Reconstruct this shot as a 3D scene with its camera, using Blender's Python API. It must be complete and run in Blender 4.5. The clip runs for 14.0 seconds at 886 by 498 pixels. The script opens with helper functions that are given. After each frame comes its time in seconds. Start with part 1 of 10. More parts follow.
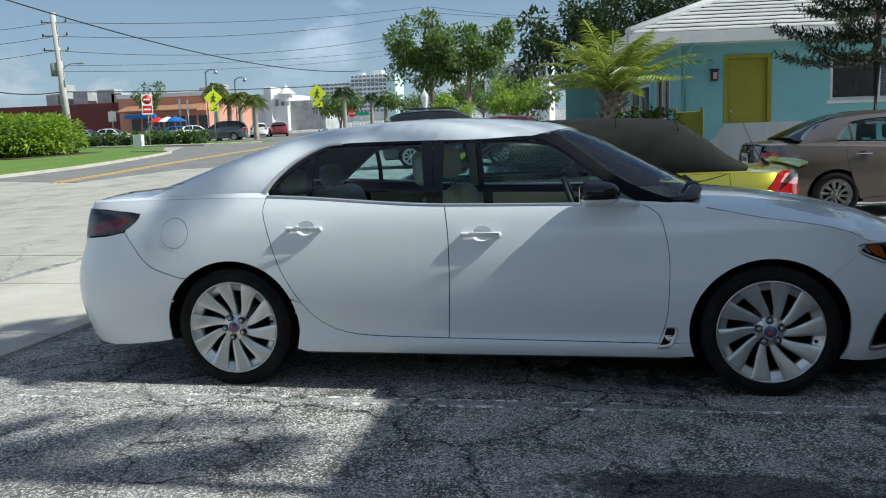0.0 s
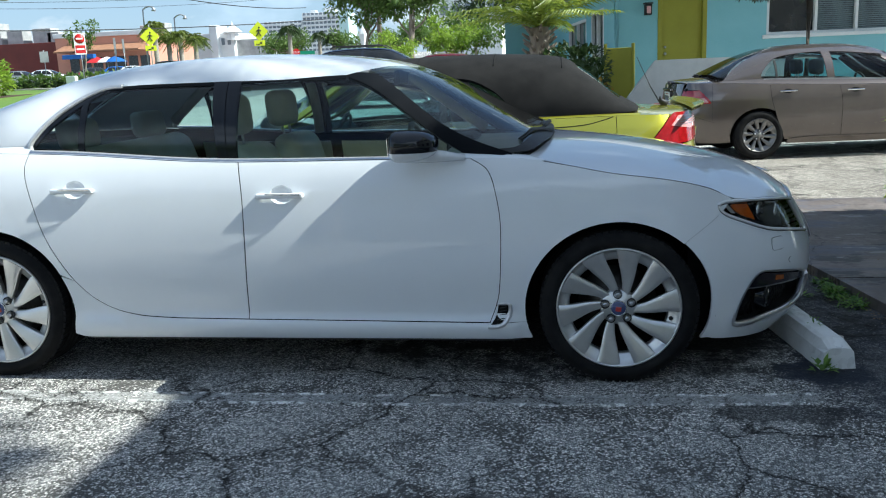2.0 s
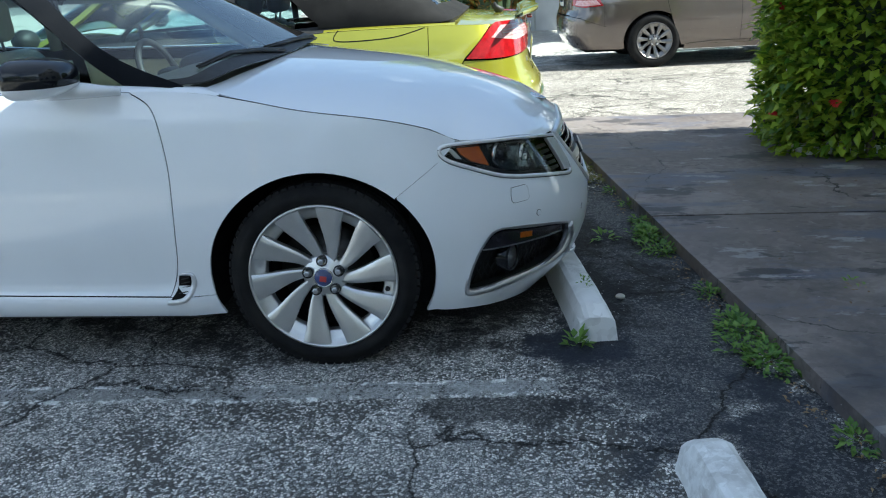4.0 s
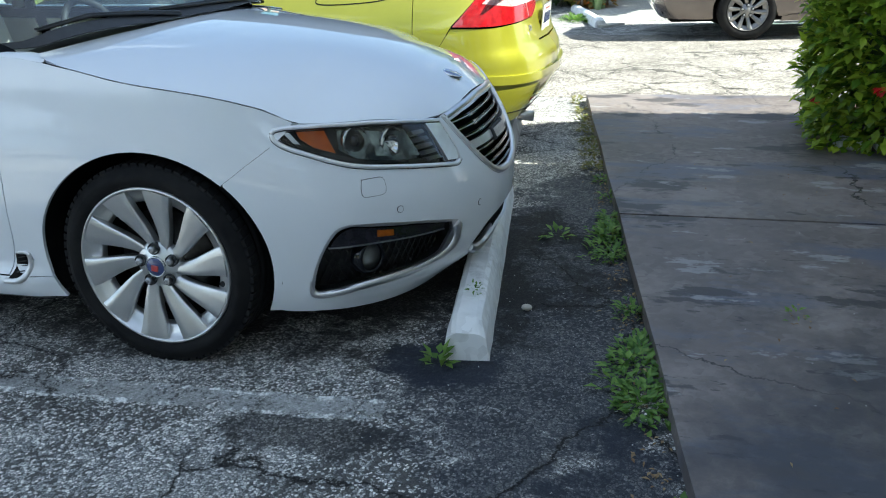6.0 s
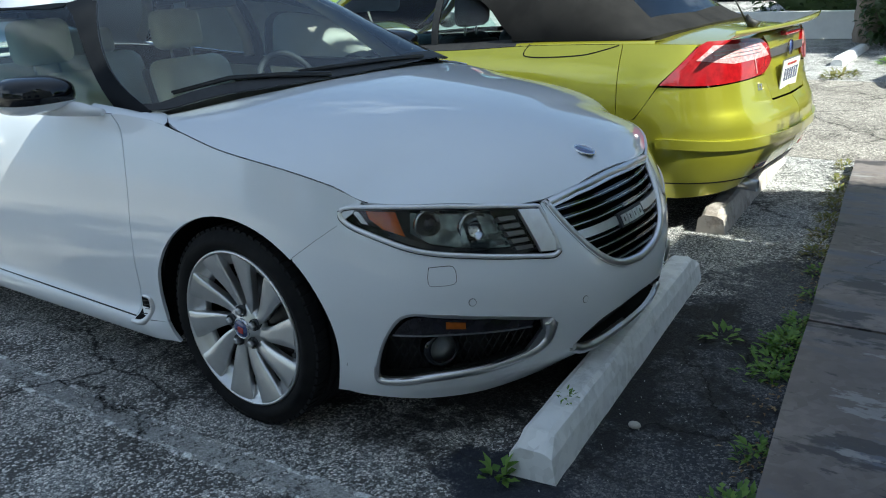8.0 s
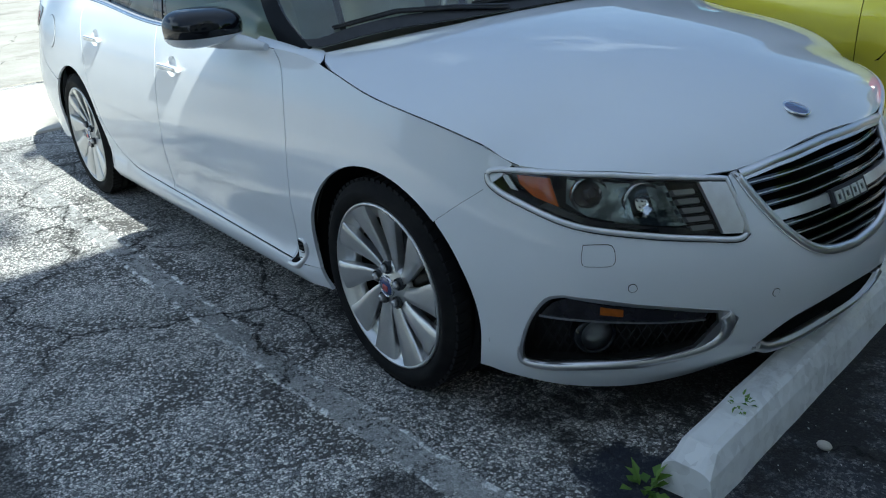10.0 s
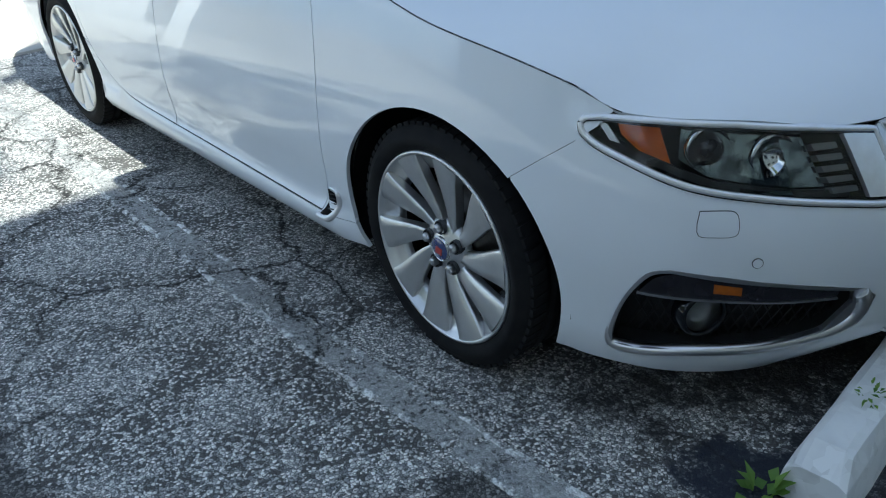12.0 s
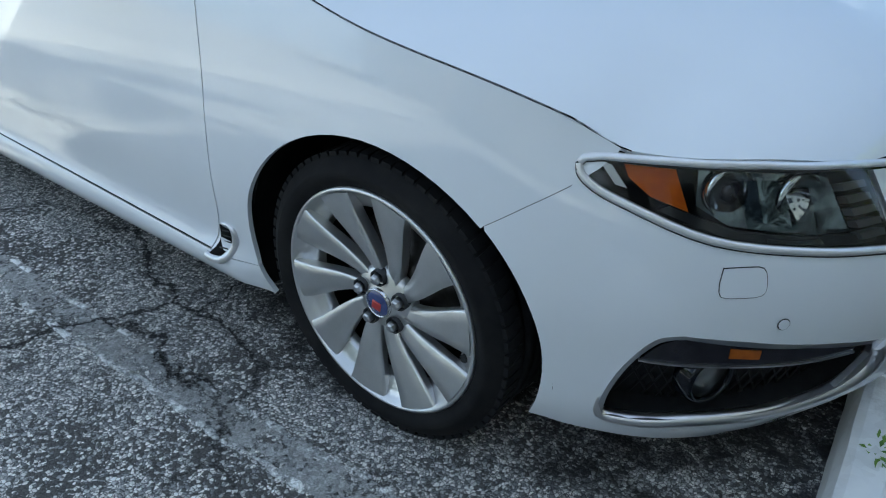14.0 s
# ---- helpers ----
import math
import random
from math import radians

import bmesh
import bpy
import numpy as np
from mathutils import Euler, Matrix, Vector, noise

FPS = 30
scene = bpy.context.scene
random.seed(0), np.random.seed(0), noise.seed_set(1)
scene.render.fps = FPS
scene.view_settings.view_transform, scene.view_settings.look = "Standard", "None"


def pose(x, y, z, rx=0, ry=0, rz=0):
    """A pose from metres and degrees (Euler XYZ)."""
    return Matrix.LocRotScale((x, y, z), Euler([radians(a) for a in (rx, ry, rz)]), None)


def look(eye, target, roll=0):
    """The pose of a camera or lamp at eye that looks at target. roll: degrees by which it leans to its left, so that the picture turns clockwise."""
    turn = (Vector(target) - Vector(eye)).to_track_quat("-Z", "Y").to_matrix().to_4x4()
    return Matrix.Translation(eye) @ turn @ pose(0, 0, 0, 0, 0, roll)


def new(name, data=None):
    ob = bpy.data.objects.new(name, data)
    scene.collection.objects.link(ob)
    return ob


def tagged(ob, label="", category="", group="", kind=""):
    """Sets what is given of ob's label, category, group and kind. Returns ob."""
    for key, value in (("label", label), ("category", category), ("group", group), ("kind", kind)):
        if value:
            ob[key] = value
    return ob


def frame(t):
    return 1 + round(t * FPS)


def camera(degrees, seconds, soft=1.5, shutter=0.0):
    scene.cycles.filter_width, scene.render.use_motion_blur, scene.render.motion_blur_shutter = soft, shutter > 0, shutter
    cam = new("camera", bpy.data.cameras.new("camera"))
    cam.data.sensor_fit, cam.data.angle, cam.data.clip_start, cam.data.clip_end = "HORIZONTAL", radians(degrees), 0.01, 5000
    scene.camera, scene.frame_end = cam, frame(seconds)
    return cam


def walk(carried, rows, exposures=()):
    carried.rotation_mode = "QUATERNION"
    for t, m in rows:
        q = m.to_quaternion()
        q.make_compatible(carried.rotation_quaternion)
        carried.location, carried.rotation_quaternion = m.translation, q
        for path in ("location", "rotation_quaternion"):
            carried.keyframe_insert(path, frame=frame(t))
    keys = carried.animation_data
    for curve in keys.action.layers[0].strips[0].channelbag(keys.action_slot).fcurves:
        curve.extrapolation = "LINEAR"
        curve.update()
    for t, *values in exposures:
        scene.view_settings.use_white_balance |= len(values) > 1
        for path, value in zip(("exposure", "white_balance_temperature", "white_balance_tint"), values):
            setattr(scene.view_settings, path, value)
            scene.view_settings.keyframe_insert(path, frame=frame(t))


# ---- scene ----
cam = camera(55.0, 14.0, soft=1.1)
PATH = [
    (0, (2.062, -4.325, 1.369), (1.677, -2.381, 1.095), -2.1),
    (0.5, (2.125, -4.075, 1.378), (1.751, -2.146, 1.006), -2.1),
    (1, (2.254, -3.897, 1.356), (1.918, -1.968, 0.951), -2.0),
    (1.5, (2.473, -3.699, 1.357), (2.162, -1.766, 0.945), -2.3),
    (2, (2.635, -3.485, 1.339), (2.342, -1.55, 0.924), -2.5),
    (2.5, (2.826, -3.242, 1.348), (2.658, -1.296, 0.919), -2.2),
    (3, (3.07, -3.039, 1.337), (2.879, -1.1, 0.887), -2.5),
    (3.5, (3.302, -2.864, 1.338), (3.127, -0.947, 0.794), -3.1),
    (4, (3.531, -2.654, 1.323), (3.332, -0.768, 0.686), -2.8),
    (4.2, (3.61, -2.57, 1.333), (3.413, -0.685, 0.695), -2.8),
    (6.3, (4.486, -2.064, 1.271), (3.886, -0.291, 0.564), -2.7),
    (6.5, (4.567, -2.017, 1.27), (3.899, -0.267, 0.569), -3.1),
    (7, (4.788, -1.916, 1.332), (3.941, -0.243, 0.639), -4.1),
    (7.5, (4.857, -1.779, 1.35), (3.852, -0.166, 0.727), -5.2),
    (8, (4.866, -1.57, 1.356), (3.706, -0.061, 0.742), -3.2),
    (8.5, (4.859, -1.401, 1.37), (3.516, -0.051, 0.76), -4.1),
    (8.7, (4.883, -1.328, 1.372), (3.431, -0.088, 0.776), -3.3),
    (10.8, (4.617, -1.217, 1.384), (3.158, -0.141, 0.539), -5.9),
    (11, (4.567, -1.239, 1.377), (3.158, -0.11, 0.516), -4.7),
    (11.5, (4.47, -1.233, 1.36), (3.046, -0.141, 0.476), -5.1),
    (12, (4.356, -1.138, 1.334), (2.948, -0.069, 0.398), -4.3),
    (12.5, (4.221, -1.077, 1.316), (2.847, -0.015, 0.324), -3.5),
    (13, (3.97, -1.032, 1.291), (2.813, 0.227, 0.253), 1.0),
    (13.5, (3.881, -1.041, 1.306), (2.799, 0.282, 0.267), 1.6),
    (14, (3.877, -1.032, 1.325), (2.777, 0.291, 0.305), -0.4),
]
walk(cam, [(t, look(eye, target, roll)) for t, eye, target, roll in PATH], [(0, 0.28, 5850, 2), (1.5, 0.70, 5750, 1), (2.5, 1.02, 5720, 1), (3.5, 1.30, 5680, 0), (4, 1.50, 5750, 0), (6.5, 1.69, 5900, 0), (7.5, 1.26, 5870, 0), (8.5, 1.05, 5750, 0), (11, 1.10, 5600, 0), (12, 1.36, 5650, 0), (12.5, 1.38, 5700, 0), (13.5, 1.64, 5850, 0), (14, 1.68, 5850, 0)])

# ---- world, sun, exposure ----
SUN = Vector((1.03, 0.012, 1.0)).normalized()
world = bpy.data.worlds.new("world")
scene.world = world
world.use_nodes = True
wn, wl = world.node_tree.nodes, world.node_tree.links
wn.clear()
sky = wn.new("ShaderNodeTexSky")
sky.sky_type, sky.sun_disc = "NISHITA", False
sky.sun_elevation, sky.sun_rotation = math.asin(SUN.z), math.atan2(SUN.x, SUN.y)
sky.altitude = 100
sky.air_density, sky.dust_density, sky.ozone_density = 1.0, 1.2, 4.5
wco, wnoise, wramp = wn.new("ShaderNodeTexCoord"), wn.new("ShaderNodeTexNoise"), wn.new("ShaderNodeValToRGB")
wmap = wn.new("ShaderNodeMapping")
wmap.inputs["Scale"].default_value = (1.0, 1.0, 2.0)
wmix = wn.new("ShaderNodeMix")
wmix.data_type = "RGBA"
wnoise.inputs["Scale"].default_value, wnoise.inputs["Detail"].default_value, wnoise.inputs["Roughness"].default_value = 2.6, 9, 0.56
wramp.color_ramp.elements[0].position, wramp.color_ramp.elements[1].position = 0.51, 0.60
wramp.color_ramp.elements[0].color, wramp.color_ramp.elements[1].color = (0.0, 0.0, 0.0, 1), (0.95, 0.95, 0.95, 1)
wbg, wout = wn.new("ShaderNodeBackground"), wn.new("ShaderNodeOutputWorld")
wl.new(wco.outputs["Generated"], wmap.inputs["Vector"])
wl.new(wmap.outputs["Vector"], wnoise.inputs["Vector"])
# broken clouds stand behind the camera, the sky ahead is clearer
wside = wn.new("ShaderNodeVectorMath")
wside.operation = "DOT_PRODUCT"
wside.inputs[1].default_value = (0.02, -0.11, -0.02)
wl.new(wco.outputs["Generated"], wside.inputs[0])
wsum = wn.new("ShaderNodeMath")
wl.new(wnoise.outputs["Fac"], wsum.inputs[0])
wl.new(wside.outputs["Value"], wsum.inputs[1])
wl.new(wsum.outputs["Value"], wramp.inputs["Fac"])
# clouds thin out towards the horizon and overhead
wsep, wlow, wmul = wn.new("ShaderNodeSeparateXYZ"), wn.new("ShaderNodeMapRange"), wn.new("ShaderNodeMath")
wl.new(wco.outputs["Generated"], wsep.inputs["Vector"])
wlow.inputs["From Min"].default_value, wlow.inputs["From Max"].default_value, wlow.inputs["To Min"].default_value = 0.03, 0.12, 0.1
wl.new(wsep.outputs["Z"], wlow.inputs["Value"])
wmul.operation = "MULTIPLY"
wl.new(wramp.outputs["Color"], wmul.inputs[0])
whigh, wband = wn.new("ShaderNodeMapRange"), wn.new("ShaderNodeMath")
whigh.inputs["From Min"].default_value, whigh.inputs["From Max"].default_value, whigh.inputs["To Min"].default_value, whigh.inputs["To Max"].default_value = 0.40, 0.70, 1.0, 0.15
wl.new(wsep.outputs["Z"], whigh.inputs["Value"])
wband.operation = "MULTIPLY"
wl.new(wlow.outputs["Result"], wband.inputs[0])
wl.new(whigh.outputs["Result"], wband.inputs[1])
wl.new(wband.outputs["Value"], wmul.inputs[1])
wveil, wtop = wn.new("ShaderNodeMapRange"), wn.new("ShaderNodeMath")
wveil.inputs["From Min"].default_value, wveil.inputs["From Max"].default_value, wveil.inputs["To Max"].default_value = 0.35, 0.85, 0.30
wl.new(wsep.outputs["Z"], wveil.inputs["Value"])
wtop.operation = "MAXIMUM"
wl.new(wmul.outputs["Value"], wtop.inputs[0])
wl.new(wveil.outputs["Result"], wtop.inputs[1])
wl.new(wtop.outputs["Value"], wmix.inputs["Factor"])
wl.new(sky.outputs["Color"], wmix.inputs["A"])
wmix.inputs["B"].default_value = (10.4, 11.2, 12.6, 1)
# pale haze towards the horizon
hfall, hmix = wn.new("ShaderNodeMapRange"), wn.new("ShaderNodeMix")
hfall.inputs["From Min"].default_value, hfall.inputs["From Max"].default_value, hfall.inputs["To Min"].default_value, hfall.inputs["To Max"].default_value = 0.0, 0.42, 0.5, 0.0
hmix.data_type = "RGBA"
hmix.inputs["B"].default_value = (8.6, 10.4, 12.6, 1)
wl.new(wsep.outputs["Z"], hfall.inputs["Value"])
wl.new(hfall.outputs["Result"], hmix.inputs["Factor"])
wl.new(wmix.outputs["Result"], hmix.inputs["A"])
# low heaped clouds over the horizon
lmap, lnoise, lramp, lband, lmul, lmix = wn.new("ShaderNodeMapping"), wn.new("ShaderNodeTexNoise"), wn.new("ShaderNodeMapRange"), wn.new("ShaderNodeMapRange"), wn.new("ShaderNodeMath"), wn.new("ShaderNodeMix")
lmap.inputs["Scale"].default_value, lmap.inputs["Location"].default_value = (1.0, 1.0, 1.7), (0.35, 0.2, 0.0)
lnoise.inputs["Scale"].default_value, lnoise.inputs["Detail"].default_value, lnoise.inputs["Roughness"].default_value = 7.0, 7, 0.55
lramp.inputs["From Min"].default_value, lramp.inputs["From Max"].default_value = 0.52, 0.60
lband.inputs["From Min"].default_value, lband.inputs["From Max"].default_value, lband.inputs["To Min"].default_value, lband.inputs["To Max"].default_value = 0.05, 0.13, 0.85, 0.0
lmul.operation, lmix.data_type = "MULTIPLY", "RGBA"
wl.new(wco.outputs["Generated"], lmap.inputs["Vector"])
wl.new(lmap.outputs["Vector"], lnoise.inputs["Vector"])
wl.new(lnoise.outputs["Fac"], lramp.inputs["Value"])
wl.new(wsep.outputs["Z"], lband.inputs["Value"])
wl.new(lramp.outputs["Result"], lmul.inputs[0])
wl.new(lband.outputs["Result"], lmul.inputs[1])
wl.new(lmul.outputs["Value"], lmix.inputs["Factor"])
wl.new(hmix.outputs["Result"], lmix.inputs["A"])
lmix.inputs["B"].default_value = (9.6, 9.7, 10.0, 1)
wl.new(lmix.outputs["Result"], wbg.inputs["Color"])
wbg.inputs["Strength"].default_value = 0.055
wl.new(wbg.outputs["Background"], wout.inputs["Surface"])

sun = new("sun", bpy.data.lights.new("sun", "SUN"))
sun.data.energy, sun.data.angle, sun.data.color = 5.0, radians(0.6), (1.0, 0.93, 0.81)
sun.matrix_world = look(SUN * 60, (0, 0, 0))


# ---- helpers of this scene ----
from mathutils import geometry


def spline(pts):
    """A smooth function through (x, y) points in rising x."""
    xs, ys = np.array([p[0] for p in pts], float), np.array([p[1] for p in pts], float)
    d = np.diff(ys) / np.diff(xs)
    m = np.zeros(len(xs))
    m[0], m[-1] = d[0], d[-1]
    for i in range(1, len(xs) - 1):
        if d[i - 1] * d[i] > 0:
            m[i] = 2 * d[i - 1] * d[i] / (d[i - 1] + d[i])

    def f(x):
        x = min(max(float(x), xs[0]), xs[-1])
        i = min(int(np.searchsorted(xs, x, side="right")) - 1, len(xs) - 2)
        w = xs[i + 1] - xs[i]
        t = (x - xs[i]) / w
        return float((2 * t**3 - 3 * t**2 + 1) * ys[i] + (t**3 - 2 * t**2 + t) * w * m[i]
                     + (3 * t**2 - 2 * t**3) * ys[i + 1] + (t**3 - t**2) * w * m[i + 1])
    return f


def smooth(*pts, n=6):
    """Points of a rounded curve through the given ones."""
    p = [Vector(q) for q in pts]
    if len(p) < 3:
        return p
    out = []
    for i in range(len(p) - 1):
        a, b, c, d = p[max(i - 1, 0)], p[i], p[i + 1], p[min(i + 2, len(p) - 1)]
        for k in range(n):
            t = k / n
            out.append(0.5 * (2 * b + (c - a) * t + (2 * a - 5 * b + 4 * c - d) * t * t + (3 * b - a - 3 * c + d) * t**3))
    return out + [p[-1]]


def outline(*runs):
    """One closed outline of several runs of points, evenly subdivided."""
    pts = []
    for run in runs:
        for q in run:
            q = Vector(q)
            if not pts or (q - pts[-1]).length > 1e-4:
                pts.append(q)
    if (pts[0] - pts[-1]).length < 1e-4:
        pts.pop()
    return pts


def dense(pts, step):
    out = []
    for a, b in zip(pts, pts[1:] + pts[:1]):
        k = max(1, int(math.ceil((b - a).length / step)))
        out += [a + (b - a) * (i / k) for i in range(k)]
    return out


def shrunk(pts, d):
    """A closed outline moved inwards by d."""
    area = sum(a.x * b.y - b.x * a.y for a, b in zip(pts, pts[1:] + pts[:1]))
    sgn = 1 if area > 0 else -1
    out = []
    for i, p in enumerate(pts):
        a, b = (p - pts[i - 1]), (pts[(i + 1) % len(pts)] - p)
        if a.length < 1e-9 or b.length < 1e-9:
            out.append(p.copy())
            continue
        a, b = a.normalized(), b.normalized()
        na, nb = Vector((-a.y, a.x)) * sgn, Vector((-b.y, b.x)) * sgn
        n = na + nb
        if n.length < 1e-6:
            n = na
        n.normalize()
        out.append(p + n * (d / max(0.45, n.dot(na))))
    return out


def inside(arr, q):
    nxt = np.roll(arr, -1, axis=0)
    cross = ((arr[:, 1] > q[1]) != (nxt[:, 1] > q[1]))
    with np.errstate(divide="ignore", invalid="ignore"):
        at = arr[:, 0] + (q[1] - arr[:, 1]) / (nxt[:, 1] - arr[:, 1]) * (nxt[:, 0] - arr[:, 0])
    return np.count_nonzero(cross & (at > q[0])) % 2 == 1


def sheet(pts, lift, step=0.05, depth=0.012, gap=0.0, out=0.0, holes=(), edge_step=None):
    """A curved panel: a flat outline with holes, filled with a fine net, lifted onto a surface and folded back along its rim."""
    pts = [Vector(p) for p in pts]
    if gap:
        pts = shrunk(pts, gap)
    edge_step = edge_step or step
    loops = [dense(pts, edge_step)] + [dense([Vector(p) for p in h], edge_step) for h in holes]
    arrs = [np.array([(p.x, p.y) for p in lp]) for lp in loops]
    lo, hi = arrs[0].min(0), arrs[0].max(0)
    allp = np.concatenate(arrs)
    inner = []
    nx, ny = int((hi[0] - lo[0]) / step), int((hi[1] - lo[1]) / step)
    for i in range(1, nx + 1):
        for j in range(1, ny + 1):
            q = np.array((lo[0] + (hi[0] - lo[0]) * i / (nx + 1), lo[1] + (hi[1] - lo[1]) * j / (ny + 1)))
            if ((allp - q) ** 2).sum(1).min() > (0.55 * step) ** 2 and inside(arrs[0], q) and not any(inside(a, q) for a in arrs[1:]):
                inner.append(Vector(q))
    flat, edges, k = [], [], 0
    for lp in loops:
        flat += lp
        edges += [(k + i, k + (i + 1) % len(lp)) for i in range(len(lp))]
        k += len(lp)
    v, _, f, *_ = geometry.delaunay_2d_cdt(flat + inner, edges, [], 0, 1e-6)
    keep = []
    for face in f:
        p, q, r = (v[i] for i in face[:3])
        if abs((q - p).cross(r - p)) < 2e-3 * max((q - p).length, (r - q).length, (p - r).length) * 0.05:
            continue
        c = np.array(sum((v[i] for i in face), Vector((0, 0))) / len(face))
        if inside(arrs[0], c) and not any(inside(a, c) for a in arrs[1:]):
            keep.append(face)
    e = 0.02
    pos, nor = [], []
    for p in v:
        c = lift(p.x, p.y)
        a, b = lift(p.x + e, p.y) - lift(p.x - e, p.y), lift(p.x, p.y + e) - lift(p.x, p.y - e)
        m = a.cross(b)
        pos.append(c)
        nor.append(m.normalized() if m.length > 1e-12 else Vector((0, 0, 1)))
    if sum((p - lift.centre).dot(m) for p, m in zip(pos, nor)) < 0:
        nor = [-m for m in nor]
    bm = bmesh.new()
    skin = bm.verts.layers.float_vector.new("skin_normal")
    vs = [bm.verts.new(p + m * out) for p, m in zip(pos, nor)]
    for w, m in zip(vs, nor):
        w[skin] = m
    for face in keep:
        try:
            q = bm.faces.new([vs[i] for i in face])
        except ValueError:
            continue
        q.smooth = True
        q.normal_update()
        if q.normal.dot(nor[face[0]]) < 0:
            q.normal_flip()
    rim = [x for x in bm.edges if len(x.link_faces) == 1]
    back = {}
    index = {w: i for i, w in enumerate(vs)}
    for x in rim:
        x.smooth = False
        for w in x.verts:
            if w not in back:
                back[w] = bm.verts.new(w.co - nor[index[w]] * depth)
    for x in rim:
        lp = x.link_loops[0]
        a, b = lp.vert, lp.link_loop_next.vert
        bm.faces.new((b, a, back[a], back[b])).smooth = True
    bmesh.ops.delete(bm, geom=[w for w in bm.verts if not w.link_faces], context="VERTS")
    return bm


def pocket_bm(pts, shape, depth, side=-1, step=0.04, start=0.002):
    """A sunk tray behind an opening of the band: walls and a floor."""
    ring = dense([Vector(p) for p in pts], step)
    a, b = shape.band(side, start), shape.band(side, depth)
    bm = bmesh.new()
    va, vb = [bm.verts.new(a(p.x, p.y)) for p in ring], [bm.verts.new(b(p.x, p.y)) for p in ring]
    for i in range(len(ring)):
        j = (i + 1) % len(ring)
        bm.faces.new((va[i], va[j], vb[j], vb[i]))
    fb = sheet(pts, b, 0.06, 0.002)
    me = finish(fb, "tray")
    bm.from_mesh(me)
    bpy.data.meshes.remove(me)
    return bm


def ribbon_bm(rows):
    """Faces between rows of points."""
    bm = bmesh.new()
    vs = [[bm.verts.new(p) for p in row] for row in rows]
    for a, b in zip(vs, vs[1:]):
        for i in range(len(a) - 1):
            bm.faces.new((a[i], a[i + 1], b[i + 1], b[i])).smooth = True
    return bm


def band_strip(curve_pts, half):
    """A closed outline round a run of points."""
    pts = [Vector(p) for p in curve_pts]
    left, right = [], []
    for i, p in enumerate(pts):
        d = (pts[min(i + 1, len(pts) - 1)] - pts[max(i - 1, 0)]).normalized()
        n = Vector((-d.y, d.x))
        left.append(p + n * half)
        right.append(p - n * half)
    return left + right[::-1]


def bead_bm(curve_pts, lift, radius, closed=False):
    """A rounded strip that follows a run of points on a body's surface."""
    pts = [Vector(p) for p in curve_pts]
    if closed:
        pts = dense(pts, 0.02)
        pts = pts + [pts[0]]
    elif not isinstance(radius, (list, tuple)):
        pts = [a.lerp(b, k / 2) for a, b in zip(pts, pts[1:]) for k in range(2)] + [pts[-1]]
    return tube_bm([lift(p.x, p.y) for p in pts], radius, 10)


def text_bm(words, size, extrude=0.001):
    """Letters of the built-in font as a mesh, centred, in the xy plane."""
    cu = bpy.data.curves.new("letters", "FONT")
    cu.body, cu.size, cu.extrude, cu.align_x, cu.align_y = words, size, extrude, "CENTER", "CENTER"
    ob = bpy.data.objects.new("letters", cu)
    me = ob.to_mesh()
    bm = bmesh.new()
    bm.from_mesh(me)
    ob.to_mesh_clear()
    bpy.data.objects.remove(ob)
    bpy.data.curves.remove(cu)
    return bm


def finish(bm, name):
    me = bpy.data.meshes.new(name)
    bm.to_mesh(me)
    bm.free()
    return me


def skin_shading(me):
    """Shade a panel by the true normals of the surface that it was laid on; its folded rim stays flat."""
    at = me.attributes.get("skin_normal")
    if at is None:
        return
    old = me.attributes.get("custom_normal")
    if old:
        me.attributes.remove(old)
        at = me.attributes.get("skin_normal")
    nv = np.zeros(len(me.vertices) * 3, np.float32)
    at.data.foreach_get("vector", nv)
    nv = nv.reshape(-1, 3)
    known = np.abs(nv).sum(1) > 0.1
    out = np.zeros((len(me.loops), 3), np.float32)
    for f in me.polygons:
        on = all(known[i] for i in f.vertices)
        for k, i in zip(f.loop_indices, f.vertices):
            out[k] = nv[i] if on else f.normal
    me.normals_split_custom_set(out.tolist())


def part(name, bm, material, parent=None, label=""):
    """Link a bmesh (or mesh) as one object under a thing or part."""
    me = bm if isinstance(bm, bpy.types.Mesh) else finish(bm, name)
    if not me.materials:
        for m in material if isinstance(material, (list, tuple)) else [material]:
            me.materials.append(m)
    if me.users == 0:
        skin_shading(me)
    ob = new(name, me)
    if parent is not None:
        ob.parent = parent
    return tagged(ob, label=label)


def thing(name, label, category, group="", at=None):
    ob = new(name)
    ob.empty_display_size = 0.2
    if at is not None:
        ob.matrix_world = at
    return tagged(ob, label, category, group)


def box_bm(x0, x1, y0, y1, z0, z1, bevel=0.0, segments=2, bm=None):
    bm = bm or bmesh.new()
    m = Matrix.Translation(((x0 + x1) / 2, (y0 + y1) / 2, (z0 + z1) / 2)) @ Matrix.Diagonal((x1 - x0, y1 - y0, z1 - z0, 1))
    made = bmesh.ops.create_cube(bm, size=1, matrix=m)["verts"]
    if bevel:
        edges = {e for v in made for e in v.link_edges}
        bmesh.ops.bevel(bm, geom=list(edges), offset=bevel, segments=segments, profile=0.5, affect="EDGES", clamp_overlap=True)
    return bm


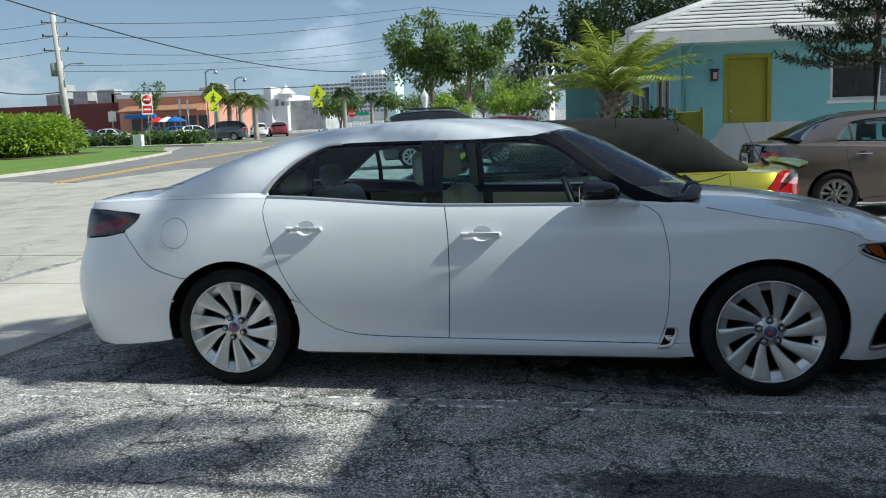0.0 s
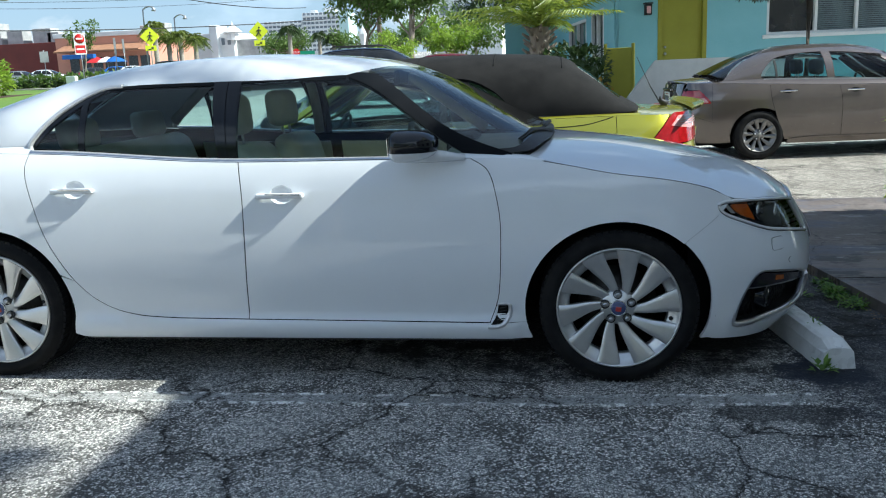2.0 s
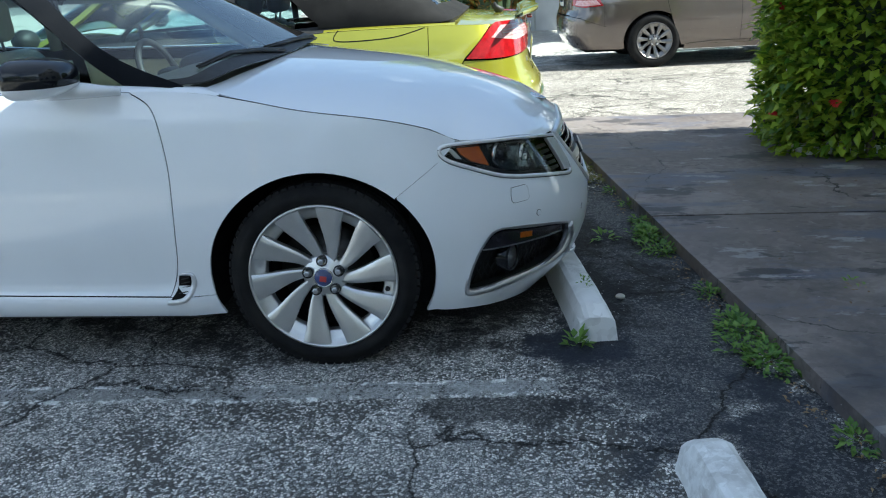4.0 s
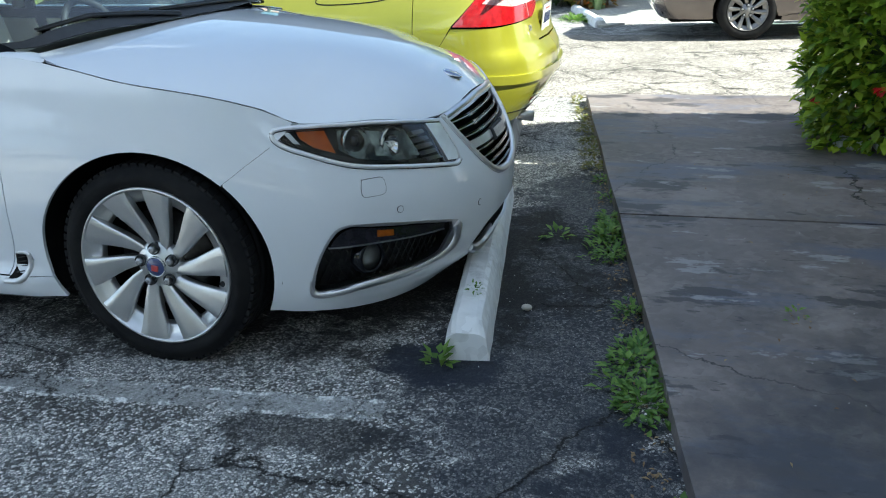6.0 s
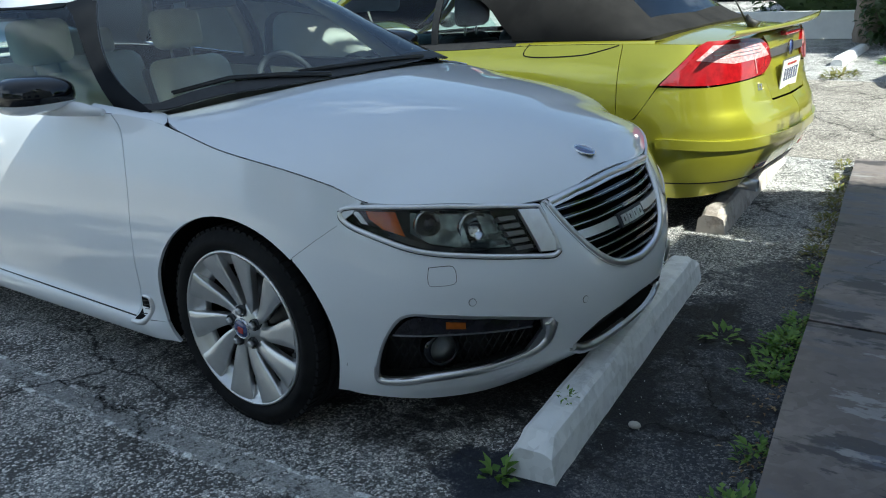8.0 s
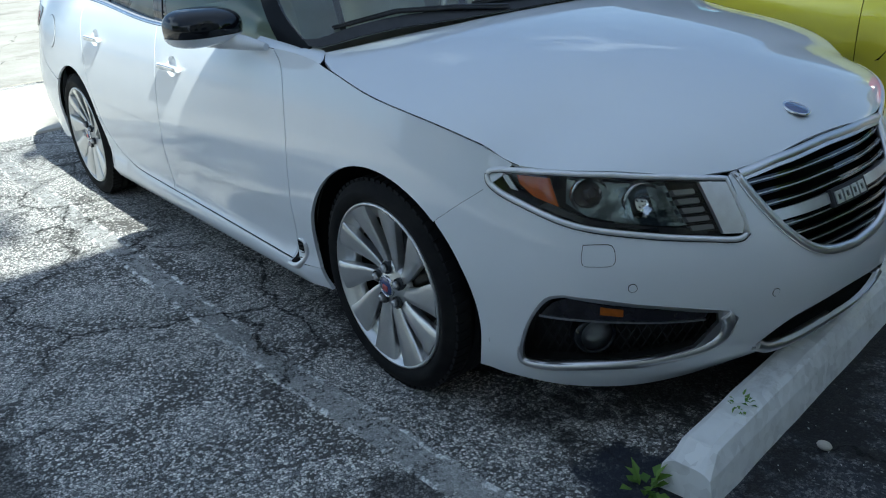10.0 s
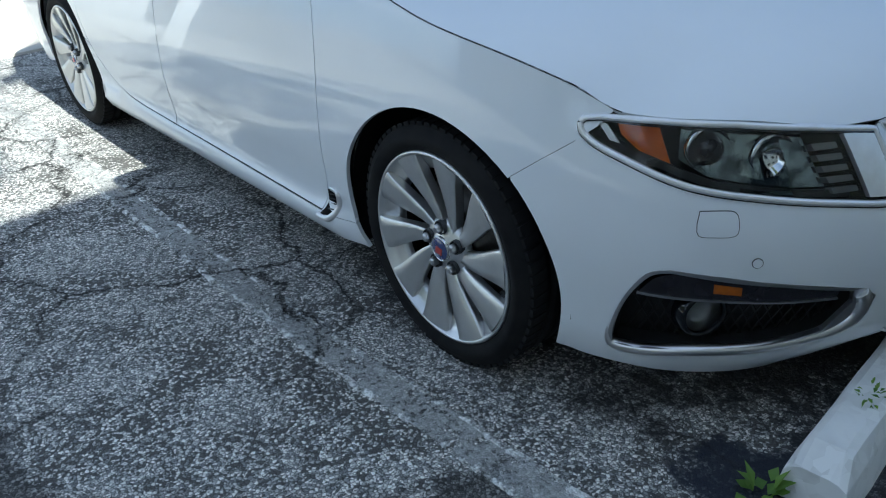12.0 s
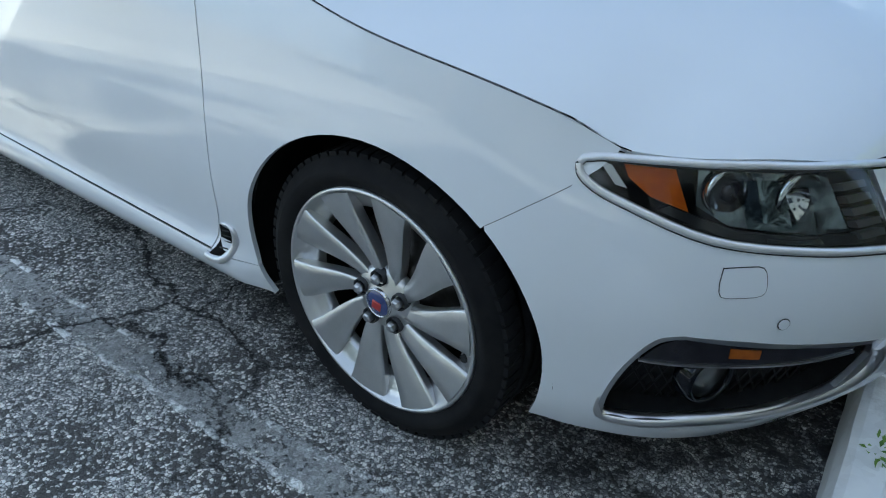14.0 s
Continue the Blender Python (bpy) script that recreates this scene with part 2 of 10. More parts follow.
def tube_bm(points, radius, sides=8, bm=None, closed_ends=True):
    """A tube along points; radius may be one number or one a point."""
    bm = bm or bmesh.new()
    pts = [Vector(p) for p in points]
    rad = radius if isinstance(radius, (list, tuple)) else [radius] * len(pts)
    rings = []
    up = Vector((0, 0, 1))
    for i, p in enumerate(pts):
        d = (pts[min(i + 1, len(pts) - 1)] - pts[max(i - 1, 0)]).normalized()
        s = d.cross(up)
        s = d.cross(Vector((1, 0, 0))) if s.length < 1e-3 else s
        s.normalize()
        u = s.cross(d)
        rings.append([bm.verts.new(p + (s * math.cos(2 * math.pi * k / sides) + u * math.sin(2 * math.pi * k / sides)) * rad[i]) for k in range(sides)])
    for a, b in zip(rings, rings[1:]):
        for k in range(sides):
            q = bm.faces.new((a[k], a[(k + 1) % sides], b[(k + 1) % sides], b[k]))
            q.smooth = True
    if closed_ends:
        bm.faces.new(rings[0][::-1])
        bm.faces.new(rings[-1])
    return bm


def lathe_bm(profile, sides=48, axis="y", bm=None, smooth_faces=True):
    """Turn a profile of (radius, along) round an axis."""
    bm = bm or bmesh.new()
    rings = []
    for r, a in profile:
        ring = []
        for k in range(sides):
            c, s = r * math.cos(2 * math.pi * k / sides), r * math.sin(2 * math.pi * k / sides)
            ring.append(bm.verts.new((c, a, s) if axis == "y" else ((c, s, a) if axis == "z" else (a, c, s))))
        rings.append(ring)
    for a, b in zip(rings, rings[1:]):
        for k in range(sides):
            q = bm.faces.new((a[k], a[(k + 1) % sides], b[(k + 1) % sides], b[k]))
            q.smooth = smooth_faces
    bmesh.ops.recalc_face_normals(bm, faces=bm.faces[:])
    return bm


def prism_bm(pts, lift, thick, bm=None):
    """A flat outline raised to a slab between lift(p, 0) and lift(p, thick)."""
    bm = bm or bmesh.new()
    a = [bm.verts.new(lift(p, 0)) for p in pts]
    b = [bm.verts.new(lift(p, thick)) for p in pts]
    fs = [bm.faces.new(a[::-1]), bm.faces.new(b)]
    for i in range(len(pts)):
        fs.append(bm.faces.new((a[i], a[(i + 1) % len(a)], b[(i + 1) % len(a)], b[i])))
    bmesh.ops.recalc_face_normals(bm, faces=bm.faces[:])
    return bm


# ---- materials ----
def material(name, base=(0.5, 0.5, 0.5), rough=0.5, metal=0.0, second=None, scale=8.0, detail=6.0, sharp=(0.35, 0.65), bump=0.0, bump_scale=None,
             coat=0.0, coat_rough=0.03, transmission=0.0, ior=1.45, spec=0.5, rough2=None, fine=None, fine_scale=200.0, fine_amount=0.0, emit=None, alpha=1.0,
             subsurface=0.0, per_object=0.0, stretch=(1, 1, 1)):
    """A surface with two scales of variation: second is blended in by a coarse noise, fine by a small one."""
    m = bpy.data.materials.new(name)
    m.use_nodes = True
    nt = m.node_tree
    n, l = nt.nodes, nt.links
    b = n["Principled BSDF"]
    b.inputs["Base Color"].default_value = (*base, 1)
    b.inputs["Roughness"].default_value, b.inputs["Metallic"].default_value = rough, metal
    b.inputs["Coat Weight"].default_value, b.inputs["Coat Roughness"].default_value = coat, coat_rough
    if coat >= 1:
        b.inputs["Coat IOR"].default_value = 1.62
    b.inputs["Transmission Weight"].default_value, b.inputs["IOR"].default_value = transmission, ior
    b.inputs["Specular IOR Level"].default_value = spec
    b.inputs["Alpha"].default_value = alpha
    if emit:
        b.inputs["Emission Color"].default_value, b.inputs["Emission Strength"].default_value = (*emit[:3], 1), emit[3]
    co = n.new("ShaderNodeTexCoord")
    mp = n.new("ShaderNodeMapping")
    mp.inputs["Scale"].default_value = stretch
    l.new(co.outputs["Object"], mp.inputs["Vector"])
    colour = None
    if second:
        t = n.new("ShaderNodeTexNoise")
        t.inputs["Scale"].default_value, t.inputs["Detail"].default_value, t.inputs["Roughness"].default_value = scale, detail, 0.6
        l.new(mp.outputs["Vector"], t.inputs["Vector"])
        r = n.new("ShaderNodeMapRange")
        r.inputs["From Min"].default_value, r.inputs["From Max"].default_value = sharp
        l.new(t.outputs["Fac"], r.inputs["Value"])
        x = n.new("ShaderNodeMix")
        x.data_type = "RGBA"
        x.inputs["A"].default_value, x.inputs["B"].default_value = (*base, 1), (*second, 1)
        l.new(r.outputs["Result"], x.inputs["Factor"])
        colour = x.outputs["Result"]
        if rough2 is not None:
            q = n.new("ShaderNodeMapRange")
            q.inputs["To Min"].default_value, q.inputs["To Max"].default_value = rough, rough2
            l.new(r.outputs["Result"], q.inputs["Value"])
            l.new(q.outputs["Result"], b.inputs["Roughness"])
    if fine:
        t = n.new("ShaderNodeTexNoise")
        t.inputs["Scale"].default_value, t.inputs["Detail"].default_value = fine_scale, 3
        l.new(mp.outputs["Vector"], t.inputs["Vector"])
        r = n.new("ShaderNodeMapRange")
        r.inputs["From Min"].default_value, r.inputs["From Max"].default_value, r.inputs["To Max"].default_value = 0.42, 0.68, fine_amount
        l.new(t.outputs["Fac"], r.inputs["Value"])
        x = n.new("ShaderNodeMix")
        x.data_type = "RGBA"
        if colour:
            l.new(colour, x.inputs["A"])
        else:
            x.inputs["A"].default_value = (*base, 1)
        x.inputs["B"].default_value = (*fine, 1)
        l.new(r.outputs["Result"], x.inputs["Factor"])
        colour = x.outputs["Result"]
    if per_object:
        oi = n.new("ShaderNodeObjectInfo")
        h = n.new("ShaderNodeHueSaturation")
        v = n.new("ShaderNodeMapRange")
        v.inputs["To Min"].default_value, v.inputs["To Max"].default_value = 1 - per_object, 1 + per_object
        l.new(oi.outputs["Random"], v.inputs["Value"])
        l.new(v.outputs["Result"], h.inputs["Value"])
        if colour:
            l.new(colour, h.inputs["Color"])
        else:
            h.inputs["Color"].default_value = (*base, 1)
        colour = h.outputs["Color"]
    if colour:
        l.new(colour, b.inputs["Base Color"])
    if bump:
        t = n.new("ShaderNodeTexNoise")
        t.inputs["Scale"].default_value, t.inputs["Detail"].default_value = bump_scale or scale * 6, 5
        l.new(mp.outputs["Vector"], t.inputs["Vector"])
        p = n.new("ShaderNodeBump")
        p.inputs["Strength"].default_value, p.inputs["Distance"].default_value = min(1.0, bump * 50), 0.01 if bump < 0.02 else bump
        l.new(t.outputs["Fac"], p.inputs["Height"])
        l.new(p.outputs["Normal"], b.inputs["Normal"])
    return m


def leaf_material(name, a, b, rough=0.45, translucent=0.35):
    """Leaves: two greens picked leaf by leaf, with light let through."""
    m = bpy.data.materials.new(name)
    m.use_nodes = True
    n, l = m.node_tree.nodes, m.node_tree.links
    p, out = n["Principled BSDF"], n["Material Output"]
    g = n.new("ShaderNodeNewGeometry")
    x = n.new("ShaderNodeMix")
    x.data_type = "RGBA"
    x.inputs["A"].default_value, x.inputs["B"].default_value = (*a, 1), (*b, 1)
    l.new(g.outputs["Random Per Island"], x.inputs["Factor"])
    l.new(x.outputs["Result"], p.inputs["Base Color"])
    p.inputs["Roughness"].default_value = rough
    t = n.new("ShaderNodeBsdfTranslucent")
    l.new(x.outputs["Result"], t.inputs["Color"])
    s = n.new("ShaderNodeMixShader")
    s.inputs["Fac"].default_value = translucent
    l.new(p.outputs["BSDF"], s.inputs[1])
    l.new(t.outputs["BSDF"], s.inputs[2])
    l.new(s.outputs["Shader"], out.inputs["Surface"])
    return m


def glass_material(name, tint=(0.6, 0.66, 0.64), reflect=0.08):
    """Thin window glass: clear with a tint, glossy by Fresnel."""
    m = bpy.data.materials.new(name)
    m.use_nodes = True
    n, l = m.node_tree.nodes, m.node_tree.links
    n.remove(n["Principled BSDF"])
    out = n["Material Output"]
    t, g, s, f = n.new("ShaderNodeBsdfTransparent"), n.new("ShaderNodeBsdfGlossy"), n.new("ShaderNodeMixShader"), n.new("ShaderNodeFresnel")
    t.inputs["Color"].default_value = (*tint, 1)
    g.inputs["Roughness"].default_value = 0.01
    f.inputs["IOR"].default_value = 1.52 + reflect
    l.new(f.outputs["Fac"], s.inputs["Fac"])
    l.new(t.outputs["BSDF"], s.inputs[1])
    l.new(g.outputs["BSDF"], s.inputs[2])
    l.new(s.outputs["Shader"], out.inputs["Surface"])
    return m


WHITE = material("white_paint", (0.79, 0.815, 0.845), 0.5, second=(0.77, 0.795, 0.825), scale=3, coat=1.0, coat_rough=0.006, spec=0.15)
GLOSS_BLACK = material("gloss_black", (0.004, 0.005, 0.008), 0.08, second=(0.007, 0.008, 0.011), scale=5)
BLACK = material("black_plastic", (0.016, 0.016, 0.017), 0.55, second=(0.03, 0.03, 0.03), scale=30, bump=0.001, bump_scale=400)
VOID = material("dark_lining", (0.005, 0.005, 0.006), 0.85, second=(0.012, 0.0115, 0.011), scale=12, spec=0.08)
SATIN_BLACK = material("pillar_black", (0.006, 0.007, 0.009), 0.45, second=(0.010, 0.011, 0.013), scale=6, spec=0.06)
CHROME = material("polished_chrome", (0.82, 0.82, 0.83), 0.09, 1.0, second=(0.62, 0.62, 0.63), scale=20)
BRIGHT_CHROME = material("brushed_chrome", (0.70, 0.69, 0.69), 0.32, 1.0, second=(0.66, 0.65, 0.65), scale=25)
BRIGHT = material("bright_trim", (0.78, 0.78, 0.79), 0.3, 0.62, second=(0.70, 0.69, 0.69), scale=25, coat=0.4)
SATIN = material("satin_metal", (0.55, 0.55, 0.56), 0.34, 1.0, second=(0.48, 0.48, 0.49), scale=25)
ALLOY = material("silver_alloy", (0.70, 0.70, 0.695), 0.34, 0.85, second=(0.62, 0.62, 0.61), scale=9, fine=(0.42, 0.41, 0.39), fine_scale=220, fine_amount=0.08, coat=0.25)
GREY_ALLOY = material("grey_alloy", (0.30, 0.29, 0.285), 0.4, 0.8, second=(0.24, 0.235, 0.23), scale=9)
# near-black colour stands in for the shade deep behind the spokes
BARREL = material("shaded_barrel", (0.06, 0.058, 0.055), 0.6, 0.5, second=(0.035, 0.033, 0.03), scale=12)
TYRE = material("tyre_rubber", (0.010, 0.010, 0.011), 0.8, second=(0.02, 0.0195, 0.019), scale=9, bump=0.002, bump_scale=260, spec=0.14)
DISC = material("brake_disc", (0.10, 0.095, 0.09), 0.4, 0.9, second=(0.05, 0.045, 0.04), scale=20)
GLASS = glass_material("car_glass", (0.66, 0.82, 0.82), -0.04)
SCREEN = glass_material("screen_glass", (0.88, 0.99, 1.0), 0.32)
CLEAR = glass_material("lamp_glass", (0.93, 0.95, 0.95), 0.0)
BEIGE = material("beige_leather", (0.78, 0.75, 0.66), 0.5, second=(0.66, 0.62, 0.52), scale=6, bump=0.002, bump_scale=180)
DARKTRIM = material("dark_trim", (0.025, 0.026, 0.028), 0.6, second=(0.04, 0.04, 0.042), scale=10, bump=0.001, bump_scale=300)
LAMP_MIRROR = material("smoked_lamp_mirror", (0.34, 0.39, 0.40), 0.12, 1.0, second=(0.06, 0.075, 0.08), scale=26, bump=0.004, bump_scale=30)
LAMP_GREY = material("lamp_bezel_grey", (0.34, 0.34, 0.35), 0.3, 0.75, second=(0.28, 0.28, 0.29), scale=20)
AMBER_DIM = material("dim_amber_lens", (0.30, 0.075, 0.006), 0.2, second=(0.42, 0.11, 0.008), scale=50, coat=0.5)
AMBER = material("amber_lens", (0.80, 0.17, 0.006), 0.3, second=(0.62, 0.11, 0.004), scale=40, spec=0.2)
RED_LENS = material("red_lens", (0.38, 0.008, 0.013), 0.12, second=(0.24, 0.005, 0.008), scale=30, coat=1)
DARK_RED = material("dark_red_lens", (0.16, 0.008, 0.016), 0.14, second=(0.06, 0.004, 0.01), scale=20, coat=0.4)
SMOKE = material("smoked_lens", (0.012, 0.011, 0.015), 0.14, second=(0.022, 0.02, 0.026), scale=20, coat=0.4)
BADGE_BLUE = material("badge_blue", (0.03, 0.05, 0.16), 0.2, second=(0.05, 0.07, 0.2), scale=90, coat=1)
BADGE_RED = material("badge_red", (0.5, 0.04, 0.03), 0.3, second=(0.4, 0.03, 0.03), scale=90, coat=1)


# ---- car bodies: smooth surfaces that panels are laid on ----
def ease(t):
    t = min(max(t, 0.0), 1.0)
    return t * t * (3 - 2 * t)


class CarShape:
    """The skin of a car, x forward, z up, centre line y = 0: a band round the lower body, a top (bonnet, boot) and a greenhouse."""

    def __init__(self, plan, top, side, front, rear, crown, roof, belt, front_from, rear_to, hb_in=0.03, green=(4.0, 0.6), deck=(2.1, 0.9), sill=None):
        pts = smooth(*plan, n=14)
        arc = [0.0]
        for a, b in zip(pts, pts[1:]):
            arc.append(arc[-1] + (b - a).length)
        arc = np.array(arc)
        px, ph = np.array([p.x for p in pts]), np.array([p.y for p in pts])
        mid = float(np.interp(1.3, px, arc))
        self.s = arc - mid + 1.3
        self.px, self.ph = px, ph
        tx, th = np.gradient(px, self.s), np.gradient(ph, self.s)
        ln = np.hypot(tx, th)
        self.nx, self.nh = -th / ln, tx / ln
        self.nx[0], self.nh[0], self.nx[-1], self.nh[-1] = -1, 0, 1, 0
        self.top, self.side, self.front, self.rear = spline(top), spline(side), spline(front), spline(rear)
        self.crown, self.roof, self.belt_z = spline(crown), spline(roof), spline(belt)
        self.front_from, self.rear_to = front_from, rear_to
        self.hb_in = hb_in
        self.sill = (sill[0], sill[1], spline(sill[2])) if sill else None
        e = [self.band_xh(s, self.top(s)) for s in self.s]
        self.ex, self.eh, self.ez = np.array([p[0] for p in e]), np.array([p[1] for p in e]), np.array([self.top(s) for s in self.s])
        self.green_tab, self.deck_tab = self.table(*green, 0.55), self.table(*deck, 0.15)

    @staticmethod
    def table(p, q, aspect):
        a = np.concatenate([np.linspace(0, 0.6, 80), np.linspace(0.6, 1, 240)[1:]])
        u = a
        w = np.maximum(0, 1 - u**p) ** q
        u, w = u[::-1], w[::-1]
        ln = np.concatenate([[0], np.cumsum(np.hypot(np.diff(u), np.diff(w) * aspect))])
        return ln / ln[-1], u, w

    def weights(self, s):
        f = ease((s - self.front_from) / (self.s[-1] - self.front_from))
        r = ease((self.rear_to - s) / (self.rear_to - self.s[0]))
        return f, r

    def band_xh(self, s, z):
        f, r = self.weights(s)
        d = self.side(z) * (1 - f - r) + self.front(z) * f + self.rear(z) * r
        if self.sill and z < 0.33:
            d += ease((s - self.sill[0]) / 0.12) * ease((self.sill[1] - s) / 0.12) * self.sill[2](z)
        x, h = np.interp(s, self.s, self.px), np.interp(s, self.s, self.ph)
        nx, nh = np.interp(s, self.s, self.nx), np.interp(s, self.s, self.nh)
        return float(x + nx * d), float(h + nh * d)

    def band(self, side=-1, inset=0.0):
        def lift(s, z):
            if s > self.s[-1]:
                v = flat(2 * self.s[-1] - s, z)
                return Vector((v[0], -v[1], v[2]))
            return Vector(flat(s, z))

        def flat(s, z):
            x, h = self.band_xh(s, z)
            if inset:
                x -= inset * float(np.interp(s, self.s, self.nx))
                h -= inset * float(np.interp(s, self.s, self.nh))
            return x, side * h, z
        lift.centre = Vector((1.3, 0, 0.5))
        return lift

    def edge(self, x):
        return float(np.interp(x, self.ex, self.eh)), float(np.interp(x, self.ex, self.ez))

    def deck(self, inset=0.0):
        """Bonnet and boot: (x, k), k from 0 at one edge over 1 in the middle to 2."""
        tab = self.deck_tab

        def lift(x, k):
            he, ze = self.edge(x)
            kk = min(max(k if k <= 1 else 2 - k, 0), 1)
            h = he * float(np.interp(kk, tab[0], tab[1])) * (1 if k > 1 else -1)
            z = ze + (max(self.crown(x), ze) - ze) * float(np.interp(kk, tab[0], tab[2]))
            return Vector((x, h, z - inset))
        lift.centre = Vector((1.3, 0, 0.0))
        return lift

    def deck_k(self, x, h):
        he, _ = self.edge(x)
        k = float(np.interp(min(abs(h) / max(he, 1e-6), 1), self.deck_tab[1][::-1], self.deck_tab[0][::-1]))
        return k if h <= 0 else 2 - k

    def base(self, x):
        he, _ = self.edge(x)
        return he - self.hb_in, self.belt_z(x)

    def green(self, inset=0.0):
        """Greenhouse: (x, k), k from 0 at the right belt over 1 in the middle to 2 at the left belt."""
        tab = self.green_tab

        def lift(x, k):
            hb, zb = self.base(x)
            kk = k if k <= 1 else 2 - k
            h = hb * float(np.interp(kk, tab[0], tab[1])) * (1 if k > 1 else -1)
            z = zb + (max(self.roof(x), zb) - zb) * float(np.interp(kk, tab[0], tab[2]))
            if kk < 0:
                z += kk * 0.4
            if inset:
                hh = h / hb
                h -= inset * hh
                z -= inset * (1 - abs(hh)) 
            return Vector((x, h, z))
        lift.centre = Vector((1.2, 0, 0.7))
        return lift

    def green_k(self, x, z):
        hb, zb = self.base(x)
        w = (z - zb) / max(self.roof(x) - zb, 1e-6)
        if w < 0:
            return w * 0.3
        return float(np.interp(min(w, 1), self.green_tab[2], self.green_tab[0]))

    def green_kh(self, x, h):
        hb, _ = self.base(x)
        k = float(np.interp(min(abs(h) / hb, 1), self.green_tab[1][::-1], self.green_tab[0][::-1]))
        return k if h <= 0 else 2 - k

    def gpts(self, pts):
        """Side-view points (x, z) as points of the greenhouse net."""
        return [Vector((p[0], self.green_k(p[0], p[1]))) for p in pts]


def mirrored(me):
    bm = bmesh.new()
    bm.from_mesh(me)
    skin = bm.verts.layers.float_vector.get("skin_normal")
    for v in bm.verts:
        v.co.y = -v.co.y
        if skin:
            v[skin].y = -v[skin].y
    bmesh.ops.reverse_faces(bm, faces=bm.faces[:])
    out = finish(bm, me.name)
    for m in me.materials:
        out.materials.append(m)
    return out


def both_sides(name, bm, mat, parent, label=""):
    a = part(name, bm, mat, parent, label)
    b = part(name, mirrored(a.data), mat, parent, label)
    return a, b


def arch(cx, cz, r, a0, a1, n=22, wide=1.06):
    """Points of a wheel arch from angle a0 to a1 (degrees, 90 at the top)."""
    return [Vector((cx + wide * r * math.cos(radians(a0 + (a1 - a0) * i / n)), cz + r * math.sin(radians(a0 + (a1 - a0) * i / n)))) for i in range(n + 1)]


# ---- wheels ----
def tyre_bm(r, rim, width, blocks=64):
    """A tyre with rounded shoulders, grooves and shoulder blocks, its outer face at y = 0."""
    w = width
    prof = [(rim, 0.012), (rim + 0.006, 0.002), (rim + 0.02, -0.004), ((rim + r) / 2, -0.010), (r - 0.03, -0.004), (r - 0.012, 0.006), (r - 0.003, 0.018), (r, 0.03)]
    grooves = [0.33, 0.5, 0.67]
    for g in grooves:
        y = w * g
        prof += [(r, y - 0.006), (r - 0.008, y - 0.004), (r - 0.008, y + 0.004), (r, y + 0.006)]
    prof += [(r, w - 0.03), (r - 0.012, w - 0.006), ((rim + r) / 2, w + 0.008), (rim, w - 0.012)]
    bm = lathe_bm(prof, 72)
    return bm


def tread_bm(r, width, blocks=70):
    """The shoulder blocks of a tyre's tread."""
    bm = bmesh.new()
    for i in range(blocks):
        a = 2 * math.pi * i / blocks
        m = Matrix.Rotation(-a, 4, "Y")
        for y0 in (0.034, width - 0.034):
            cube = bmesh.ops.create_cube(bm, size=1)["verts"]
            for v in cube:
                v.co = m @ Vector((v.co.x * 0.012 + r - 0.004, v.co.y * 0.046 + y0, v.co.z * 0.021 + v.co.y * 0.006))
    return bm


def ring_bm(profile, sides=72):
    return lathe_bm(profile, sides)


def turbine_spoke_bm(r0, r1, hub_half, rim_half, twist, dish, n=10):
    """One broad blade-like spoke from hub to rim, dished and slightly swept."""
    bm = bmesh.new()
    rows = []
    for i in range(n + 1):
        t = i / n
        r = r0 + (r1 - r0) * t
        half = hub_half + (rim_half - hub_half) * t ** 0.85
        sweep = twist * math.sin(t * math.pi * 0.5)
        y = dish * (1 - math.cos(t * math.pi * 0.5)) * -1 + 0.034 * (1 - t)
        row = []
        tip = 1.0
        for k, dy in ((-1, 0.026), (-0.97, 0.004), (-0.97, 0.004), (-0.2, -0.004), (0.5, 0.002), (0.9, 0.011), (0.9, 0.011), (1, 0.034)):
            a = sweep + k * half * tip / r
            row.append(bm.verts.new((r * math.cos(a), y + dy, r * math.sin(a))))
        rows.append(row)
    for a, b in zip(rows, rows[1:]):
        for j in (0, 2, 3, 4, 6):
            q = bm.faces.new((a[j], a[j + 1], b[j + 1], b[j]))
            q.smooth = True
    back = [[bm.verts.new(v.co + Vector((0, 0.024, 0))) for v in (row[0], row[-1])] for row in rows]
    for i in range(n):
        bm.faces.new((rows[i][0], rows[i + 1][0], back[i + 1][0], back[i][0]))
        bm.faces.new((rows[i][-1], back[i][1], back[i + 1][1], rows[i + 1][-1]))
        bm.faces.new((back[i][0], back[i + 1][0], back[i + 1][1], back[i][1]))
    bmesh.ops.recalc_face_normals(bm, faces=bm.faces[:])
    return bm


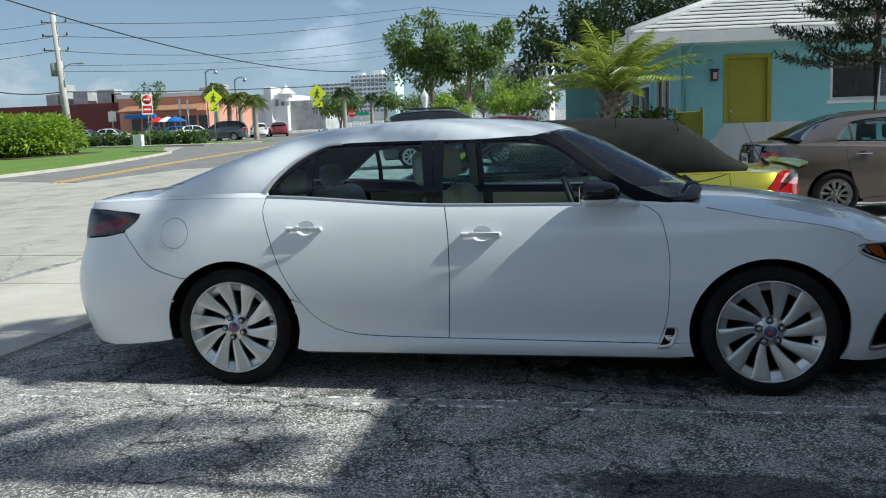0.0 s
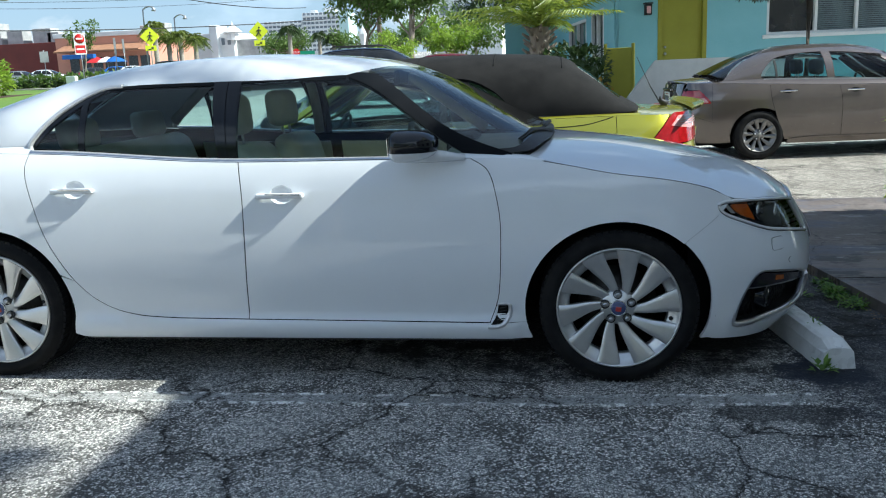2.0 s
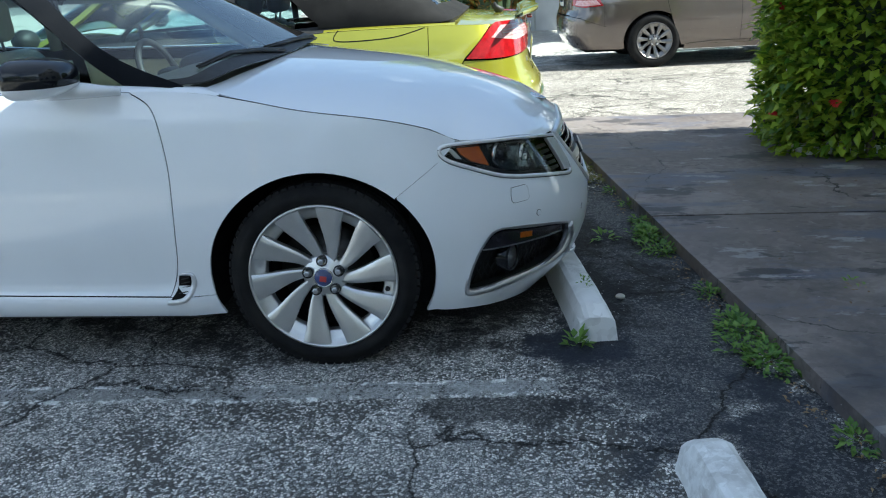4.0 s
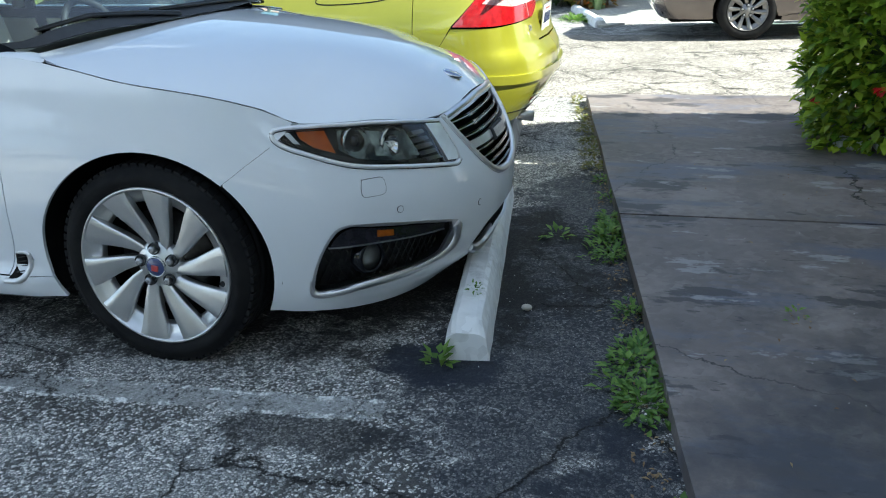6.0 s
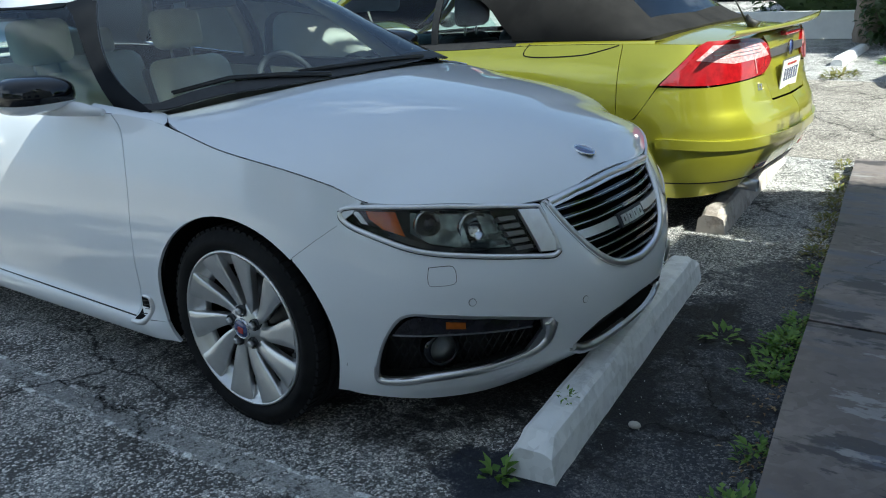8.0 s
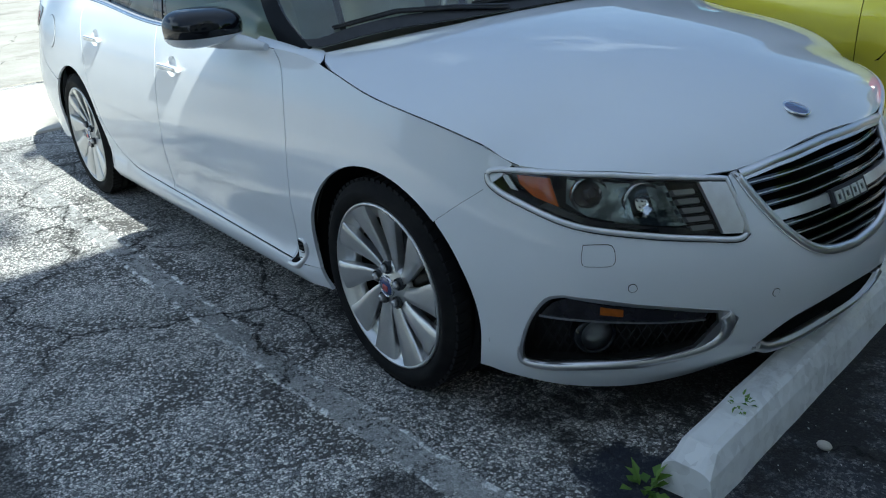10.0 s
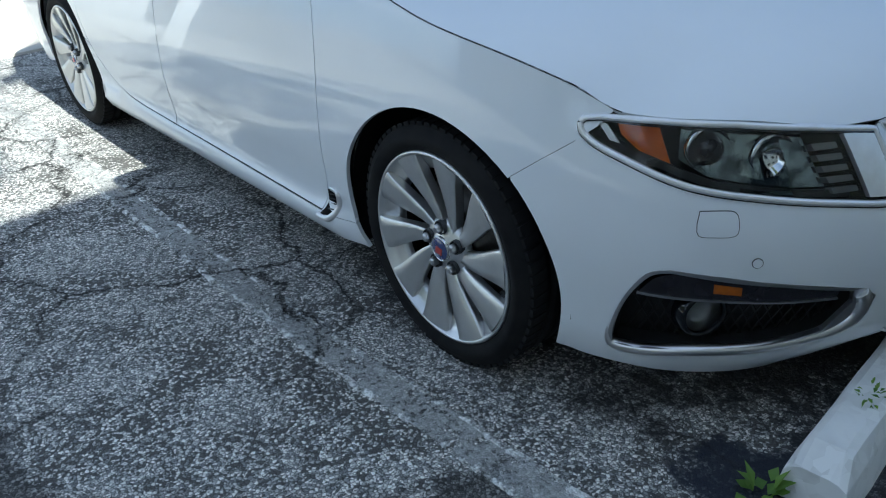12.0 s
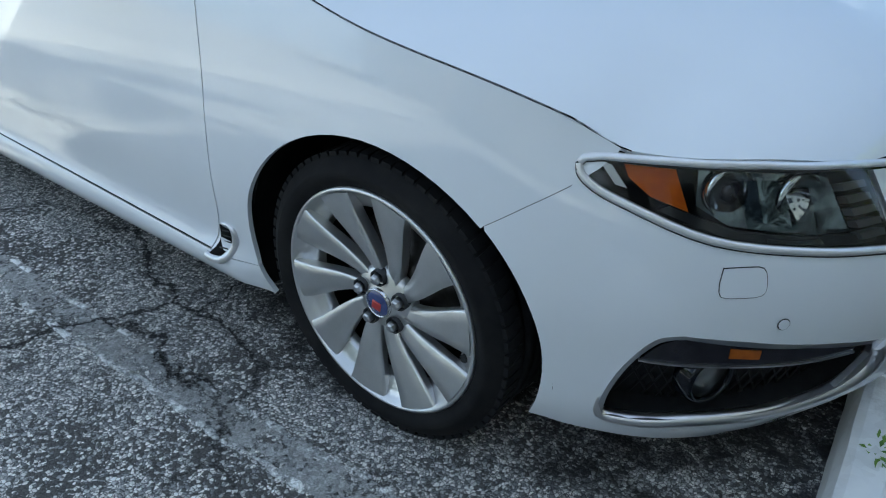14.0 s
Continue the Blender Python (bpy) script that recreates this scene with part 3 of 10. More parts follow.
def blade_spoke_bm(r0, r1, hub_half, rim_half, twist, n=16):
    """One broad flat blade of a turbine wheel, widening to the rim, with rolled edges and deep flanks."""
    bm = bmesh.new()
    section = ((-0.94, 0.026), (-1.0, 0.001), (-0.95, -0.003), (-0.4, -0.002), (0.3, 0.0005), (0.9, 0.004), (0.96, 0.006), (1.0, 0.010), (0.94, 0.026))
    rows = []
    for i in range(n + 1):
        t = i / n
        r = r0 + (r1 - r0) * t
        half = hub_half + (rim_half - hub_half) * t ** 1.15
        y = 0.026 * (1 - t) ** 1.6 + 0.004 * math.sin(math.pi * t)
        rows.append([bm.verts.new((r * math.cos(twist * math.sin(t * math.pi / 2) + k * half / r), y + dy, r * math.sin(twist * math.sin(t * math.pi / 2) + k * half / r))) for k, dy in section])
    for a, b in zip(rows, rows[1:]):
        for j in range(len(section) - 1):
            q = bm.faces.new((a[j], a[j + 1], b[j + 1], b[j]))
            q.smooth = 0 < j < len(section) - 2
        bm.faces.new((a[-1], a[0], b[0], b[-1]))
    bm.faces.new(rows[-1])
    for row in rows:
        for v in (row[1], row[-2]):
            for e in v.link_edges:
                if e.other_vert(v) not in row:
                    e.smooth = False
    bmesh.ops.recalc_face_normals(bm, faces=bm.faces[:])
    return bm


def wheel(parent, at, r, rim, width, mats, spokes=10, kind="turbine", turn=0.0, badge=True, lug_r=0.057, flip=False, simple=False):
    """A wheel: its outer face looks to -y; at: the hub's place in its car."""
    w = thing_part("wheel", parent)
    w.matrix_basis = pose(*at, 0, 0, 180 if flip else 0) @ Matrix.Rotation(turn, 4, "Y")
    ty = part("tyre", tyre_bm(r, rim, width), TYRE, w)
    if not simple:
        tagged(part("tread", tread_bm(r, width), TYRE, ty), kind="stuff")
    rimme = ring_bm([(rim + 0.004, 0.006), (rim + 0.004, 0.0), (rim - 0.001, -0.004), (rim - 0.005, -0.001), (rim - 0.010, 0.012), (rim - 0.026, 0.022), (rim - 0.044, 0.030), (rim - 0.050, 0.036), (rim - 0.052, 0.055)])
    part("rim", rimme, mats, w)
    part("barrel", ring_bm([(rim - 0.052, 0.055), (rim - 0.040, 0.06), (rim - 0.035, 0.16), (rim - 0.01, width - 0.01)]), BARREL, w)
    part("backing", ring_bm([(rim - 0.03, 0.13), (0.16, 0.125), (0.0001, 0.12)], 36), VOID, w)
    if not simple:
        part("brake_disc", ring_bm([(0.165, 0.10), (0.165, 0.085), (0.10, 0.083), (0.095, 0.06), (0.001, 0.06)], 40), DISC, w)
    if kind == "turbine":
        mesh = finish(blade_spoke_bm(0.052, rim - 0.007, 0.0140, 0.0495, 0.29), "spoke")
    else:
        mesh = finish(turbine_spoke_bm(0.05, rim - 0.01, 0.013, 0.03, 0.10, 0.0), "spoke")
    mesh.materials.append(mats)
    for i in range(spokes):
        ob = part("spoke", mesh, mats, w)
        ob.matrix_basis = Matrix.Rotation(2 * math.pi * i / spokes, 4, "Y")
    part("hub", ring_bm([(0.078, 0.05), (0.076, 0.03), (0.068, 0.022), (0.045, 0.02), (0.036, 0.012), (0.0001, 0.012)], 40), mats, w)
    cap = ring_bm([(0.031, 0.014), (0.031, 0.006), (0.027, 0.003), (0.0001, 0.002)], 32)
    c = part("centre_cap", cap, BADGE_BLUE if badge else mats, w)
    if badge:
        part("cap_ring", ring_bm([(0.034, 0.014), (0.034, 0.004), (0.0305, 0.003), (0.0305, 0.008)], 32), CHROME, c)
        part("cap_emblem", box_bm(-0.012, 0.012, -0.0005, 0.004, -0.014, 0.006, 0.002), BADGE_RED, c)
    lug = finish(lathe_bm([(0.0125, 0.035), (0.0125, 0.008), (0.011, 0.002), (0.007, -0.001), (0.0001, -0.001)], 6, smooth_faces=False), "lug_nut")
    lug.materials.append(SATIN)
    seat = finish(lathe_bm([(0.0195, 0.03), (0.0185, 0.010), (0.0155, 0.012), (0.0155, 0.034)], 20), "lug_seat")
    seat.materials.append(DARKTRIM)
    for i in range(5):
        a = 2 * math.pi * (i + 0.41) / 5
        o = part("lug_nut", lug, SATIN, w)
        o.matrix_basis = pose(lug_r * math.cos(a), -0.002, lug_r * math.sin(a))
        o = part("lug_seat", seat, DARKTRIM, w)
        o.matrix_basis = pose(lug_r * math.cos(a), 0.0, lug_r * math.sin(a))
    if kind == "turbine":
        a = math.pi / spokes
        part("valve", lathe_bm([(0.009, 0.012), (0.009, -0.001), (0.007, -0.003), (0.006, 0.0), (0.0001, 0.001)], 14), BLACK, w).matrix_basis = Matrix.Rotation(-0.24 + a, 4, "Y") @ pose(rim - 0.034, 0.021, 0)
    return w


def thing_part(name, parent, label=""):
    ob = new(name)
    ob.parent = parent
    return tagged(ob, label=label)


# ---- the white saloon ----
WX, WY = 0.0, 0.89
SALOON = CarShape(
    plan=[(-1.155, 0), (-1.135, 0.35), (-1.07, 0.63), (-0.93, 0.80), (-0.65, 0.885), (-0.3, 0.905), (0.3, 0.91), (1.3, 0.91), (2.3, 0.91), (2.84, 0.912),
          (3.12, 0.887), (3.3, 0.835), (3.46, 0.755), (3.6, 0.62), (3.7, 0.43), (3.77, 0.2), (3.785, 0)],
    top=[(-2.0, 1.00), (-1.2, 1.02), (-0.6, 1.04), (0.0, 1.045), (0.3, 1.035), (1.2, 0.98), (2.3, 0.968), (2.45, 0.96), (2.6, 0.935), (2.8, 0.895), (3.05, 0.858), (3.23, 0.814), (3.35, 0.764), (3.6, 0.748),
         (3.93, 0.709), (4.1, 0.716), (4.6, 0.722)],
    side=[(0.1, -0.075), (0.19, -0.045), (0.25, -0.028), (0.315, -0.020), (0.37, -0.013), (0.5, 0), (0.6, -0.003), (0.7, -0.013), (0.82, -0.034), (0.9, -0.054), (0.97, -0.082), (1.06, -0.14)],
    front=[(0.1, -0.2), (0.17, -0.10), (0.22, -0.04), (0.3, -0.012), (0.42, 0), (0.5, -0.008), (0.58, -0.035), (0.66, -0.08), (0.72, -0.125), (0.78, -0.19)],
    rear=[(0.15, -0.15), (0.25, -0.05), (0.4, 0.025), (0.52, 0.045), (0.62, 0.035), (0.70, 0.0), (0.78, -0.04), (0.85, -0.05), (0.98, -0.06), (1.06, -0.10)],
    crown=[(-1.1, 1.045), (-0.9, 1.06), (-0.6, 1.075), (0, 1.08), (1.0, 1.06), (2.2, 1.02), (2.55, 1.0), (2.8, 0.978), (3.07, 0.94), (3.32, 0.885), (3.5, 0.825), (3.6, 0.77), (3.64, 0.74), (3.66, 0.722)],
    roof=[(-0.66, 1.06), (-0.42, 1.15), (-0.2, 1.235), (0.05, 1.318), (0.26, 1.375), (0.5, 1.415), (0.8, 1.438), (1.1, 1.445), (1.45, 1.43), (1.75, 1.39), (1.95, 1.325), (2.2, 1.20), (2.4, 1.095), (2.6, 0.99)],
    belt=[(-0.8, 1.045), (0.0, 1.055), (0.3, 1.045), (1.2, 0.985), (2.3, 0.965), (2.6, 0.93)],
    front_from=2.9, rear_to=-0.4, sill=(0.34, 2.475, [(0.1, 0.015), (0.18, 0.015), (0.205, 0.030), (0.235, 0.035), (0.262, 0.032), (0.285, 0.012), (0.315, 0.0), (0.33, 0.0)]))


def white_saloon():
    S = SALOON
    car = thing("white_saloon_car", "white four-door saloon car parked in the bay against a wheel stop", "car", at=pose(WX, WY, 0))
    R, D, G = S.band(-1), S.deck(), S.green()
    gap = 0.0025
    rc, fc, az = (0.0, 0.335), (2.837, 0.33), 0.366
    s1, s0 = float(S.s[-1]), float(S.s[0])
    fold = lambda pts: [Vector((2 * s1 - p[0], p[1])) for p in reversed(pts)]
    foldk = lambda pts: [Vector((p[0], 2 - p[1])) for p in reversed(pts)]
    split = smooth((1.209, 0.975), (1.23, 0.82), (1.236, 0.58), (1.222, 0.285))
    rear_edge = smooth((0.196, 1.03), (0.191, 0.97), (0.222, 0.863), (0.305, 0.645), (0.439, 0.442), (0.56, 0.345), (0.70, 0.303), (0.9, 0.29))
    joint = max(p.y for p in rear_edge if p.y < 0.48)
    front_edge = smooth((2.235, 0.964), (2.305, 0.915), (2.339, 0.807), (2.355, 0.665), (2.342, 0.405), (2.30, 0.272))
    waist = lambda a, b, n=14: [Vector((a + (b - a) * i / n, S.top(a + (b - a) * i / n) - 0.001)) for i in range(n + 1)]
    # doors, sills and wings
    cup_ring = lambda x0, x1, z: [Vector(((x0 + x1) / 2 + 0.004 + 0.052 * math.cos(a / 12 * math.pi), z + 0.004 + 0.040 * math.sin(a / 12 * math.pi))) for a in range(24)]
    grips = ((0.337, 0.543, 0.872), (1.298, 1.512, 0.832))
    door_r = both_sides("rear_door", sheet(outline(waist(0.198, 1.209), split, rear_edge[::-1]), R, gap=gap, holes=[cup_ring(*grips[0])]), WHITE, car)
    door_f = both_sides("front_door", sheet(outline(waist(1.209, 2.235), front_edge, [(2.30, 0.272), (1.222, 0.285)], split[::-1]), R, gap=gap, holes=[cup_ring(*grips[1])]), WHITE, car)
    sill = outline([(0.41, 0.2), (2.478, 0.192)], [(2.464, 0.232), (2.455, 0.272), (2.30, 0.272), (1.222, 0.285), (0.9, 0.29)], [p for p in rear_edge[::-1] if p.y <= joint], arch(*rc, az, 25, -20, 10))
    both_sides("sill", sheet(sill, R, gap=0.0014, edge_step=0.03), WHITE, car)
    both_sides("rocker_strip", sheet(outline([(0.43, 0.185), (2.42, 0.178), (2.42, 0.198), (0.43, 0.206)]), S.band(-1, 0.01)), BLACK, car)
    wing = outline(waist(2.235, 3.33, 18), [(3.30, 0.735), (3.256, 0.703), (3.184, 0.657), (3.108, 0.604)], arch(*fc, az, 47, 189, 26), [(2.455, 0.272), (2.30, 0.272)], front_edge[::-1])
    both_sides("front_wing", sheet(wing, R, gap=0.0009, edge_step=0.03), WHITE, car)
    # rear quarter and tail
    seam = smooth((-0.66, 0.87), (-0.60, 0.80), (-0.478, 0.675), (-0.29, 0.608))
    tail = smooth((-1.02, 0.99), (-0.824, 0.989), (-0.56, 0.966), (-0.656, 0.872), (-0.80, 0.845), (-1.02, 0.83), n=4)
    quarter = outline(waist(-1.02, 0.196), [p for p in rear_edge if p.y >= joint], arch(*rc, az, 26, 132, 22), seam[::-1], [(-0.656, 0.872), (-0.56, 0.966), (-0.824, 0.989), (-1.02, 0.99)])
    both_sides("rear_quarter", sheet(quarter, R, gap=gap, edge_step=0.03), WHITE, car)
    lamp_r = both_sides("tail_lamp", sheet(tail, S.band(-1, -0.004), gap=0.003, edge_step=0.02), SMOKE, car, "smoked dark red tail lamp")
    red = outline(smooth((-0.98, 0.90), (-0.80, 0.925), (-0.64, 0.945), (-0.68, 0.885), (-0.82, 0.855), (-0.98, 0.85), n=3))
    for ob, sd in zip(lamp_r, (-1, 1)):
        part("red_lens", sheet(red, S.band(sd, -0.006), 0.04, 0.004), DARK_RED, ob)
    rear_bumper = outline([(s0, 0.24), (s0, 0.825), (-1.02, 0.825), (-0.80, 0.84), (-0.66, 0.865)], seam, arch(*rc, az, 132, 193, 12), [(-0.45, 0.24), (-0.8, 0.2)])
    both_sides("rear_bumper", sheet(rear_bumper, R, gap=gap), WHITE, car)
    both_sides("tail_panel", sheet(outline([(s0, 0.83), (-1.02, 0.83), (-1.02, 0.99), (s0, 0.99)]), R, gap=gap), WHITE, car)
    flap = [Vector((-0.33 + 0.08 * math.cos(a / 16 * math.pi), 0.858 + 0.082 * math.sin(a / 16 * math.pi))) for a in range(32)]
    part("fuel_flap", sheet(flap, S.band(-1, -0.003), 0.05, 0.002), WHITE, car)
    part("flap_seam", sheet([Vector((-0.33 + (p.x + 0.33) * 1.03, 0.858 + (p.y - 0.858) * 1.03)) for p in flap], S.band(-1, -0.001), 0.05, 0.001), BLACK, car)
    # front bumper, in one piece round the nose
    lamp = smooth((3.258, 0.742), (3.264, 0.720), (3.294, 0.697), (3.352, 0.673), (3.496, 0.624), (3.664, 0.596), (3.82, 0.570), (3.92, 0.553), (3.955, 0.565), n=4)
    lamp_top = [(3.95, 0.61), (3.925, 0.700), (3.76, 0.725), (3.592, 0.744), (3.42, 0.755), (3.352, 0.757), (3.30, 0.758), (3.270, 0.754)]
    lamp_all = outline(lamp, lamp_top)
    grille_half = smooth((3.942, 0.705), (3.97, 0.655), (4.01, 0.60), (4.07, 0.535), (4.144, 0.482), (4.23, 0.452), (s1, 0.44), n=5)
    fog = outline(smooth((3.335, 0.225), (3.345, 0.29), (3.376, 0.372), (3.424, 0.442), (3.472, 0.457), n=4), smooth((3.58, 0.446), (3.75, 0.415), (3.895, 0.378), n=3),
                  smooth((3.925, 0.352), (3.90, 0.29), (3.84, 0.262), (3.70, 0.248), (3.52, 0.236), (3.40, 0.222), n=4))
    intake = outline(smooth((4.00, 0.245), (4.06, 0.285), (4.15, 0.315), (s1, 0.328), n=4), fold(smooth((4.00, 0.245), (4.06, 0.285), (4.15, 0.315), (s1, 0.328), n=4)),
                     fold([(4.02, 0.222), (4.12, 0.205), (s1, 0.20)]), [(s1, 0.20), (4.12, 0.205), (4.02, 0.222)])
    half_top = [(3.108, 0.604), (3.184, 0.657), (3.256, 0.703)] + lamp[1:] + [(3.95, 0.61), (3.932, 0.700)] + grille_half
    half_bottom = smooth((s1, 0.135), (4.1, 0.138), (3.8, 0.142), (3.52, 0.15), (3.3, 0.165), (3.235, 0.178), n=4) + arch(*fc, az + 0.004, -24, 46, 16)
    bumper = outline(half_top, fold(half_top), fold(half_bottom), half_bottom)
    part("front_bumper", sheet(bumper, R, 0.05, gap=0.0003, holes=[fog, fold(fog), intake], edge_step=0.025), WHITE, car)
    # head lamps
    glass_line = shrunk(lamp_all, 0.011)
    for sd in (-1, 1):
        B = S.band(sd)
        hl = part("head_lamp", pocket_bm(lamp_all, S, 0.085, sd), VOID, car, "clear head lamp with an amber marker in a chrome surround")
        part("lamp_surround", sheet(lamp_all, S.band(sd, -0.003), 0.05, 0.01, holes=[glass_line], edge_step=0.02), GLOSS_BLACK, hl)
        part("lamp_chrome", bead_bm(shrunk(lamp_all, 0.0055), S.band(sd, 0.0035), 0.0086, closed=True), BRIGHT, hl)
        cover = part("lamp_cover", sheet(shrunk(lamp_all, 0.009), S.band(sd, 0.001), 0.05, 0.003, edge_step=0.03), CLEAR, hl)
        cover.visible_shadow = False
        part("marker", sheet([(3.335, 0.738), (3.424, 0.734), (3.455, 0.668), (3.385, 0.69), (3.345, 0.718)], S.band(sd, 0.018), 0.03, 0.008), AMBER, hl)
        part("white_marker", sheet([(3.296, 0.742), (3.316, 0.738), (3.345, 0.704), (3.325, 0.708)], S.band(sd, 0.010), 0.03, 0.006), SATIN, hl)
        part("lower_strip", sheet(outline([(3.40, 0.668), (3.55, 0.618), (3.85, 0.578), (3.85, 0.592), (3.55, 0.634), (3.42, 0.676)]), S.band(sd, 0.02), 0.04, 0.02), BLACK, hl)
        for s, z, r in ((3.528, 0.690, 0.040), (3.675, 0.666, 0.044)):
            p, q = S.band(sd, 0.060)(s, z), S.band(sd, 0.0)(s, z)
            n = (q - p).normalized()
            turn = Vector((0, -1, 0)).rotation_difference((n + Vector((0.7, 0, 0))).normalized()).to_matrix().to_4x4()
            pr = part("reflector", lathe_bm([(r + 0.008, -0.006), (r + 0.004, -0.018), (r, -0.014), (r * 0.75, 0.0), (r * 0.5, 0.012), (0.001, 0.018)], 28), CHROME, hl)
            pr.matrix_basis = Matrix.Translation(p + n * 0.012) @ turn
            if s < 3.6:
                eye = part("projector_lens", lathe_bm([(0.027, -0.006), (0.024, -0.018), (0.016, -0.027), (0.001, -0.031)], 24), SMOKE, hl)
                eye.matrix_basis = Matrix.Translation(p + n * 0.012) @ turn
        bezel = outline([(3.47, 0.735), (3.58, 0.732), (3.745, 0.715), (3.80, 0.60), (3.68, 0.612), (3.53, 0.640), (3.47, 0.672)])
        rings = [[Vector((c + r * 1.12 * math.cos(a / 10 * math.pi), z + r * 0.86 * math.sin(a / 10 * math.pi))) for a in range(20)] for c, z, r in ((3.528, 0.690, 0.036), (3.675, 0.666, 0.042))]
        part("lamp_bezel", sheet(bezel, S.band(sd, 0.034), 0.03, 0.02, holes=rings, edge_step=0.02), LAMP_MIRROR, hl)
        for quad in (((3.583, 0.712, 0.032), (3.632, 0.706, 0.016), (3.652, 0.632, 0.020), (3.600, 0.640, 0.032)), ((3.690, 0.712, 0.030), (3.735, 0.700, 0.014), (3.775, 0.615, 0.018), (3.722, 0.618, 0.031)), ((3.60, 0.628, 0.030), (3.71, 0.614, 0.024), (3.715, 0.602, 0.012), (3.60, 0.615, 0.012))):
            a, b, c, d = [S.band(sd, t)(u, w) for u, w, t in quad]
            part("mirror_facet", ribbon_bm([[a, d], [a.lerp(b, 0.5) + (a - d).cross(b - a).normalized() * 0.002, d.lerp(c, 0.5)], [b, c]]), LAMP_MIRROR, hl)
        part("inner_wedge", sheet([(3.838, 0.702), (3.925, 0.691), (3.943, 0.60), (3.934, 0.573), (3.88, 0.580)], S.band(sd, -0.003), 0.03, 0.012), BRIGHT, hl)
        for k in range(5):
            z = 0.69 - 0.021 * k
            a = 3.762 + 0.009 * k
            part("vane", sheet([(a, z), (a + 0.062, z - 0.004), (a + 0.066, z - 0.015), (a + 0.006, z - 0.012)], S.band(sd, 0.010), 0.03, 0.02), LAMP_GREY, hl)
    # grille
    top_line = [(s1, 0.722), (4.1, 0.716), (3.95, 0.703)]
    gr_out = outline(grille_half, fold(grille_half), fold(top_line), top_line)
    gr_in = shrunk(gr_out, 0.02)
    gr = part("grille", pocket_bm(gr_out, S, 0.07, -1), VOID, car, "black slatted grille in a broad chrome frame")
    part("grille_frame", sheet(gr_out, S.band(-1, -0.004), 0.05, 0.012, holes=[gr_in], edge_step=0.02), BRIGHT, gr)
    part("frame_bead", bead_bm(shrunk(gr_out, 0.010), S.band(-1, 0.0075), 0.0145, closed=True), BRIGHT_CHROME, gr)
    arr = np.array([(p.x, p.y) for p in gr_in])
    for k in range(8):
        z = 0.480 + 0.0275 * k
        row = [s for s in np.arange(3.95, 2 * s1 - 3.95, 0.008) if inside(arr, (s, z))]
        if len(row) < 3:
            continue
        mid_bar = k == 4
        w = 0.013 if mid_bar else 0.006
        ss = list(np.linspace(row[0] - 0.01, row[-1] + 0.01, 26))
        strip = outline([(s, z - w) for s in ss], [(s, z + w) for s in reversed(ss)])
        part("slat", sheet(strip, S.band(-1, 0.004 if mid_bar else 0.012), 0.05, 0.03), BRIGHT if mid_bar else GLOSS_BLACK, gr, "chrome middle bar" if mid_bar else "")
        if not mid_bar:
            part("slat_edge", sheet(outline([(s, z - 0.0015) for s in ss], [(s, z + 0.0015) for s in reversed(ss)]), S.band(-1, 0.010), 0.05, 0.003), SATIN, gr)
    part("badge_plate", sheet(outline([(s1 - 0.085, 0.568), (s1 + 0.085, 0.568), (s1 + 0.085, 0.612), (s1 - 0.085, 0.612)]), S.band(-1, -0.006), 0.03, 0.014), DARKTRIM, gr)
    for k in range(4):
        a = s1 - 0.074 + 0.038 * k
        part("badge_bar", sheet(outline([(a, 0.575), (a + 0.03, 0.575), (a + 0.03, 0.605), (a, 0.605)]), S.band(-1, -0.010), 0.03, 0.004, holes=[[Vector((a + 0.009, 0.583)), Vector((a + 0.021, 0.583)), Vector((a + 0.021, 0.597)), Vector((a + 0.009, 0.597))]]), BRIGHT, gr)
    # fog lamps and lower intake
    for sd in (-1, 1):
        fg = part("fog_lamp_housing", pocket_bm(fog, S, 0.09, sd), BLACK, car, "black fog lamp recess with a satin metal rim")
        rim_in = shrunk(fog, 0.010)
        cut = outline(smooth((3.347, 0.238), (3.357, 0.30), (3.387, 0.376), (3.432, 0.437), (3.476, 0.450), n=4), [(3.70, 0.417), (3.862, 0.379), (3.868, 0.35)], smooth((3.81, 0.284), (3.69, 0.265), (3.52, 0.252), (3.40, 0.237), n=4))
        part("fog_rim", sheet(fog, S.band(sd, -0.001), 0.05, 0.012, holes=[cut], edge_step=0.02), SATIN, fg)
        low = smooth((3.341, 0.300), (3.338, 0.255), (3.352, 0.230), (3.42, 0.2295), (3.52, 0.243), (3.70, 0.2555), (3.83, 0.272), (3.885, 0.302), (3.897, 0.345), (3.885, 0.37), n=5)
        m = len(low) - 1
        part("rim_chrome", bead_bm(low, S.band(sd, 0.0075), [0.006 + 0.0085 * min(1.0, 4 * i / m) + 0.011 * max(0.0, (i / m - 0.6) / 0.4) * min(1.0, 6 * (1 - i / m) + 0.3) for i in range(m + 1)]), BRIGHT_CHROME, fg)
        part("side_lamp", sheet(outline(smooth((3.405, 0.385), (3.44, 0.425), (3.48, 0.440), n=3), [(3.70, 0.408), (3.845, 0.377), (3.835, 0.36), (3.62, 0.378), (3.45, 0.383)]), S.band(sd, 0.014), 0.04, 0.03), SMOKE, fg)
        part("strip_edge", sheet(band_strip(smooth((3.402, 0.383), (3.45, 0.381), (3.62, 0.376), (3.838, 0.358), n=4), 0.0018), S.band(sd, 0.010), 0.03, 0.006), SATIN, fg)
        part("side_marker", sheet([(3.562, 0.420), (3.62, 0.412), (3.62, 0.392), (3.562, 0.398)], S.band(sd, 0.0125), 0.04, 0.006), AMBER_DIM, fg)
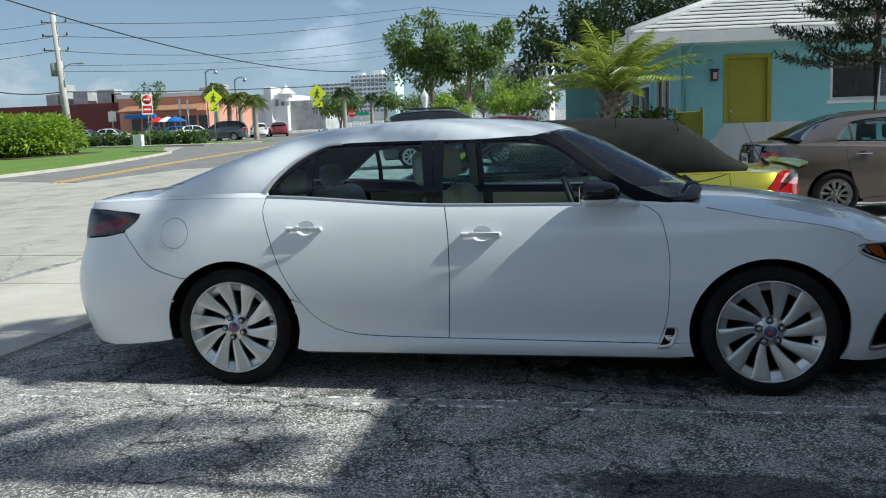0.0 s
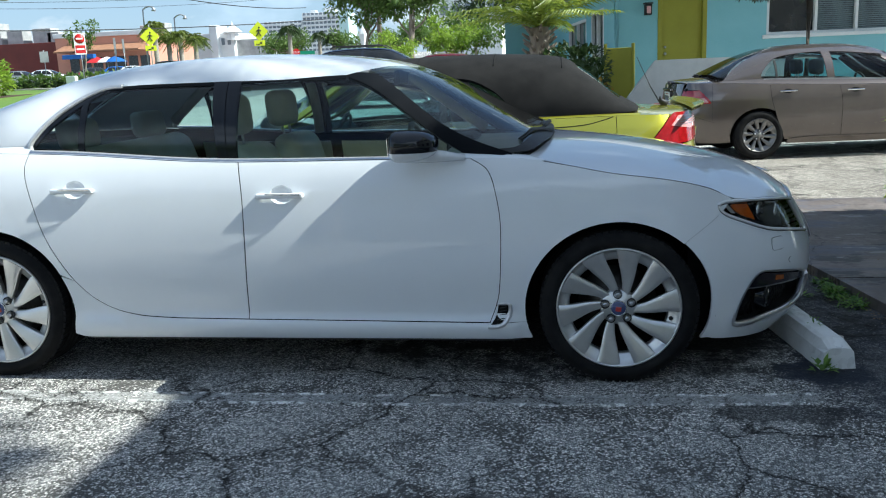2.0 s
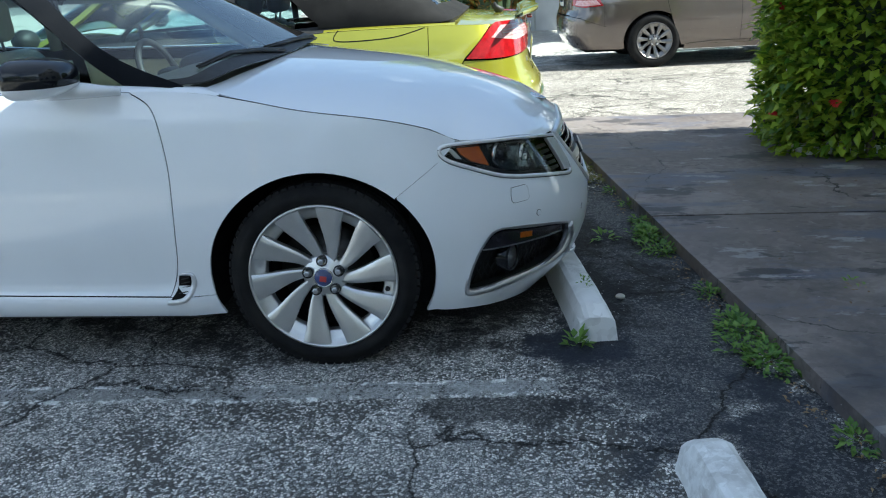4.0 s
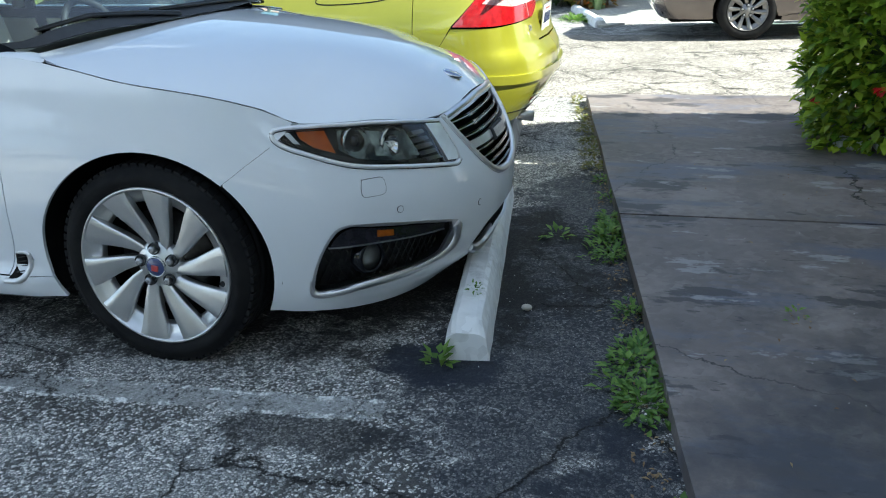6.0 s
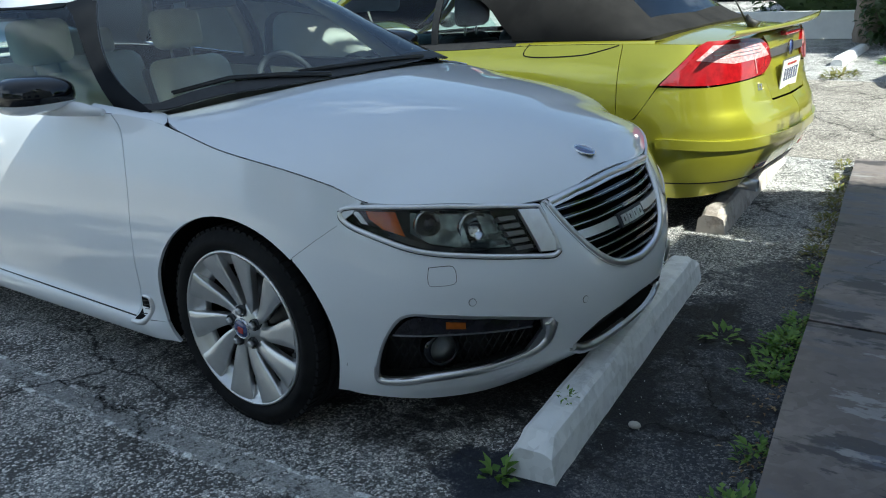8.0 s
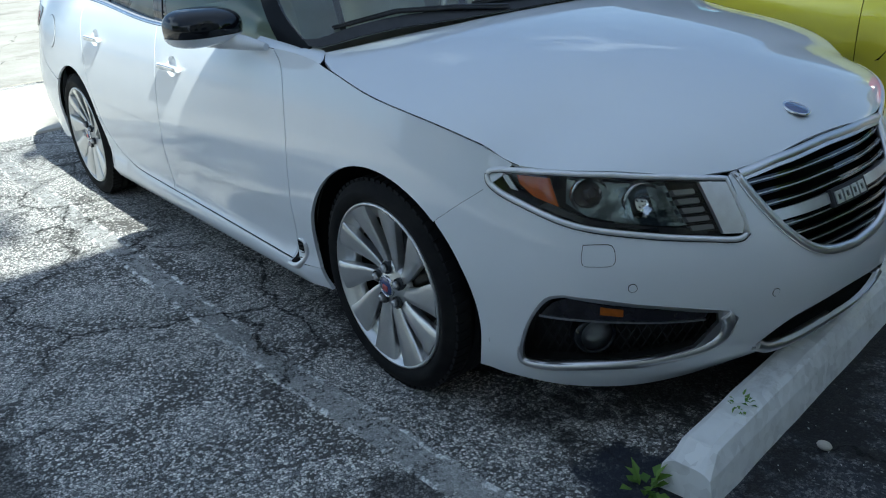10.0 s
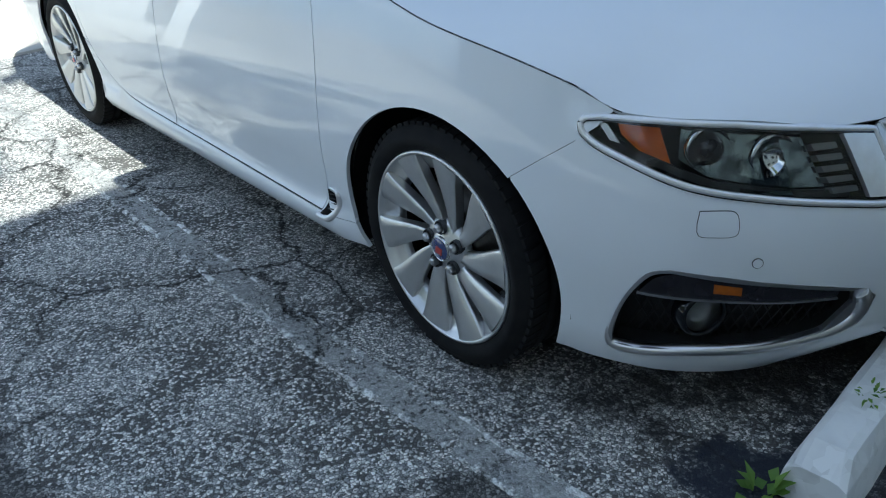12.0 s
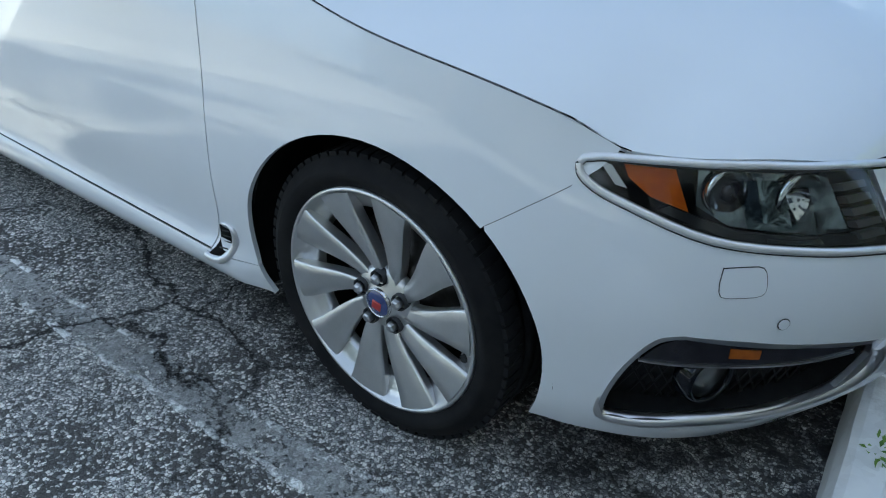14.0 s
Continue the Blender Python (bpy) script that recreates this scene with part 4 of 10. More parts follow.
        p, q = S.band(sd, 0.055)(3.545, 0.322), S.band(sd, 0.0)(3.545, 0.322)
        turn = Vector((0, -1, 0)).rotation_difference((q - p).normalized() * 0.6 + Vector((0.6, 0, 0))).to_matrix().to_4x4()
        ring = part("fog_lamp_ring", lathe_bm([(0.058, 0.02), (0.056, -0.012), (0.048, -0.022), (0.043, -0.018), (0.043, 0.02)], 32), GLOSS_BLACK, fg)
        ring.matrix_basis = Matrix.Translation(p) @ turn
        bowl = part("fog_reflector", lathe_bm([(0.043, -0.012), (0.03, 0.004), (0.012, 0.012), (0.001, 0.013)], 28), LAMP_GREY, fg)
        bowl.matrix_basis = Matrix.Translation(p) @ turn
        lens = part("fog_lens", lathe_bm([(0.044, -0.014), (0.03, -0.024), (0.001, -0.028)], 28), CLEAR, fg)
        lens.matrix_basis = Matrix.Translation(p) @ turn
        mesh_bm = bmesh.new()
        L = S.band(sd, 0.075)
        for k in range(16):
            for (a0, z0, a1, z1) in ((3.36 + 0.032 * k, 0.24, 3.44 + 0.032 * k, 0.37), (3.44 + 0.032 * k, 0.24, 3.36 + 0.032 * k, 0.37)):
                tube_bm([L(a0, z0), L((a0 + a1) / 2, (z0 + z1) / 2), L(a1, z1)], 0.003, 4, mesh_bm)
        tagged(part("mesh_grid", mesh_bm, BLACK, fg), kind="stuff")
    lo = part("lower_intake", pocket_bm(intake, S, 0.07, -1), BLACK, car)
    part("intake_lip", sheet(outline([(3.99, 0.238), (4.12, 0.196), (s1, 0.186)], fold([(3.99, 0.238), (4.12, 0.196), (s1, 0.186)]), fold([(4.02, 0.216), (4.12, 0.178), (s1, 0.168)]), [(s1, 0.168), (4.12, 0.178), (4.02, 0.216)]), S.band(-1, -0.006), 0.04, 0.012), SATIN, lo)
    lip = smooth((4.005, 0.240), (4.06, 0.212), (4.14, 0.196), (s1, 0.188), n=6)
    part("lip_bead", bead_bm(lip + fold(lip), S.band(-1, 0.007), 0.017), BRIGHT_CHROME, lo)
    for sd in (-1, 1):
        w = outline(smooth((3.522, 0.585), (3.56, 0.586), (3.59, 0.583), (3.598, 0.56), (3.592, 0.537), (3.55, 0.534), (3.522, 0.537), (3.518, 0.56), n=3))
        part("washer_seam", sheet(shrunk(w, -0.0016), S.band(sd, -0.0008), 0.03, 0.001), BLACK, car)
        part("washer_cover", sheet(w, S.band(sd, -0.0018), 0.03, 0.001), WHITE, car)
        for s, z in ((3.64, 0.477), (4.03, 0.40)):
            ring = [Vector((s + 0.010 * math.cos(a / 8 * math.pi), z + 0.010 * math.sin(a / 8 * math.pi))) for a in range(16)]
            part("sensor_seam", sheet([Vector((s + (p.x - s) * 1.16, z + (p.y - z) * 1.16)) for p in ring], S.band(sd, -0.0008), 0.03, 0.001), BLACK, car)
            part("parking_sensor", sheet(ring, S.band(sd, -0.002), 0.03, 0.001), WHITE, car)
    # bonnet and boot lid
    edge_run = [(2.47, 0.07), (2.53, 0.025), (2.62, 0.0), (2.8, 0.0), (3.0, 0.0), (3.2, 0.0), (3.4, 0.0), (3.5, 0.0), (3.6, 0.0), (3.652, 0.0)]
    rear_run = [(2.47, 0.07), (2.50, 0.2), (2.555, 0.6), (2.57, 1.0)]
    bonnet = outline(edge_run, foldk(edge_run), [Vector((p[0], 2 - p[1])) for p in rear_run], rear_run[::-1])
    part("bonnet", sheet(bonnet, D, 0.05, gap=0.0007, edge_step=0.03), WHITE, car)
    boot = outline([(-1.09, 0.0), (-0.42, 0.0), (-0.40, 1.0), (-0.42, 2.0), (-1.09, 2.0)])
    part("boot_lid", sheet(boot, D, 0.06, gap=0.002), WHITE, car)
    at = D(3.578, S.deck_k(3.578, 0.0))
    tilt = pose(at.x, 0, at.z + 0.001, 0, 20, 0)
    bd = part("bonnet_badge", lathe_bm([(0.034, 0.0), (0.034, 0.003), (0.03, 0.005), (0.0001, 0.006)], 32, "z"), BADGE_BLUE, car)
    bd.matrix_basis = tilt
    rg = part("badge_ring", lathe_bm([(0.038, 0.0), (0.038, 0.004), (0.034, 0.006), (0.032, 0.004)], 32, "z"), CHROME, bd)
    # greenhouse
    cant = smooth((1.66, 0.425), (1.4, 0.372), (1.05, 0.358), (0.5, 0.365), n=5)
    c_edge = smooth((0.5, 0.365), (0.36, 0.27), (0.248, 0.155), (0.18, 0.04), (0.166, 0.0), n=4)
    screen_rear = smooth((-0.46, 0.16), (-0.29, 0.34), (-0.10, 0.47), (0.2, 0.62), (0.30, 0.75), (0.34, 1.0), n=5)
    header = smooth((1.70, 0.458), (1.79, 0.56), (1.86, 0.78), (1.885, 1.0), n=5)
    roof_half = header[::-1] + cant + c_edge + [(-0.2, 0.0), (-0.55, 0.0)] + screen_rear
    roof = outline(roof_half, [Vector((p[0], 2 - p[1])) for p in reversed(roof_half)])
    part("roof", sheet(roof, G, 0.05, edge_step=0.03), WHITE, car)
    rs = outline(screen_rear, [Vector((p[0], 2 - p[1])) for p in reversed(screen_rear)], [(-0.52, 1.7), (-0.56, 1.0), (-0.52, 0.3)])
    part("rear_screen", sheet(rs, G, 0.06, 0.004, gap=0.002), GLASS, car)
    glass_edge = smooth((1.786, 0.475), (2.10, 0.222), (2.396, 0.075), n=5)
    ws_half = header[::-1][:-3] + glass_edge + smooth((2.396, 0.075), (2.49, 0.2), (2.555, 0.6), (2.57, 1.0), n=3)
    windscreen = outline(ws_half, [Vector((p[0], 2 - p[1])) for p in reversed(ws_half)])
    ws = part("windscreen", sheet(windscreen, G, 0.05, 0.005, edge_step=0.03), SCREEN, car)
    foot = smooth((2.396, 0.075), (2.49, 0.2), (2.555, 0.6), (2.57, 1.0), n=4)
    brow = smooth((2.352, 0.10), (2.437, 0.207), (2.500, 0.6), (2.514, 1.0), n=4)
    part("screen_band", sheet(outline(foot, [Vector((p[0], 2 - p[1])) for p in reversed(foot)], [Vector((p[0], 2 - p[1])) for p in brow], brow[::-1]), S.green(-0.002), 0.04, 0.004), BLACK, car)
    a_low = smooth((1.67, 0.408), (1.80, 0.345), (1.985, 0.212), (2.17, 0.06), (2.215, 0.0), n=4)
    a_pillar = outline([(1.66, 0.425), (1.70, 0.458), (1.786, 0.475)], glass_edge, [(2.405, 0.06), (2.385, 0.0)], a_low[::-1])
    both_sides("a_pillar", sheet(a_pillar, G, 0.04, 0.02), SATIN_BLACK, car)
    rwin = outline([(0.205, 0.02)], smooth((0.235, 0.08), (0.419, 0.249), (0.527, 0.343), n=4), [(1.058, 0.340), (1.105, 0.006), (0.43, 0.01)])
    fwin = outline([(1.19, 0.006), (1.185, 0.340), (1.60, 0.375)], a_low)
    rear_glass = outline([(0.455, 0.008)], [(0.455, 0.282), (0.54, 0.343), (1.058, 0.340), (1.105, 0.006)])
    quarter_glass = outline([(0.205, 0.02), (0.30, 0.145), (0.43, 0.26), (0.43, 0.008)])
    both_sides("rear_side_window", sheet(rear_glass, S.green(0.004), 0.05, 0.004), GLASS, car)
    both_sides("quarter_window", sheet(quarter_glass, S.green(0.004), 0.05, 0.004), GLASS, car)
    both_sides("front_side_window", sheet(fwin, S.green(0.004), 0.05, 0.004), GLASS, car)
    both_sides("window_divider", sheet([(0.428, -0.01), (0.428, 0.27), (0.457, 0.29), (0.457, -0.01)], G, 0.05, 0.01), GLOSS_BLACK, car)
    both_sides("b_pillar_rear", sheet([(1.105, -0.015), (1.056, 0.36), (1.122, 0.36), (1.147, -0.015)], G, 0.05, 0.02), GLOSS_BLACK, car)
    both_sides("b_pillar_front", sheet([(1.15, -0.015), (1.126, 0.36), (1.186, 0.36), (1.192, -0.015)], G, 0.05, 0.02), GLOSS_BLACK, car)
    top_strip = outline([(0.50, 0.365), (0.535, 0.34), (1.06, 0.337), (1.60, 0.374), (1.66, 0.40), (1.66, 0.425)], [(1.4, 0.372), (1.05, 0.358)])
    both_sides("window_frame", sheet(top_strip, S.green(0.001), 0.05, 0.015), SATIN_BLACK, car)
    both_sides("corner_frame", sheet(outline([(0.5, 0.362), (0.36, 0.27), (0.248, 0.155), (0.19, 0.03), (0.21, 0.018), (0.30, 0.145), (0.43, 0.262), (0.54, 0.343)]), S.green(0.002), 0.04, 0.012), GLOSS_BLACK, car)
    both_sides("window_chrome", bead_bm(smooth((0.60, 0.362), (0.50, 0.352), (0.36, 0.258), (0.258, 0.15), (0.192, 0.045), (0.19, 0.0), n=6), S.green(0.001), 0.0125), BRIGHT, car)
    n = 40
    xs = [0.20 + (2.10 - 0.20) * i / n for i in range(n + 1)]
    both_sides("waist_chrome", ribbon_bm([[R(x, S.top(x) - 0.001) + Vector((0, -0.002, 0)) for x in xs], [R(x, S.top(x) + 0.004) + Vector((0, -0.003, 0.004)) for x in xs], [G(x, 0.0) + Vector((0, 0.004, 0.006)) for x in xs], [G(x, 0.0) + Vector((0, 0.015, 0.0)) for x in xs]]), CHROME, car)
    both_sides("waist_strip", tube_bm([(R(x, S.top(x)) + G(x, 0.0)) * 0.5 + Vector((0, -0.004, 0.001)) for x in xs], 0.0085, 8), BRIGHT, car)
    xs = [-1.0 + 1.2 * i / 24 for i in range(25)]
    both_sides("rear_shoulder", ribbon_bm([[R(x, S.top(x) - 0.002) for x in xs], [R(x, S.top(x)) + Vector((0, 0.012, 0.010)) for x in xs], [(G(x, 0.02) if x > -0.6 else D(x, 0.12)) for x in xs]]), WHITE, car)
    xs = [2.08 + 0.455 * i / 16 for i in range(17)]
    both_sides("cowl_corner", ribbon_bm([[R(x, S.top(x) - 0.002) for x in xs], [R(x, S.top(x)) + Vector((0, 0.010, 0.008)) for x in xs], [G(x, 0.03) if x < 2.37 else D(x, 0.075 * min(1.0, (2.55 - x) / 0.08)) + Vector((0, 0, 0.003)) for x in xs]]), WHITE, car)
    # linings behind the joints
    lining = outline(waist(-1.0, 3.15, 30), [(3.15, 0.60)], arch(*fc, az + 0.015, 45, 175, 24), [(2.42, 0.37), (0.42, 0.37)], arch(*rc, az + 0.015, 5, 175, 24), [(-0.75, 0.32), (-1.0, 0.45)])
    both_sides("body_lining", sheet(lining, S.band(-1, 0.03), 0.05, 0.002), VOID, car)
    part("nose_lining", sheet(outline([(3.15, 0.17), (3.15, 0.72), (s1, 0.70), (2 * s1 - 3.15, 0.72), (2 * s1 - 3.15, 0.17)]), S.band(-1, 0.10), 0.08, 0.002), VOID, car)
    part("bonnet_lining", sheet(outline([(2.42, 0.06), (3.6, 0.06), (3.6, 1.94), (2.42, 1.94)]), S.deck(0.02), 0.08, 0.002), VOID, car)
    part("scuttle", sheet(outline([(2.40, 0.03), (2.52, 0.03), (2.6, 0.6), (2.62, 1.0), (2.6, 1.4), (2.52, 1.97), (2.40, 1.97), (2.46, 1.0)]), S.deck(0.006), 0.06, 0.01), BLACK, car)
    part("underbody", box_bm(-0.95, 3.45, -0.62, 0.62, 0.19, 0.26, 0.02), VOID, car)
    part("tail_lining", box_bm(-1.0, -0.9, -0.68, 0.68, 0.26, 0.9, 0.05), VOID, car)
    for cx, cz in (rc, fc):
        for sd in (-1, 1):
            ring = [(cx + 1.06 * (az + 0.016) * math.cos(radians(a)), cz + (az + 0.016) * math.sin(radians(a))) for a in (range(-8, 204, 9) if cx > 1 else range(-26, 190, 9))]
            part("wheel_arch_liner", ribbon_bm([[(x, sd * (0.872 if (x < cx) == (cx > 1) else 0.835), z) for x, z in ring], [(x, sd * 0.58, z) for x, z in ring], [(cx, sd * 0.58, cz) for _ in ring]]), VOID, car)
    # handles
    for (x0, x1, z), d in zip(grips, (door_r, door_f)):
        for ob, sd in zip(d, (-1, 1)):
            mid = R((x0 + x1) / 2, z)
            y = sd * abs(mid.y)
            bar = box_bm(x0, x1, -0.010, 0.010, -0.012, 0.012, 0.008, 3)
            for v in bar.verts:
                t = (v.co.x - x0) / (x1 - x0)
                v.co.z += 0.008 * math.sin(math.pi * t)
                v.co.y = y + sd * (0.014 + 0.012 * math.sin(math.pi * t)) + v.co.y
                v.co.z += z
            h = part("door_handle", bar, WHITE, ob)
            strip = box_bm(x0 + 0.05, x1 - 0.01, -0.003, 0.003, -0.004, 0.003, 0.002)
            for v in strip.verts:
                t = (v.co.x - x0) / (x1 - x0)
                v.co.z += 0.008 * math.sin(math.pi * t) + z + 0.006
                v.co.y = y + sd * (0.0265 + 0.012 * math.sin(math.pi * t)) + v.co.y
            part("handle_strip", strip, CHROME, h)
            ring, rows = cup_ring(x0, x1, z), []
            mid2 = Vector(((x0 + x1) / 2 + 0.004, z + 0.004))
            for t, d in ((1.0, 0.0), (0.9, 0.007), (0.72, 0.015), (0.45, 0.020), (0.02, 0.022)):
                L = S.band(sd, d)
                rows.append([L(*(mid2 + (p - mid2) * t)) for p in ring + ring[:1]])
            bowl = ribbon_bm(rows)
            bmesh.ops.recalc_face_normals(bowl, faces=bowl.faces[:])
            if sum(f.normal.y * sd * f.calc_area() for f in bowl.faces) < 0:
                bmesh.ops.reverse_faces(bowl, faces=bowl.faces[:])
            part("handle_cup", bowl, WHITE, ob)
            for e in (x0 + 0.015, x1 - 0.015):
                part("handle_foot", box_bm(e - 0.014, e + 0.014, min(y, y + sd * 0.018), max(y, y + sd * 0.018), z - 0.008, z + 0.008, 0.004), WHITE, h)
    # near-black tubes added to stand in for the shade in the shut lines
    for run in (split, rear_edge, front_edge, [(2.30, 0.272), (1.222, 0.285), (0.9, 0.29)], seam, [(3.108, 0.604), (3.184, 0.657), (3.256, 0.703)]):
        pts = [Vector(p) for p in run]
        fine = [a.lerp(b, k / 3) for a, b in zip(pts, pts[1:]) for k in range(3)] + [pts[-1]]
        for sd in (-1, 1):
            L = S.band(sd, 0.0045)
            part("door_gap_shade", tube_bm([L(p.x, p.y) for p in fine], 0.0024, 6), VOID, car)
    for sd in (-1, 1):
        L = S.band(sd, 0.0022)
        run = [2.53 + (3.345 - 2.53) * i / 40 for i in range(41)]
        part("bonnet_gap_shade", tube_bm([L(x, S.top(x) - 0.0005) for x in run], 0.0017, 6), VOID, car)
    # side vents behind the front wheels
    for sd in (-1, 1):
        L, M = S.band(sd, -0.0055), S.band(sd, 0.004)
        left, right = smooth((2.302, 0.262), (2.326, 0.300), (2.337, 0.347), n=5), smooth((2.345, 0.262), (2.373, 0.300), (2.378, 0.347), n=5)
        slot = ribbon_bm([[M(*p) for p in left], [L(*p) for p in left], [L(*((p + q) / 2)) for p, q in zip(left, right)], [L(*q) for q in right], [M(*q) for q in right]])
        vt = part("side_vent", slot, VOID, car, "black slot with a silver hook")
        hook = smooth((2.340, 0.351), (2.372, 0.354), (2.386, 0.340), (2.381, 0.302), (2.358, 0.268), (2.325, 0.257), (2.292, 0.257), n=5)
        part("vent_blade", bead_bm(hook, S.band(sd, -0.002), [0.003 + 0.0075 * min(1.0, 2.2 * i / (len(hook) - 1)) for i in range(len(hook))]), BRIGHT, vt)
        for k in range(4):
            part("vent_slat", sheet(band_strip([(2.330 + 0.004 * k, 0.285 + 0.016 * k), (2.372, 0.292 + 0.016 * k)], 0.0018), S.band(sd, -0.0065), 0.02, 0.003), BLACK, vt)
    # door mirrors
    for sd in (-1, 1):
        mr = part("door_mirror", mirror_bm(sd), [GLOSS_BLACK], car, "gloss black door mirror with a white lower shell")
        part("mirror_shell", mirror_shell_bm(sd), WHITE, mr)
        part("mirror_glass", box_bm(1.917, 1.922, min(sd * 0.885, sd * 1.025), max(sd * 0.885, sd * 1.025), 1.0, 1.075, 0.002), CHROME, mr)
        part("mirror_foot", tube_bm([(2.21, sd * 0.845, 0.972), (2.12, sd * 0.87, 0.982), (2.03, sd * 0.91, 0.992), (1.98, sd * 0.94, 1.0)], [0.012, 0.024, 0.032, 0.034], 12), WHITE, mr)
    # wipers
    for y0, y1, x0, x1 in ((0.50, -0.22, 2.535, 2.515), (-0.10, -0.72, 2.56, 2.43)):
        arm = [Vector((x0 + (x1 - x0) * t, y0 + (y1 - y0) * t, 0)) for t in (0, 0.33, 0.66, 1)]
        for p in arm:
            p.z = max(G(min(p.x, 2.58), S.green_kh(p.x, p.y)).z, D(p.x, S.deck_k(p.x, p.y)).z) + 0.011
        wp = part("wiper", tube_bm(arm, [0.008, 0.007, 0.005, 0.0035], 8), BLACK, car)
        part("wiper_blade", tube_bm([p + Vector((0.008, 0, -0.005)) for p in arm], [0.005, 0.006, 0.006, 0.004], 6), BLACK, wp)
    # roof fin
    fin = smooth((0.16, 1.352), (0.24, 1.378), (0.30, 1.415), (0.335, 1.392), n=4)
    part("roof_aerial", prism_bm([Vector(p) for p in fin], lambda p, t: Vector((p.x, t - 0.012, p.y)), 0.024), WHITE, car)
    saloon_cabin(car)
    for at, flip, turn in (((0, -WY, 0.328), False, -0.216), ((2.837, -WY, 0.328), False, 0.15), ((0, WY, 0.328), True, 0.4), ((2.837, WY, 0.328), True, 0.2)):
        wheel(car, at, 0.328, 0.255, 0.225, ALLOY, flip=flip, turn=turn)
    return car


def mirror_bm(sd):
    """A rounded mirror head, taller at its outer end."""
    bm = bmesh.new()
    bmesh.ops.create_uvsphere(bm, u_segments=28, v_segments=16, radius=1)
    for v in bm.verts:
        x, y, z = v.co
        sgn = lambda a, p: math.copysign(abs(a) ** p, a)
        front = 0.15 if x > 0 else 0.045
        v.co = Vector((1.965 + front * sgn(x, 0.8), sd * (0.955 + 0.128 * sgn(y, 0.7)), 1.04 + 0.062 * sgn(z, 0.75) * (1 - 0.12 * sd * y)))
    for f in bm.faces:
        f.smooth = True
    return bm


def mirror_shell_bm(sd):
    bm = mirror_bm(sd)
    geom = bm.verts[:] + bm.edges[:] + bm.faces[:]
    bmesh.ops.bisect_plane(bm, geom=geom, plane_co=(0, 0, 1.014), plane_no=(0, 0, 1), clear_outer=True)
    for v in bm.verts:
        v.co = Vector((1.95 + (v.co.x - 1.95) * 1.03, sd * 0.975 + (v.co.y - sd * 0.975) * 1.035, 1.0 + (v.co.z - 1.0) * 1.14))
    return bm


def cushion_bm(x0, x1, y0, y1, z0, z1, r=0.05, lean=0.0):
    """A padded block, leaning back by lean metres at its top."""
    bm = box_bm(x0, x1, y0, y1, z0, z1, r, 4)
    for v in bm.verts:
        t = (v.co.z - z0) / (z1 - z0)
        v.co.x -= lean * t
        v.co.x += 0.012 * math.cos((v.co.y - (y0 + y1) / 2) / (y1 - y0) * math.pi) * t
    for f in bm.faces:
        f.smooth = True
    return bm


def front_seat(parent, x, y, z, mat, dark):
    st = thing_part("front_seat", parent)
    part("seat_cushion", cushion_bm(x - 0.1, x + 0.45, y - 0.25, y + 0.25, z, z + 0.16, 0.06), mat, st)
    part("backrest", cushion_bm(x - 0.14, x + 0.02, y - 0.23, y + 0.23, z + 0.12, z + 0.66, 0.07, 0.16), mat, st)
    part("back_shell", cushion_bm(x - 0.18, x - 0.12, y - 0.22, y + 0.22, z + 0.10, z + 0.62, 0.03, 0.16), dark, st)
    part("head_rest", cushion_bm(x - 0.33, x - 0.21, y - 0.14, y + 0.14, z + 0.70, z + 0.90, 0.05, 0.02), mat, st)
    part("head_rest_post", tube_bm([(x - 0.25, y - 0.06, z + 0.62), (x - 0.27, y - 0.06, z + 0.74)], 0.007, 6), SATIN, st)
    part("head_rest_post", tube_bm([(x - 0.25, y + 0.06, z + 0.62), (x - 0.27, y + 0.06, z + 0.74)], 0.007, 6), SATIN, st)
    return st


DASH = material("grey_dashboard", (0.26, 0.25, 0.225), 0.7, second=(0.31, 0.30, 0.27), scale=8, bump=0.001, bump_scale=200)


